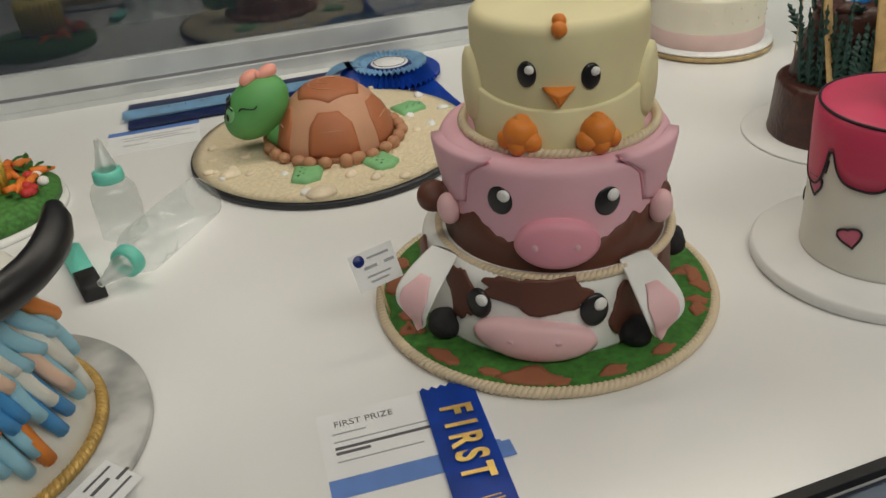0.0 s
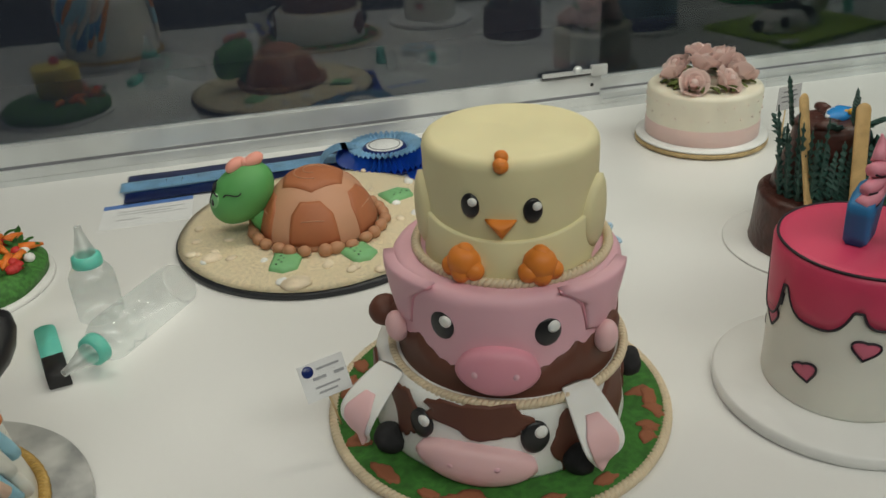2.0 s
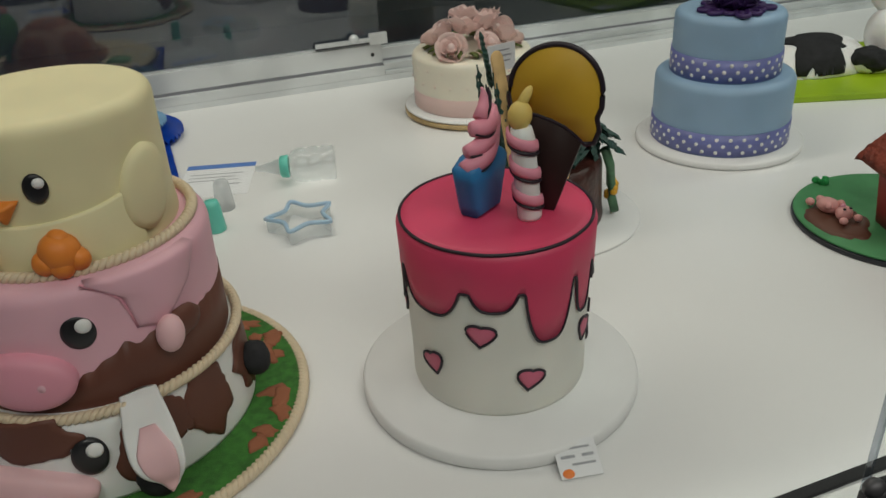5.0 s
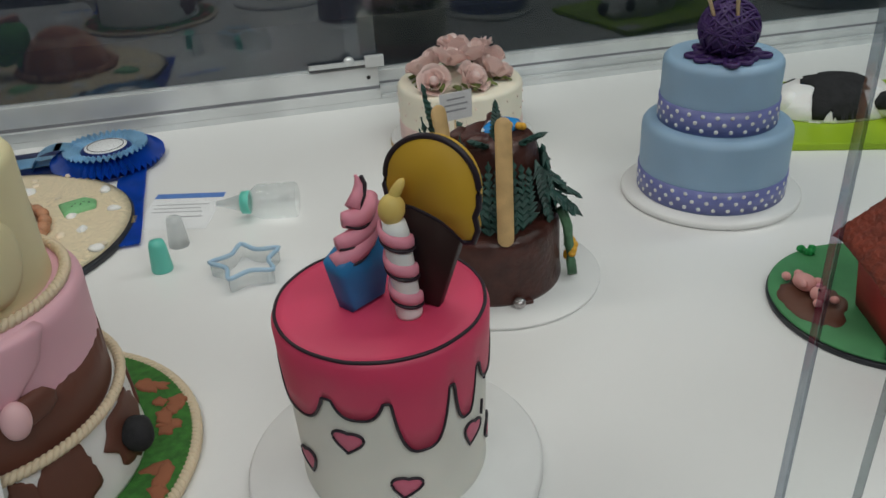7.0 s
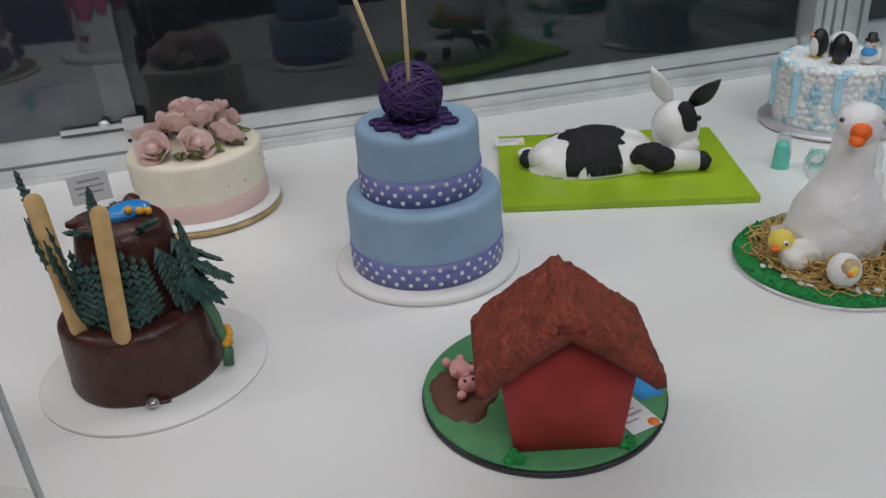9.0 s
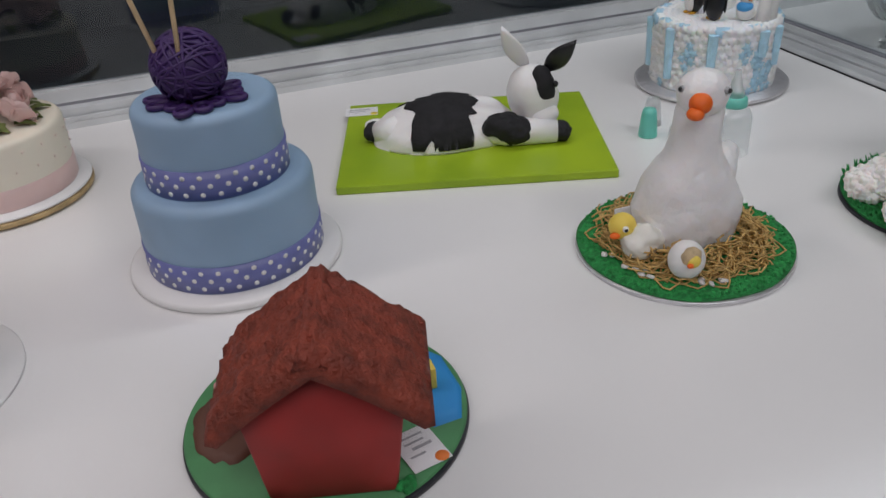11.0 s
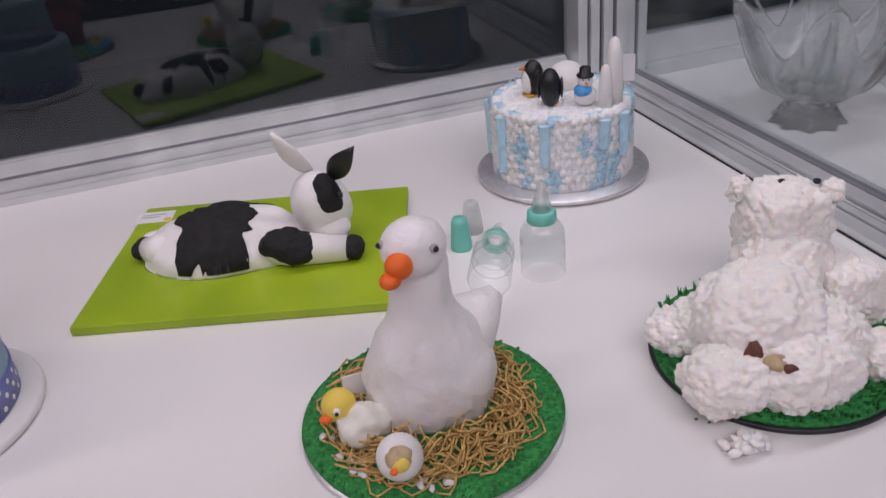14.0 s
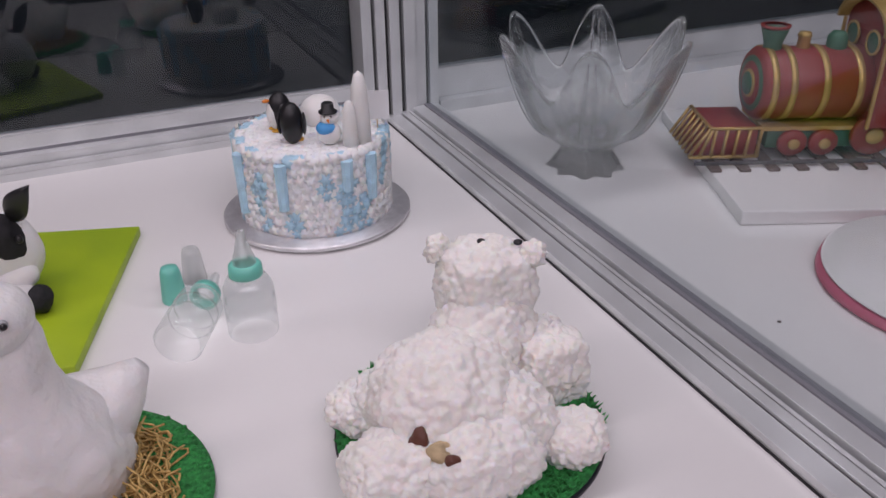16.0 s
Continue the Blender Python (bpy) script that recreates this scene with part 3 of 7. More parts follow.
# ---- farm animal cake ----
def eye(parent, place, s, z, rx, rz, glint):
    e = part("eye", decal(oval(s, z, rx, rz), place, 0.0022, puff=0.0015), M["black_f"], parent, "glossy black eye")
    part("eye_glint", decal(oval(s + glint * rx * 0.35, z + rz * 0.38, rx * 0.47, rx * 0.47, 16), place, 0.0046, 3, puff=0.001), M["white_f"], e)
    return e


CX, CY = 0.488, 0.637
farm = thing("farm_cake", CX, CY, 0, "three-tier fondant cake with chick, pig and cow faces, green board", "cake")
part("board", disc(0.178, 0.0, 0.010, edge=0.003), M["grass_f"], farm, "green sugar grass board")
part("board_rope", rope(0.1765, 0.0062, 0.0062), M["rope"], farm)
rnd = random.Random(4)
for i in range(34):
    a = rnd.uniform(0, 2 * math.pi)
    d = rnd.uniform(0.148, 0.166)
    part("mud_patch", decal(patch(0, 0, rnd.uniform(0.006, 0.013), rnd.uniform(0.004, 0.008), i, 0.6, 18, rnd.uniform(0, 180)), on_flat(d * math.cos(a), d * math.sin(a), 0.010, math.degrees(a) + 90), 0.0016, 2), M["clay_f"], farm)
for k, (x, y, s) in enumerate(((-0.073, -0.142, 0.024), (0.0, -0.162, 0.013), (-0.138, -0.085, 0.017), (0.058, -0.152, 0.013), (0.146, 0.030, 0.014), (-0.150, 0.060, 0.022), (-0.105, -0.122, 0.010), (0.120, -0.108, 0.012), (0.150, -0.050, 0.015))):
    part("mud_patch", decal(patch(0, 0, s, s * 0.5, 51 + k, 0.5, 24), on_flat(x, y, 0.010, math.degrees(math.atan2(y, x)) + 90), 0.0022, 3), M["clay_f"], farm)

RC, FC = 0.131, -116.0
cow = part("cow_tier", tier(RC, 0.010, 0.093, edge=0.014, r_top=0.126, seed=2), M["white_f"], farm, "white cow tier with brown patches")
pc = on_round(RC, FC, slope=-0.06, z_ref=0.02)
for s, z, rx, rz, sd, tn in ((0.006, 0.078, 0.047, 0.018, 3, -4), (-0.078, 0.066, 0.016, 0.030, 5, 12), (0.098, 0.042, 0.024, 0.033, 8, -10), (0.165, 0.055, 0.026, 0.036, 9, 0), (-0.15, 0.055, 0.03, 0.034, 12, 0), (0.24, 0.05, 0.035, 0.034, 14, 0), (0.33, 0.05, 0.04, 0.03, 15, 0), (0.128, 0.062, 0.010, 0.022, 18, 10)):
    part("cow_patch", decal(patch(s, z, rx, rz, sd, 0.42, turn=tn), pc, 0.0012, 6), M["brown_f"], cow)
eye(cow, pc, -0.056, 0.061, 0.0130, 0.0155, 1)
eye(cow, pc, 0.056, 0.058, 0.0140, 0.0170, 1)
muzzle = part("muzzle", decal(oval(-0.001, 0.032, 0.058, 0.0205, 44, -4), pc, 0.010, 7, puff=0.006), M["pink_light"], cow, "pale pink muzzle")
for s in (-0.02, 0.02):
    part("nostril", decal(oval(s, 0.036, 0.005, 0.004, 16), pc, 0.0155, 2), M["pink"], muzzle)
for sgn in (-1, 1):
    a = radians(FC) + sgn * 0.105 / RC
    ux, uy = math.cos(a), math.sin(a)
    front_dir = Vector((math.cos(radians(FC)), math.sin(radians(FC)), 0))
    normal = (Vector((ux, uy, 0)) * 0.95 + front_dir + Vector((0, 0, 0.25))).normalized()
    root = Vector((ux * 0.121, uy * 0.121, 0.099))
    tip = Vector((ux * 0.158, uy * 0.158, 0.026)) + front_dir * 0.004
    along = normal.cross(tip - root).normalized()
    for name, mat, k0, wide, off in (("cow_ear", "white_f", 0, 1.0, 0.0), ("cow_inner_ear", "pink_light", 4, 0.70, 0.0024)):
        bmx, rows = bmesh.new(), []
        for k in range(k0, 19):
            f = k / 18
            mid = root.lerp(tip, f) + normal * (0.017 * math.sin(math.pi * min(1.0, f * 1.15)) + off) + Vector((ux, uy, 0)) * 0.010 * math.sin(math.pi * f)
            w = (0.0135 + 0.0065 * math.sin(math.pi * min(1, f * 1.1))) * (1 - f ** 3) ** 0.6 * wide + 0.0012
            if name == "cow_inner_ear":
                w *= min(1.0, 0.45 + (f - k0 / 18) * 3)
            rows.append([bmx.verts.new(mid + along * w * math.cos(t) + normal * (0.0026 * math.sin(t) + 0.006 * math.cos(t) ** 2 * (w / 0.028))) for t in (2 * math.pi * q / 14 for q in range(14))])
        for r0, r1 in zip(rows, rows[1:]):
            for q in range(14):
                bmx.faces.new((r0[q], r0[(q + 1) % 14], r1[(q + 1) % 14], r1[q]))
        bmx.faces.new(rows[0][::-1])
        bmx.faces.new(rows[-1])
        part(name, bmx, M[mat], cow)
for s, z in ((-0.096, 0.025), (0.098, 0.023), (0.236, 0.046)):
    p = pc(s, 0.027, 0.006)
    part("hoof", blob(p.x, p.y, z, 0.0160, 0.0160, 0.0165, 0.0022, 90), M["hide"], cow)

PXO, PYO, RP, FP = 0.009, -0.005, 0.109, -113.0
pig = part("pig_tier", tier(RP, 0.088, 0.198, PXO, PYO, edge=0.012, r_top=0.111, seed=5), M["pink"], farm, "pink pig tier with muddy brown lower edge")
pp = on_round(RP, FP, PXO, PYO)
mud = bmesh.new()
rows = []
for i in range(180):
    s = (i / 180 - 0.5) * 2 * math.pi * RP
    d = abs(s)
    top = 0.112 + 0.026 * min(1, max(0, (d - 0.02) / 0.05)) + 0.008 * noise.noise((s * 45, 3.0, 0)) + 0.005 * noise.noise((s * 110, 7.0, 0))
    rows.append([mud.verts.new(pp(s, z, h)) for z, h in ((0.089, 0.0015), ((0.089 + top) / 2, 0.0016), (top - 0.001, 0.0016), (top, -0.001))])
for i in range(180):
    a, b = rows[i], rows[(i + 1) % 180]
    for k in range(3):
        mud.faces.new((a[k], b[k], b[k + 1], a[k + 1]))
part("mud_band", mud, M["brown_f"], pig, "brown mud band")
part("tier_rope", rope(0.1175, 0.091, 0.0052, PXO, PYO), M["rope"], farm)
eye(pig, pp, -0.048, 0.163, 0.0125, 0.0145, 1)
eye(pig, pp, 0.048, 0.161, 0.0125, 0.0145, 1)
snout = part("snout", decal(oval(0.003, 0.126, 0.0365, 0.0245, 40), pp, 0.012, 7, puff=0.005), M["pink_snout"], pig, "rose pink snout")
for s in (-0.014, 0.018):
    part("nostril", decal(oval(s, 0.127, 0.0045, 0.006, 16), pp, 0.0165, 2), M["pink"], snout)
for sgn in (-1, 1):
    def pe(s, z, h):
        flare = max(0.0, min(1.0, (abs(s) - 0.066) / 0.05)) * max(0.0, min(1.0, (z - 0.148) / 0.046))
        return pp(s, z, h + 0.0055 * flare)

    flap = polygon([(sgn * 0.060, 0.1985), (sgn * 0.148, 0.1985), (sgn * 0.138, 0.170), (sgn * 0.110, 0.142), (sgn * 0.089, 0.150), (sgn * 0.083, 0.180)], 6)
    f = part("pig_ear", decal(flap, pe, 0.0036, 7, puff=0.0018, sink=0.007), M["pink"], pig)
    part("ear_crease", tube([pe(sgn * x, z, 0.0012) for x, z in ((0.058, 0.199), (0.071, 0.190), (0.081, 0.180), (0.0855, 0.165), (0.0885, 0.150))], 0.0013, 6), M["pink_snout"], f)
    p = pp(sgn * 0.108, 0.136, 0.008)
    part("trotter", blob(p.x, p.y, p.z, 0.011, 0.011, 0.0165, tilt=8 * sgn), M["pink_light"], pig)
    arm = patch(sgn * 0.122, 0.136, 0.020, 0.014, 4 + sgn, 0.2)
    if sgn < 0:
        q = pp(-0.140, 0.134, 0.012)
        part("muddy_sleeve", blob(q.x, q.y, q.z, 0.017, 0.017, 0.016, 0.001, 50, 3), M["brown_f"], pig)
    part("muddy_arm", decal(arm, pp, 0.006, 4, puff=0.003), M["brown_f"], pig)

HXO, HYO, RH, FH = 0.016, -0.003, 0.081, -113.5
chick = part("chick_tier", tier(RH, 0.196, 0.310, HXO, HYO, edge=0.011, r_top=0.0815, seed=9), M["cream"], farm, "cream yellow chick tier")
pk = on_round(RH, FH, HXO, HYO)
part("tier_rope", rope(0.0925, 0.2005, 0.0052, HXO, HYO), M["rope"], farm)
eye(chick, pk, -0.027, 0.268, 0.0085, 0.0115, 1)
eye(chick, pk, 0.027, 0.265, 0.0085, 0.0115, 1)
part("beak", decal(polygon([(-0.0135, 0.2575), (0.0135, 0.2575), (0.001, 0.2395)], 5), pk, 0.004, 4, puff=0.006), M["orange_f"], chick, "orange triangular beak")
belly = bmesh.new()
rows = []
for i in range(61):
    s = -0.092 + 0.184 * i / 60
    top = 0.237 + 0.011 * (s / 0.09) ** 2
    rows.append([belly.verts.new(pk(s, z, h)) for z, h in ((0.1985, 0.0042), (top - 0.002, 0.0040), (top, 0.0026), (top, -0.001))])
for a, b in zip(rows, rows[1:]):
    for k in range(3):
        belly.faces.new((a[k], b[k], b[k + 1], a[k + 1]))
part("belly_band", belly, M["cream"], chick)
for sgn in (-1, 1):
    part("wing", decal(oval(sgn * 0.104, 0.242, 0.0235, 0.034, 36, sgn * -14), pk, 0.006, 5, puff=0.004), M["cream"], chick)
    foot = bmesh.new()
    for ds, dz, h, q in ((0, 0.003, 0.008, 0.0150), (-0.010, -0.003, 0.011, 0.0092), (0.0, -0.006, 0.013, 0.0095), (0.010, -0.003, 0.011, 0.0092), (0.001, 0.012, 0.007, 0.0085)):
        p = pk(sgn * 0.031 + ds, 0.214 + dz, h)
        blob(p.x, p.y, p.z, q, q, q, 0.0014, 55, 4, 3, bm=foot)
    part("foot", foot, M["orange_f"], chick, "lumpy orange foot")
ca = radians(FH)
for r0, z0, sz in ((0.074, 0.3115, 0.0060), (0.0805, 0.306, 0.0068)):
    part("comb", blob(HXO + r0 * math.cos(ca), HYO + r0 * math.sin(ca), z0, sz, sz, sz, 0.0008, 80), M["orange_f"], chick)

flag = thing("price_tag", 0.308, 0.630, 0.0, "small white price card with blue dot on a stick", "price tag")
part("stick", tube([(0.012, 0.01, 0.0), (0.002, 0.0, 0.055)], 0.0012, 6), M["bamboo"], flag)
tag_m = pose(0.0, 0.0, 0.078, 62, 0, 14) @ pose(0, 0, 0, 0, 0, 3)
part("card", slab(polygon([(-0.024, -0.019), (0.024, -0.019), (0.024, 0.019), (-0.024, 0.019)], 2), -0.0004, 0.0004, tag_m, round_edge=0.0002), M["paper"], flag, soft_faces=False)
part("blue_dot", slab(oval(-0.015, 0.011, 0.006, 0.006, 18), 0.0005, 0.0008, tag_m, round_edge=0.0001), M["satin_dark"], flag)
bars(flag, [(-0.006, 0.011, 0.024, 0.0022), (-0.012, 0.002, 0.014, 0.003), (0.010, 0.002, 0.011, 0.003), (-0.012, -0.007, 0.026, 0.002), (-0.010, -0.0125, 0.020, 0.002)], 0.0005, m=tag_m)

# prize card and ribbon in front of it
pcard = thing("prize_card", 0.2905, 0.471, 0.0, "white first prize card with a blue lower band", "card")
part("sheet", box(-0.073, -0.050, 0.0, 0.075, 0.052, 0.0006), M["paper"], pcard, soft_faces=False)
part("blue_band", box(-0.073, -0.050, 0.0007, 0.075, -0.029, 0.0010), M["print_blue"], pcard, soft_faces=False)
lettering("heading", "FIRST PRIZE", 0.0105, M["print"], pcard, pose(-0.032, 0.036, 0.0007), 0.0001)
bars(pcard, [(-0.062, 0.024, 0.030, 0.0016), (-0.062, 0.014, 0.085, 0.0014), (-0.062, -0.010, 0.075, 0.0014)], 0.0007, name="text_line")
bars(pcard, [(-0.062, 0.006, 0.085, 0.0032), (-0.062, 0.000, 0.030, 0.0032)], 0.0007, M["print"], "text_line")
pcard.rotation_euler = (0, 0, radians(-1.5))


def zigzag_ribbon(name, x0, y0, x1, y1, width, mat, z=0.0015, wave=0.0015, teeth=6, label="", category="ribbon", flat_end=False):
    """A pinked satin ribbon laid flat from one end to the other."""
    d = Vector((x1 - x0, y1 - y0, 0))
    length, d = d.length, d.normalized()
    s = Vector((-d.y, d.x, 0))
    bm = bmesh.new()
    n, rows = 26, []
    for i in range(n + 1):
        f = i / n
        row = []
        for k in range(teeth * 2 + 1):
            g = k / (teeth * 2) - 0.5
            tooth = 0.0022 * (1 if k % 2 else -1) * (1 if f in (0, 1) else 0) * (-1 if f == 0 else 1)
            p = Vector((x0, y0, z)) + d * (length * f + tooth) + s * width * g
            p.z += wave * (1 + noise.noise((f * 4, g * 2, x0 * 9))) * (0.4 if flat_end else 1)
            row.append(bm.verts.new(p))
        rows.append(row)
    for a, b in zip(rows, rows[1:]):
        for k in range(teeth * 2):
            bm.faces.new((a[k], b[k], b[k + 1], a[k + 1]))
    bmesh.ops.solidify(bm, geom=bm.faces[:], thickness=0.0005)
    return bm


ribbon = thing("first_ribbon", 0, 0, 0, "royal blue satin ribbon with gold FIRST lettering lying on the table", "ribbon")
part("satin_strip", zigzag_ribbon("r", 0.3405, 0.521, 0.326, 0.300, 0.050, M["satin"], z=0.0022), M["satin"], ribbon)
for k, ch in enumerate("FIRST"):
    f = (0.037 + k * 0.0190) / 0.221
    lettering("letter", ch, 0.031, M["gold"], ribbon, pose(0.3405 - 0.0145 * f, 0.521 - 0.221 * f, 0.0058, 0, 0, -93.8) @ Matrix.Diagonal((0.85, 1.25, 1, 1)), 0.0003, bold=0.0010)
bars(ribbon, [(0.316, y, w, 0.0010) for y, w in ((0.380, 0.028), (0.376, 0.030), (0.372, 0.026), (0.352, 0.028), (0.348, 0.026))], 0.0054, M["gold"], "foil_line")
lettering("year", "2024", 0.009, M["gold"], ribbon, pose(0.331, 0.322, 0.0056), 0.0002, bold=0.0002)
tail = thing("ribbon_back_tab", 0.364, 0.424, 0.0012, "folded end of the blue ribbon", "ribbon")
part("tab", box(-0.010, -0.006, 0.0, 0.008, 0.012, 0.0008), M["print_blue"], tail, soft_faces=False)


# ---- turtle cake ----
TX, TY = 0.345, 1.130
turtle = thing("turtle_cake", TX, TY, 0, "turtle cake on a biscuit sand board with sugar pebbles and shells", "cake")
part("board", disc(0.217, 0.0, 0.010, edge=0.002, wobble=0.012, seed=3), M["board_black"], turtle, "black foil board")
sand = lathe([(0, 0.0104), (0.212, 0.0104), (0.2145, 0.0120), (0.197, 0.0145), (0.15, 0.016), (0.08, 0.0165), (0, 0.0165)], 120, wobble=0.03, seed=6)
part("sand", sand, M["sand"], turtle, "crumbly biscuit sand")
DX, DY, DR, DH = 0.002, -0.022, 0.089, 0.094
shell = part("shell", lathe([(0, 0.014)] + [(DR * math.cos(a), 0.015 + DH * math.sin(a)) for a in (math.pi / 2 * k / 14 for k in range(14))] + [(0, 0.015 + DH)], 72, DX, DY, wobble=0.01), M["shell_f"], turtle, "tan fondant shell")
dome = on_dome(DX, DY, 0.015, DR, DH)
for a0 in (-100, -28, 44, 116, 188):
    pts = polygon([(a0 - 25, 6), (a0 + 25, 6), (a0 + 24, 34), (a0 + 12, 47), (a0 - 16, 47), (a0 - 24, 34)], 4)
    pt = part("shell_plate", decal(pts, dome, 0.0018, 5), M["shell_patch"], shell, "rust coloured plate")
    part("plate_line", tube([dome(a0 - 12, 28, 0.0022), dome(a0, 29, 0.0024), dome(a0 + 12, 28, 0.0022)], 0.0007, 5), M["shell_f"], pt)
top_ring = []
for k in range(6):
    a = 360 / 6 * k + 20
    top_ring.append((40 * math.cos(radians(a)), 40 * math.sin(radians(a))))


def cap(u, v, h):
    r = math.hypot(u, v)
    return dome(math.degrees(math.atan2(v, u)), 90 - r, h)


crown = part("shell_plate", decal(polygon([(u * 0.86, v * 0.86) for u, v in top_ring], 4), cap, 0.0018, 5), M["shell_patch"], shell, "rust coloured plate")
for r0 in (9, 18):
    part("plate_line", tube([cap(r0 * math.cos(t), r0 * math.sin(t), 0.0021) for t in (2 * math.pi * k / 16 for k in range(13))], 0.0007, 5), M["shell_f"], crown)
rnd = random.Random(11)
for i in range(27):
    a = 2 * math.pi * i / 27 + rnd.uniform(-0.04, 0.04)
    q = DR + 0.010 + rnd.uniform(-0.002, 0.003)
    part("pebble", blob(DX + q * math.cos(a), DY + q * math.sin(a), 0.0235, rnd.uniform(0.010, 0.0135), 0.0095, rnd.uniform(0.008, 0.011), 0.0008, 50, i, 2, math.degrees(a) + 90), M["stone_f"], turtle)
hx, hy = -0.104, -0.016
neck = part("neck", tube([(hx + 0.040, hy - 0.008, 0.016), (hx + 0.026, hy - 0.004, 0.040), (hx + 0.012, hy, 0.070)], 0.019, 14), M["turtle_g"], turtle)
head = part("head", blob(hx, hy, 0.085, 0.056, 0.040, 0.039, 0.001, 20, 1, 4, -12, -42), M["turtle_g"], turtle, "leaf green turtle head")
head_at = Matrix.Translation((hx, hy, 0.085)) @ Euler((0, radians(-42), radians(-12))).to_matrix().to_4x4()


def on_head(a, e, h):
    """Longitude and latitude (degrees) on the turtle's egg-shaped head."""
    a, e = radians(a), radians(e)
    d = Vector((math.cos(a) * math.cos(e), math.sin(a) * math.cos(e), math.sin(e)))
    return head_at @ Vector((d.x * (0.056 + h), d.y * (0.040 + h), d.z * (0.039 + h)))


for a0 in (-128, 140):
    e = part("eye", decal(oval(a0, 40, 17, 15), on_head, 0.0016, 4, puff=0.001), M["flipper_g"], head, "pale green closed eye")
    part("eyelid", tube([on_head(a0 - 17 + 34 * k / 8, 40 + 16 * math.sin(math.pi * k / 8), 0.002) for k in range(9)], 0.0014, 5), M["black_f"], e)
    part("pupil", decal(oval(a0 - 3, 37, 6, 7), on_head, 0.0030, 3), M["black_f"], e)
    for k in range(3):
        part("lash", tube([on_head(a0 - 8 + 9 * k, 55, 0.002), on_head(a0 - 6 + 12 * k, 68, 0.003)], 0.0012, 5), M["black_f"], e)
part("mouth", tube([on_head(-100 + 3 * k, 30 - 2.2 * k + 5 * math.sin(k * 0.7), 0.001) for k in range(10)], 0.0011, 5), M["black_f"], head)
for dx, ln in ((-0.013, 0.0), (0.013, 0.004)):
    part("bow_loop", blob(hx + 0.010 + dx, hy - 0.004, 0.131 + ln, 0.0165, 0.010, 0.010, 0.001, 40, 2, 3, 20, -22), M["coral"], head, "coral pink bow")
part("bow_knot", blob(hx + 0.010, hy - 0.006, 0.134, 0.006, 0.007, 0.007, sub=2), M["coral"], head)
for x, y, tn in ((-0.052, -0.112, -110), (0.040, -0.116, -70), (0.118, 0.040, 20), (-0.060, 0.090, 120)):
    f = part("flipper", decal(polygon([(-0.005, -0.022), (0.040, -0.018), (0.046, 0.004), (0.034, 0.022), (-0.005, 0.020)], 4), on_flat(x, y, 0.0155, tn), 0.006, 4, puff=0.003), M["flipper_g"], turtle, "mint green flipper")
    for k in range(5):
        part("spot", decal(oval(0.010 + 0.006 * k, -0.008 + 0.006 * (k % 2), 0.0016, 0.0016, 8), on_flat(x, y, 0.0235, tn), 0.001, 1), M["black_f"], f)
rnd = random.Random(23)
for i in range(42):
    a, d = rnd.uniform(0, 2 * math.pi), rnd.uniform(0.125, 0.205)
    x, y = d * math.cos(a), d * math.sin(a)
    if math.hypot(x + 0.05, y + 0.13) < 0.034 or math.hypot(x - 0.045, y + 0.13) < 0.034 or math.hypot(x - DX, y - DY) < 0.112 or math.hypot(x - hx, y - hy) < 0.03:
        continue
    s = rnd.uniform(0.005, 0.009) * (2.0 if i in (7, 21) else 1)
    part("sea_shell", blob(x, y, 0.0155, s * 1.3, s, s * 0.6, s * 0.22, 120, i, 2, rnd.uniform(0, 180)), M["sea_shell"] if i % 3 else M["white_f"], turtle)
part("sea_shell", blob(-0.048, -0.190, 0.0155, 0.022, 0.016, 0.008, 0.002, 90, 77, 3), M["sea_shell"], turtle)

# champion rosette behind the turtle
ros = thing("rosette", 0.498, 1.378, 0.0, "pleated royal blue champion rosette with trailing satin tails", "rosette")
pleat = bmesh.new()
rows = []
for r0, z0, amp in ((0.040, 0.020, 0.0), (0.050, 0.026, 0.003), (0.075, 0.022, 0.005), (0.092, 0.012, 0.005)):
    rows.append([pleat.verts.new((r0 * math.cos(a), r0 * math.sin(a), z0 + amp * (1 if k % 2 else -1))) for k, a in ((k, 2 * math.pi * k / 96) for k in range(96))])
for a, b in zip(rows, rows[1:]):
    for k in range(96):
        pleat.faces.new((a[k], a[(k + 1) % 96], b[(k + 1) % 96], b[k]))
bmesh.ops.solidify(pleat, geom=pleat.faces[:], thickness=0.0006)
part("pleats", pleat, M["satin"], ros, "pleated blue satin ring", False)
light = bmesh.new()
rows = []
for r0, z0, amp in ((0.041, 0.026, 0.0), (0.052, 0.0335, 0.0025), (0.068, 0.0320, 0.0035)):
    rows.append([light.verts.new((r0 * math.cos(a), r0 * math.sin(a), z0 + amp * (1 if k % 2 else -1))) for k, a in ((k, 2 * math.pi * k / 80) for k in range(80))])
for a, b in zip(rows, rows[1:]):
    for k in range(80):
        light.faces.new((a[k], a[(k + 1) % 80], b[(k + 1) % 80], b[k]))
bmesh.ops.solidify(light, geom=light.faces[:], thickness=0.0006)
part("light_pleats", light, M["satin_light"], ros, "sky blue pleated ring", False)
part("backing", disc(0.085, 0.0, 0.006), M["satin_dark"], ros)
part("button_rim", disc(0.041, 0.020, 0.030, edge=0.003), M["satin_dark"], ros)
btn = part("button", disc(0.034, 0.0302, 0.0325), M["paper"], ros, "white printed button")
part("button_ring", tube([(0.029 * math.cos(t), 0.029 * math.sin(t), 0.0327) for t in (2 * math.pi * k / 40 for k in range(40))], 0.0008, 5, True), M["print"], btn)
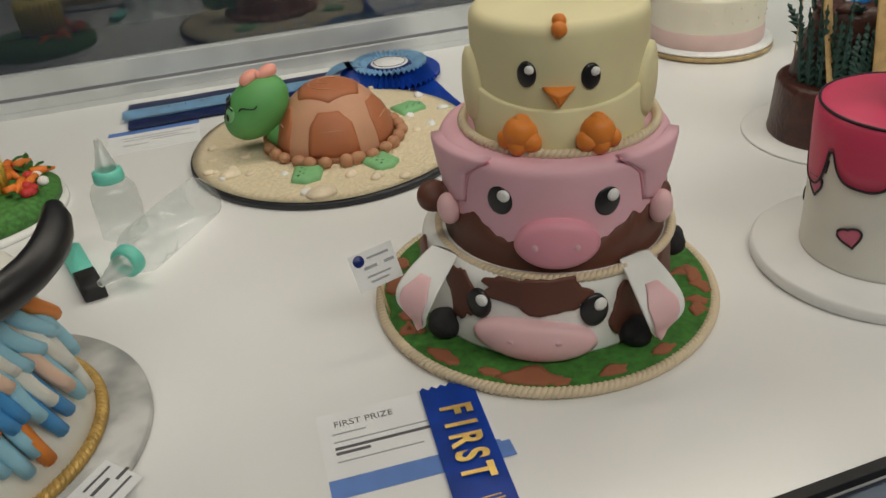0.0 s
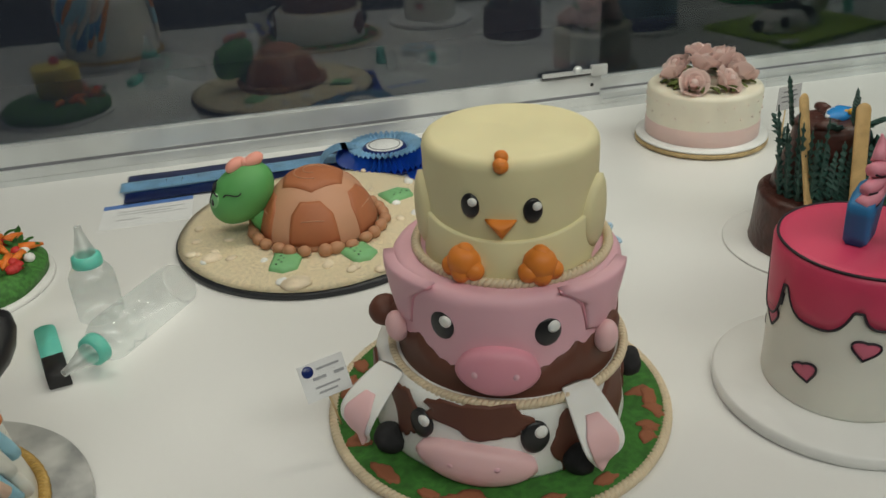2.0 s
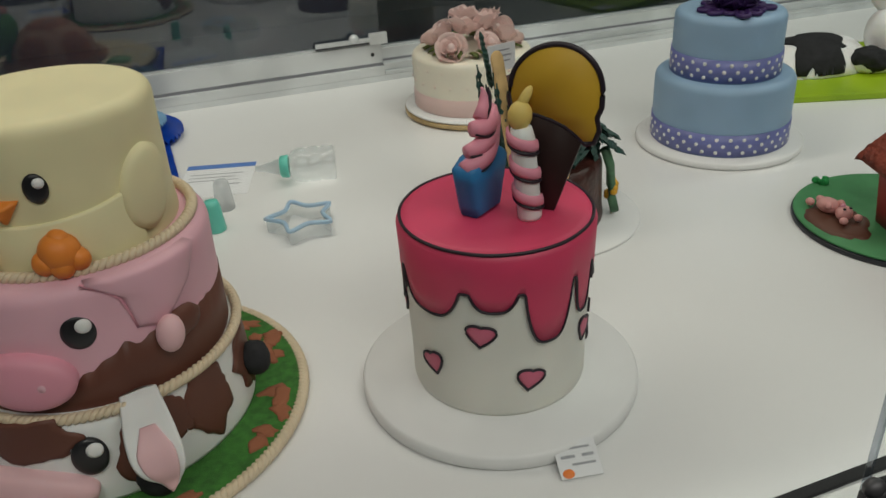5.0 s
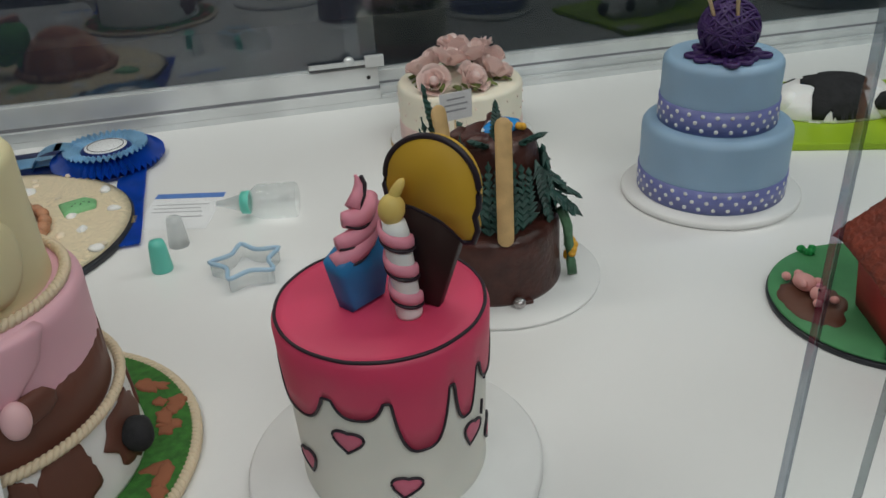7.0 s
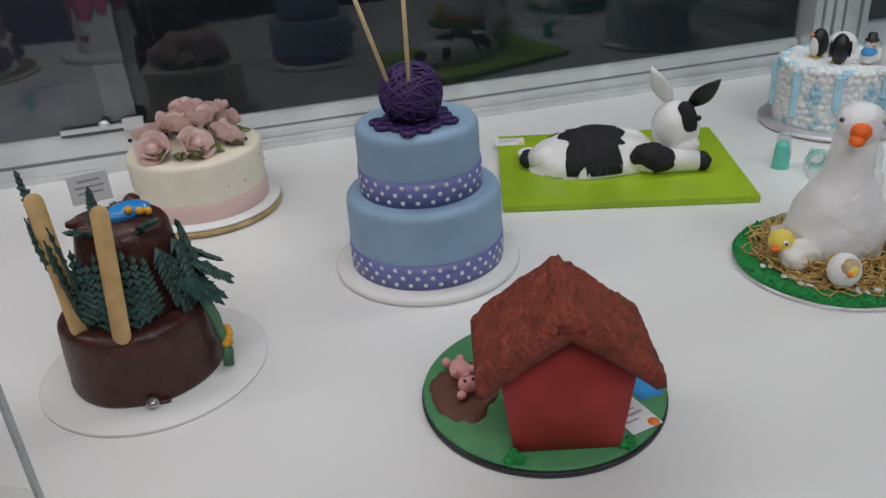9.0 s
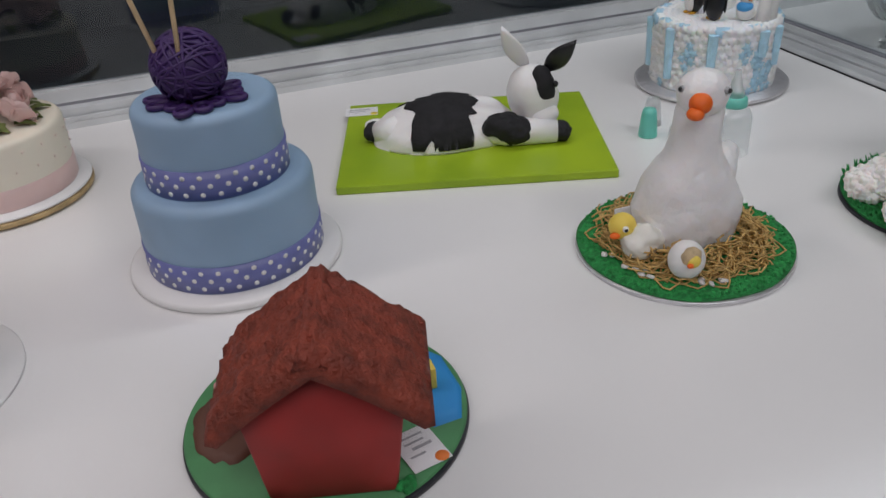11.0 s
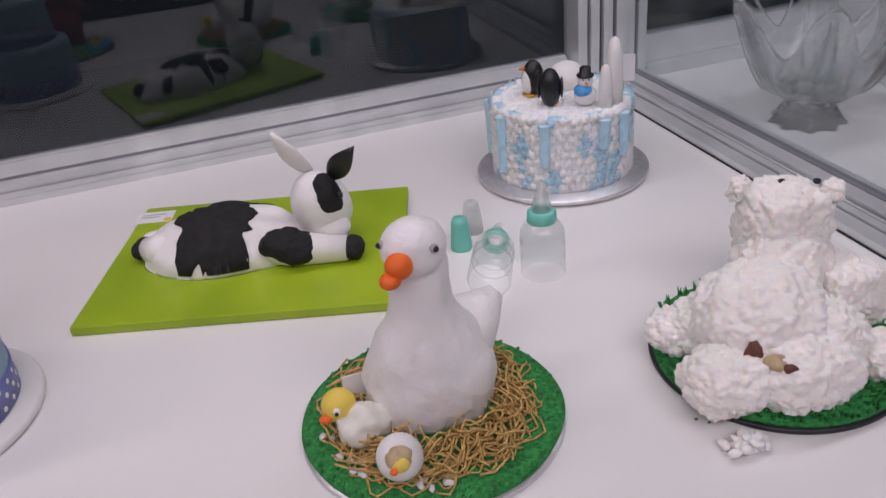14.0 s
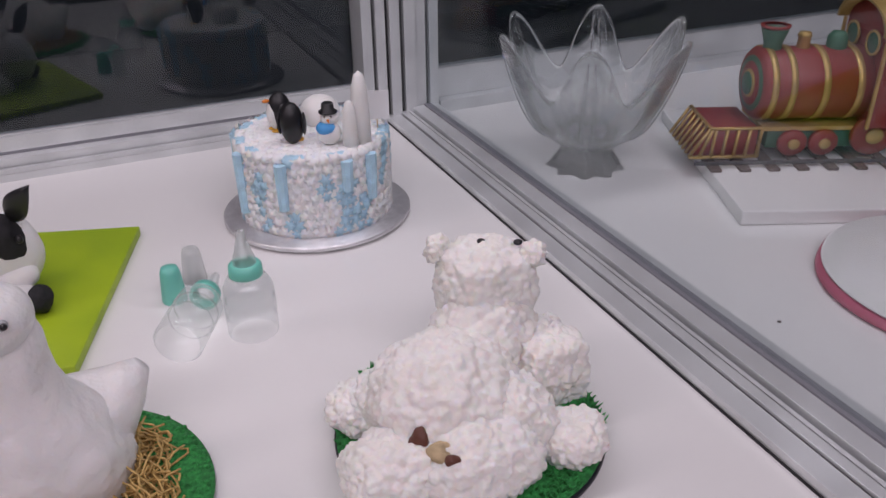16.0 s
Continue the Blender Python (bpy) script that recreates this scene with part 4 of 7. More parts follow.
for nm, mat, pts in (("tail", "satin_dark", ((-0.056, 0.060), (-0.468, 0.061))), ("tail", "satin_light", ((-0.056, 0.025), (-0.476, 0.019))), ("tail", "satin_dark", ((-0.066, -0.012), (-0.466, -0.023)))):
    part(nm, zigzag_ribbon("t", pts[0][0], pts[0][1], pts[1][0], pts[1][1], 0.044, M[mat], z=0.007 if mat == "satin_light" else 0.003, wave=0.0015), M[mat], ros)
loop = bmesh.new()
rows = []
for k in range(14):
    t = math.pi * k / 13
    rows.append([loop.verts.new((-0.075 - 0.045 * math.cos(t), w + 0.006, 0.006 + 0.032 * math.sin(t))) for w in (-0.018, 0.0, 0.018)])
for a, b in zip(rows, rows[1:]):
    for k in range(2):
        loop.faces.new((a[k], b[k], b[k + 1], a[k + 1]))
bmesh.ops.solidify(loop, geom=loop.faces[:], thickness=0.0008)
part("bow_loop", loop, M["satin_light"], ros)
for k in range(9):
    lettering("tail_mark", "I", 0.012, M["satin_dark"], ros, pose(-0.20 - 0.028 * k, 0.022 - 0.0004 * k, 0.0125, 0, 0, 3), 0.0002) if k in (1, 2, 3, 5, 6, 7) else None
front_tail = part("front_tail", zigzag_ribbon("t", 0.044, -0.06, 0.057, -0.325, 0.044, M["satin"], z=0.003, wave=0.003), M["satin"], ros, "royal blue tail")
for k in range(4):
    part("foil_line", box(0.040, -0.245 - 0.006 * k, 0.0090, 0.068, -0.2425 - 0.006 * k, 0.0094), M["gold"], front_tail, soft_faces=False)

card2 = thing("entry_card", 0.070, 1.292, 0.0, "white entry card with a blue top band under the rosette tails", "card")
part("sheet", box(-0.070, -0.050, 0.0, 0.078, 0.046, 0.0006), M["paper"], card2, soft_faces=False)
part("blue_band", box(-0.070, 0.030, 0.0007, 0.078, 0.046, 0.0010), M["print_blue"], card2, soft_faces=False)
bars(card2, [(-0.045, 0.012, 0.110, 0.0016), (-0.045, 0.002, 0.090, 0.0016), (0.0, -0.008, 0.070, 0.0016), (-0.045, -0.020, 0.040, 0.0018)], 0.0007)
card3 = thing("entry_card", 0.622, 1.150, 0.0, "white entry card with a blue top band beside the blue tail", "card", turn=-14)
part("sheet", box(-0.050, -0.058, 0.0, 0.056, 0.058, 0.0006), M["paper"], card3, soft_faces=False)
part("blue_band", box(-0.050, 0.042, 0.0007, 0.056, 0.058, 0.0010), M["print_blue"], card3, soft_faces=False)
bars(card3, [(-0.040, 0.020, 0.080, 0.0018), (-0.040, 0.008, 0.070, 0.0018), (-0.040, -0.004, 0.076, 0.0018), (0.0, -0.020, 0.040, 0.0026)], 0.0007)


# ---- drip cake ----
DXC, DYC = 0.839, 0.551
FD = -109.0
drip = thing("drip_cake", DXC + 0.003, DYC, 0, "white comic-style cake with raspberry drip glaze and black outlines", "cake")
part("board", disc(0.130, 0.0, 0.016, edge=0.003), M["board_white"], drip, "white cake drum")
ZB, ZT = 0.0165, 0.179
body = part("cake_body", tier(0.079, ZB, ZT, edge=0.006, r_top=0.084, seed=21, wobble=0.004), M["ivory_f"], drip, "white fondant sides")


def side_at(h_extra=0.0):
    def place(s, z, h):
        q = 0.079 + 0.005 * (z - ZB) / (ZT - ZB)
        a = radians(FD) + s / 0.0815
        return Vector(((q + h) * math.cos(a), (q + h) * math.sin(a), z))
    return place


pd = side_at()
CIRC = 2 * math.pi * 0.0815
DRIPS = ((-0.245, 0.040, 0.060), (-0.195, 0.060, 0.075), (-0.128, 0.052, 0.080), (-0.0655, 0.072, 0.064), (-0.0065, 0.047, 0.052), (0.0405, 0.047, 0.088), (0.080, 0.026, 0.076), (0.116, 0.042, 0.058), (0.168, 0.054, 0.082), (0.222, 0.050, 0.058))


def drip_edge(s):
    low = 0.034
    for c, w, d in DRIPS:
        x = (s - c) / (w / 2)
        if abs(x) < 1:
            low = max(low, d * (1 - abs(x) ** 3.2) ** 0.5)
    return ZT - max(low, 0.036)


glaze = bmesh.new()
rows, line = [], []
N = 360
for i in range(N):
    s = (i / N - 0.5) * CIRC
    z = drip_edge(s)
    row = [pd(s, z, -0.001), pd(s, z + 0.0008, 0.0022)] + [pd(s, z + (ZT - 0.005 - z) * f, 0.0026) for f in (0.3, 0.6, 1.0)]
    row.append(pd(s, ZT + 0.0012, -0.002))
    row.append(pd(s, ZT + 0.0026, -0.010))
    row.append(Vector((row[-1].x * 0.4, row[-1].y * 0.4, ZT + 0.0030)))
    rows.append([glaze.verts.new(p) for p in row])
    line.append(pd(s, z + 0.0004, 0.0020))
mid = glaze.verts.new((0, 0, ZT + 0.0030))
for i in range(N):
    a, b = rows[i], rows[(i + 1) % N]
    for k in range(len(a) - 1):
        glaze.faces.new((a[k], b[k], b[k + 1], a[k + 1]))
    glaze.faces.new((a[-1], b[-1], mid))
gl = part("glaze", glaze, M["glaze"], drip, "raspberry pink glaze with drips")
part("drip_outline", tube(line, 0.0014, 5, True), M["ink"], gl)
part("rim_outline", tube([pd((i / 120 - 0.5) * CIRC, ZT + 0.0010, -0.0010 + 0.0006 * noise.noise((i * 0.2, 0, 0))) for i in range(120)], 0.0015, 6, True), M["ink"], gl)
for s, z, tn in ((-0.0666, 0.062, 22), (-0.0175, 0.104, -4), (0.0243, 0.056, -14), (0.090, 0.080, -24), (-0.12, 0.10, 10), (0.13, 0.05, 0), (0.18, 0.09, 15), (-0.18, 0.06, -10)):
    hp = heart(s, z, 0.0128, tn)
    h = part("heart", decal(hp, pd, 0.0014, 3, puff=0.001), M["heart_f"], body, "pink heart with black outline")
    part("heart_outline", tube([pd(x, y, 0.0012) for x, y in hp], 0.0013, 5, True), M["ink"], h)
for s, z0, z1 in ((-0.106, 0.118, 0.132), (0.112, 0.116, 0.13), (0.105, 0.085, 0.098)):
    part("ink_dash", tube([pd(s, z0, 0.001), pd(s + 0.002, z1, 0.001)], 0.0013, 5), M["ink"], body)

TOP = ZT + 0.003
# ice cream cone cut-out
cone = thing("cone_topper", 0.8795, 0.531, TOP, "flat ice cream topper with mustard scoop and dark cone", "cake topper")
up = pose(0, 0, 0, 90, 0, -38) @ pose(0, 0, 0, 0, 0, -4) @ Matrix.Diagonal((0.93, 1, 1, 1))
cone_pts = polygon([(-0.010, 0.0), (0.009, 0.0), (0.031, 0.078), (-0.026, 0.090)], 5)
part("cone", slab(cone_pts, -0.006, 0.006, up, round_edge=0.002), M["cone_f"], cone, "dark chocolate cone")
scoop_pts = [(0.001 + 0.0385 * math.cos(t), 0.104 + 0.036 * math.sin(t) * (1 + 0.04 * math.cos(t))) for t in (math.pi * k / 24 for k in range(25))]
scoop_pts += [(-0.0385, 0.096), (-0.036, 0.086), (-0.028, 0.083), (-0.014, 0.083), (0.0, 0.080), (0.012, 0.076), (0.022, 0.070), (0.030, 0.064), (0.037, 0.066), (0.040, 0.076), (0.037, 0.086), (0.040, 0.095)]
sc = part("scoop", slab(scoop_pts, -0.0065, 0.0065, up, round_edge=0.003), M["mustard"], cone, "mustard yellow scoop")
part("scoop_outline", tube([up @ Vector((0.001 + (x - 0.001) * 1.015, 0.098 + (y - 0.098) * 1.015, 0.0045)) for x, y in scoop_pts], 0.0024, 6, True), M["ink"], sc)
# candle
candle = thing("candle_topper", 0.860, 0.519, TOP, "white candle topper with pink spiral stripe and yellow flame", "cake topper")
lean = pose(0, 0, 0, -4, -4, 0)
cb = lathe([(0, 0), (0.0098, 0), (0.0105, 0.003), (0.0100, 0.070), (0.0085, 0.078), (0, 0.080)], 24, wobble=0.05, seed=3)
cb.transform(lean)
part("stem", cb, M["white_f"], candle)
for k in range(3):
    stripe, under = bmesh.new(), []
    rows = []
    for j in range(19):
        t = radians(FD - 105 + 210 * j / 18)
        z = 0.010 + 0.0235 * k + 0.013 * (1 - j / 18) ** 1.6
        rows.append([stripe.verts.new(lean @ Vector((q * math.cos(t), q * math.sin(t), z + dz))) for q, dz in ((0.0100, 0.0), (0.0122, 0.0012), (0.0128, 0.005), (0.0122, 0.0088), (0.0100, 0.010))])
        under.append(lean @ Vector((0.0114 * math.cos(t), 0.0114 * math.sin(t), z - 0.0012)))
    for a, b in zip(rows, rows[1:]):
        for q in range(4):
            stripe.faces.new((a[q], b[q], b[q + 1], a[q + 1]))
    for a in (rows[0][::-1], rows[-1]):
        stripe.faces.new(a)
    sp = part("stripe", stripe, M["cup_pink"], candle, "pink stripe")
    part("stripe_outline", tube(under, 0.0014, 5), M["ink"], sp)
fb = blob(0.0, 0, 0.088, 0.0100, 0.0085, 0.0120, sub=3, tilt=12)
blob(0.0055, 0, 0.101, 0.0042, 0.0040, 0.0105, sub=3, tilt=38, bm=fb)
fb.transform(lean)
part("flame", fb, M["flame_f"], candle, "yellow flame")
# cupcake
cup = thing("cupcake_topper", 0.827, 0.549, TOP, "cupcake topper with blue case and twisted pink swirl", "cake topper")
cu_up = pose(0, 0, 0, 90, 0, 38) @ pose(0, 0, 0, 0, 0, -3) @ Matrix.Diagonal((1.25, 1, 1, 1))
part("case", slab(polygon([(-0.0135, 0.0), (0.0135, 0.0), (0.0235, 0.046), (0.012, 0.056), (-0.012, 0.052), (-0.0235, 0.044)], 4), -0.011, 0.011, cu_up, round_edge=0.004), M["cup_blue"], cup, "bright blue case")
for x0, y0, x1, y1, q in ((-0.021, 0.045, 0.016, 0.066, 0.0088), (-0.017, 0.058, 0.018, 0.076, 0.0078), (-0.011, 0.075, 0.013, 0.085, 0.0085)):
    pts = [cu_up @ Vector((x0 + (x1 - x0) * f, y0 + (y1 - y0) * f - 0.004 * math.sin(math.pi * f), 0.006 * math.sin(math.pi * f))) for f in (j / 8 for j in range(9))]
    sw = part("swirl", tube(pts, q, 10, radii=[q * (0.55 + 0.45 * math.sin(math.pi * (0.12 + 0.76 * j / 8))) for j in range(9)]), M["cup_pink"], cup, "pink icing swirl")
    ol = [cu_up @ Vector((x0 + (x1 - x0) * f - 0.001, y0 + (y1 - y0) * f - 0.004 * math.sin(math.pi * f) - q * 0.80 * math.sin(math.pi * (0.12 + 0.76 * f)), 0.007 * math.sin(math.pi * f) + q * 0.55)) for f in (j / 10 for j in range(11))]
    part("swirl_outline", tube(ol, 0.0015, 5), M["ink"], sw)
hook = [cu_up @ Vector(p) for p in ((-0.004, 0.082, 0.003), (0.002, 0.090, 0.002), (0.004, 0.098, 0.001), (0.002, 0.105, 0.0))]
part("swirl_tip", tube(hook, 0.004, 8, radii=[0.0065, 0.0055, 0.0038, 0.0012]), M["cup_pink"], cup)
part("swirl_outline", tube([p + Vector((0.004, -0.003, 0.0)) for p in hook], 0.0017, 5), M["ink"], cup)

tag2 = thing("price_tag", 0.856, 0.412, 0.0, "small white price card with orange dot below the drum", "price tag", turn=-8)
t2 = pose(0, 0, 0.008, 26, 0, 0)
part("card", slab(polygon([(-0.018, -0.014), (0.018, -0.014), (0.018, 0.018), (-0.018, 0.018)], 2), -0.0004, 0.0004, t2, round_edge=0.0002), M["paper"], tag2, soft_faces=False)
part("orange_dot", slab(oval(-0.011, -0.010, 0.005, 0.004, 16), 0.0005, 0.0008, t2, round_edge=0.0001), M["orange_dot"], tag2)
bars(tag2, [(-0.012, 0.011, 0.024, 0.0018), (-0.014, 0.004, 0.012, 0.0025), (0.004, 0.004, 0.010, 0.0025), (-0.006, -0.003, 0.020, 0.0018)], 0.0005, m=t2)


# ---- chocolate forest cake ----
choc = thing("chocolate_cake", 1.022, 0.842, 0, "two-tier chocolate cake with lolly sticks and dark green piped ferns", "cake")
part("board", disc(0.125, 0.0, 0.004, edge=0.001), M["board_white"], choc, "thin white board")
part("lower_tier", tier(0.083, 0.004, 0.086, -0.006, 0.002, edge=0.010, r_top=0.080, wobble=0.03, seed=31), M["choc"], choc, "glossy chocolate lower tier")
part("upper_tier", tier(0.060, 0.083, 0.184, -0.002, 0.008, edge=0.016, r_top=0.049, wobble=0.12, seed=33), M["choc"], choc, "rough chocolate upper tier")
rnd = random.Random(5)
for i in range(14):
    a, q = rnd.uniform(0, 6.28), rnd.uniform(0.0, 0.045)
    part("choc_chunk", blob(q * math.cos(a), 0.010 + q * math.sin(a), 0.178 + rnd.uniform(-0.004, 0.006), rnd.uniform(0.010, 0.018), rnd.uniform(0.008, 0.013), rnd.uniform(0.006, 0.010), 0.004, 70, i, 2, rnd.uniform(0, 180)), M["choc"], choc)
for x0, y0, x1, y1, zt in ((-0.013, -0.080, -0.006, -0.050, 0.222), (-0.056, -0.046, -0.069, -0.016, 0.232)):
    d = Vector((x1 - x0, y1 - y0, zt - 0.082))
    ln = d.length
    m = Matrix.Translation((x0, y0, 0.082)) @ d.to_track_quat("Y", "Z").to_matrix().to_4x4()
    ol = [(0.0092 * math.cos(t), 0.0092 + 0.0092 * math.sin(t)) for t in (math.pi + math.pi * k / 10 for k in range(11))] + [(0.0092 * math.cos(t), ln - 0.0092 + 0.0092 * math.sin(t)) for t in (math.pi * k / 10 for k in range(11))]
    part("lolly_stick", slab(ol, -0.0012, 0.0012, m, round_edge=0.0004), M["stick"], choc, "birch lolly stick")


def leaf_tuft(bm, base, direction, length, width, seed, teeth=7):
    """A feathery piped frond: a spine with pointed leaflets."""
    r = random.Random(seed)
    d = Vector(direction).normalized()
    side = d.cross(Vector((0, 0, 1)))
    side = side.normalized() if side.length > 0.1 else Vector((1, 0, 0))
    upv = side.cross(d)
    base = Vector(base)
    for k in range(teeth):
        f = k / teeth
        c = base + d * length * f
        w = width * (1 - f * 0.75)
        for sg in (-1, 1):
            tip = c + side * sg * w + d * w * 0.9 + upv * r.uniform(-0.2, 0.5) * w
            a, b, e, g = c - d * 0.006, c + d * 0.009, c + upv * 0.004, c - upv * 0.003
            vs = [bm.verts.new(v) for v in (a, e, b, g, tip)]
            for i, j in ((0, 1), (1, 2), (2, 3), (3, 0)):
                bm.faces.new((vs[i], vs[j], vs[4]))
            bm.faces.new((vs[3], vs[2], vs[1], vs[0]))
    return tube([base, base + d * length * 0.5, base + d * length], 0.002, 5, radii=[0.003, 0.002, 0.001], bm=bm)


rnd = random.Random(8)
FERNS = []
for k in range(9):  # tall ruffle behind the outer stick
    a = radians(176 + 6.5 * k)
    q = 0.062 + 0.006 * (k % 2)
    FERNS.append((q * math.cos(a), q * math.sin(a) + 0.006, 0.084, 0.16 * math.cos(a), 0.16 * math.sin(a), 1.0, 0.128 - 0.010 * (k % 4), 0.009 + 0.002 * (k % 2)))
for k in range(9):  # ruffle between the sticks, close to the tier
    a = radians(222 + 8.5 * k)
    FERNS.append((0.066 * math.cos(a), 0.066 * math.sin(a) + 0.006, 0.086 + 0.006 * (k % 3), -0.05 * math.cos(a), -0.05 * math.sin(a), 1.0, 0.088 - 0.013 * (k % 3), 0.011))
for k in range(13):  # curtain that hangs down the far side of the front
    a = radians(-52 + 6.0 * k)
    FERNS.append((0.057 * math.cos(a), 0.057 * math.sin(a) + 0.006, 0.158 - 0.007 * (k % 4), 0.22 * math.cos(a), 0.22 * math.sin(a), -1.0, 0.062 + 0.006 * (k % 3), 0.011))
for k in range(7):
    a = radians(-40 + 10 * k)
    FERNS.append((0.064 * math.cos(a), 0.064 * math.sin(a) + 0.004, 0.122 - 0.006 * (k % 3), 0.75 * math.cos(a), 0.75 * math.sin(a), -0.55, 0.040 + 0.006 * (k % 2), 0.013))
FERNS += [(-0.012, -0.046, 0.196, 0.0, 0.10, 1.0, 0.040, 0.010), (-0.072, -0.006, 0.190, -0.15, 0.1, 1.0, 0.062, 0.011), (-0.01, 0.06, 0.1, -0.1, 0.7, 0.8, 0.08, 0.02), (0.02, -0.03, 0.18, 0.3, -0.2, 0.2, 0.03, 0.012), (-0.02, -0.03, 0.182, -0.3, -0.2, 0.2, 0.03, 0.012)]
for i, (x, y, z, dx, dy, dz, ln, w) in enumerate(FERNS):
    part("frond", leaf_tuft(bmesh.new(), (x, y, z), (dx, dy, dz), ln, w, i, 9), M["fern"], choc, "dark green piped frond", False)
part("vine", tube([(0.068, -0.034, 0.095), (0.076, -0.036, 0.070), (0.078, -0.036, 0.045), (0.082, -0.034, 0.022), (0.080, -0.046, 0.010)], 0.006, 8), M["fern_light"], choc, "sage green piped vine")
for k in range(7):
    part("sugar_bead", blob(0.085 + rnd.uniform(-0.006, 0.006), -0.030 + rnd.uniform(-0.008, 0.008), 0.022 + 0.004 * k, 0.005, 0.005, 0.005, sub=2), M["amber"], choc)
    part("sugar_bead", blob(0.018 + rnd.uniform(-0.012, 0.016), 0.0 + rnd.uniform(-0.02, 0.01), 0.188 + rnd.uniform(0, 0.008), 0.0045, 0.0045, 0.0045, sub=2), M["amber"], choc)
pk_b = blob(0.008, 0.006, 0.188, 0.026, 0.016, 0.009, 0.003, 60, 3, 3, 20)
part("wrapper", pk_b, M["packet"], choc, "blue and white wrapper on top")
part("pearl", blob(0.000, -0.088, 0.0105, 0.0075, 0.0075, 0.0065, sub=3), M["pearl"], choc, "silver sugar pearl")
part("choc_crumb", box(-0.004, -0.086, 0.0042, 0.018, -0.078, 0.009, 0.002), M["choc"], choc)
tag3 = thing("price_tag", 0.992, 0.905, 0.004, "grey-white price card standing behind the chocolate cake", "price tag", turn=12)
part("stick", tube([(0, 0.004, 0.0), (0, 0.004, 0.20)], 0.0012, 6), M["bamboo"], tag3)
part("card", box(-0.021, 0.0, 0.178, 0.021, 0.0008, 0.212), M["paper"], tag3, soft_faces=False)
for z, w in ((0.203, 0.024), (0.196, 0.030), (0.189, 0.026)):
    part("print_bar", box(-w / 2, -0.0004, z, w / 2, -0.0001, z + 0.002), M["print_soft"], tag3, soft_faces=False)


# ---- rose cake ----
rose_cake = thing("rose_cake", 1.086, 1.276, 0, "single-tier ivory buttercream cake topped with pink sugar roses", "cake")
part("board_edge", disc(0.121, 0.003, 0.010, edge=0.001), M["board_gold"], rose_cake, "worn gold board edge")
part("board", disc(0.120, 0.0102, 0.017, edge=0.003), M["board_white"], rose_cake, "white cake drum")
part("foot", disc(0.10, 0.0, 0.003), M["board_black"], rose_cake)
part("cake_body", tier(0.101, 0.017, 0.108, edge=0.008, r_top=0.103, seed=41), M["butter"], rose_cake, "ivory buttercream")
part("blush_band", lathe([(0.1018, 0.0172), (0.1030, 0.0185), (0.1032, 0.036), (0.1030, 0.044), (0.1015, 0.047)], 80, wobble=0.006, seed=41), M["butter_pink"], rose_cake, "blush pink lower band")
rnd = random.Random(2)
for i in range(44):
    a = 2 * math.pi * i / 22
    z = 0.066 if i < 22 else 0.090
    a += 0 if i < 22 else 0.14
    part("sugar_pearl", blob(0.1035 * math.cos(a), 0.1035 * math.sin(a), z, 0.0018, 0.0018, 0.0018, sub=1), M["butter_pink"], rose_cake)


def sugar_rose(parent, x, y, z, size, lean_x, lean_y, seed):
    """A rose of spiralling cupped petals round a bud."""
    m = pose(x, y, z, lean_y, lean_x, seed * 47)
    b = blob(0, 0, size * 0.45, size * 0.28, size * 0.28, size * 0.5, sub=2)
    b.transform(m)
    whole = part("rose", b, M["rose_f"], parent, "pink sugar rose")
    for ring, (count, rad, h, open_) in enumerate(((3, 0.30, 0.95, 0.10), (4, 0.50, 0.86, 0.25), (5, 0.74, 0.72, 0.42))):
        for k in range(count):
            a0 = 2 * math.pi * k / count + ring * 0.7
            bm = bmesh.new()
            rows = []
            for iu in range(7):
                u = iu / 6 - 0.5
                row = []
                for iv in range(5):
                    v = iv / 4
                    a = a0 + u * (2 * math.pi / count) * 1.35
                    q = size * (rad * (0.55 + 0.45 * v) + open_ * v * v * 0.5 + 0.05 * abs(u))
                    zz = size * (0.05 + h * v * (1 - 0.55 * (2 * u) ** 2 * v))
                    row.append(bm.verts.new(m @ Vector((q * math.cos(a), q * math.sin(a), zz))))
                rows.append(row)
            for r0, r1 in zip(rows, rows[1:]):
                for iv in range(4):
                    bm.faces.new((r0[iv], r1[iv], r1[iv + 1], r0[iv + 1]))
            bmesh.ops.solidify(bm, geom=bm.faces[:], thickness=0.0009)
            part("petal", bm, M["rose_f"], whole)


ROSES = ((-0.050, -0.044, 0.116, 0.029, -22, 42), (0.000, -0.056, 0.117, 0.030, 0, 44), (0.046, -0.038, 0.118, 0.029, 24, 34), (-0.024, -0.016, 0.138, 0.030, -12, 20), (0.024, -0.014, 0.140, 0.030, 14, 18), (0.058, 0.010, 0.120, 0.028, 36, 4), (-0.060, 0.004, 0.120, 0.027, -34, 2), (-0.002, 0.024, 0.146, 0.029, 0, -6), (0.034, 0.044, 0.122, 0.028, 20, -24), (-0.030, 0.044, 0.122, 0.027, -14, -26), (0.040, 0.014, 0.142, 0.026, 24, 0))
for i, (x, y, z, s, lx, ly) in enumerate(ROSES):
    sugar_rose(rose_cake, x, y, z, s, lx, ly, i)


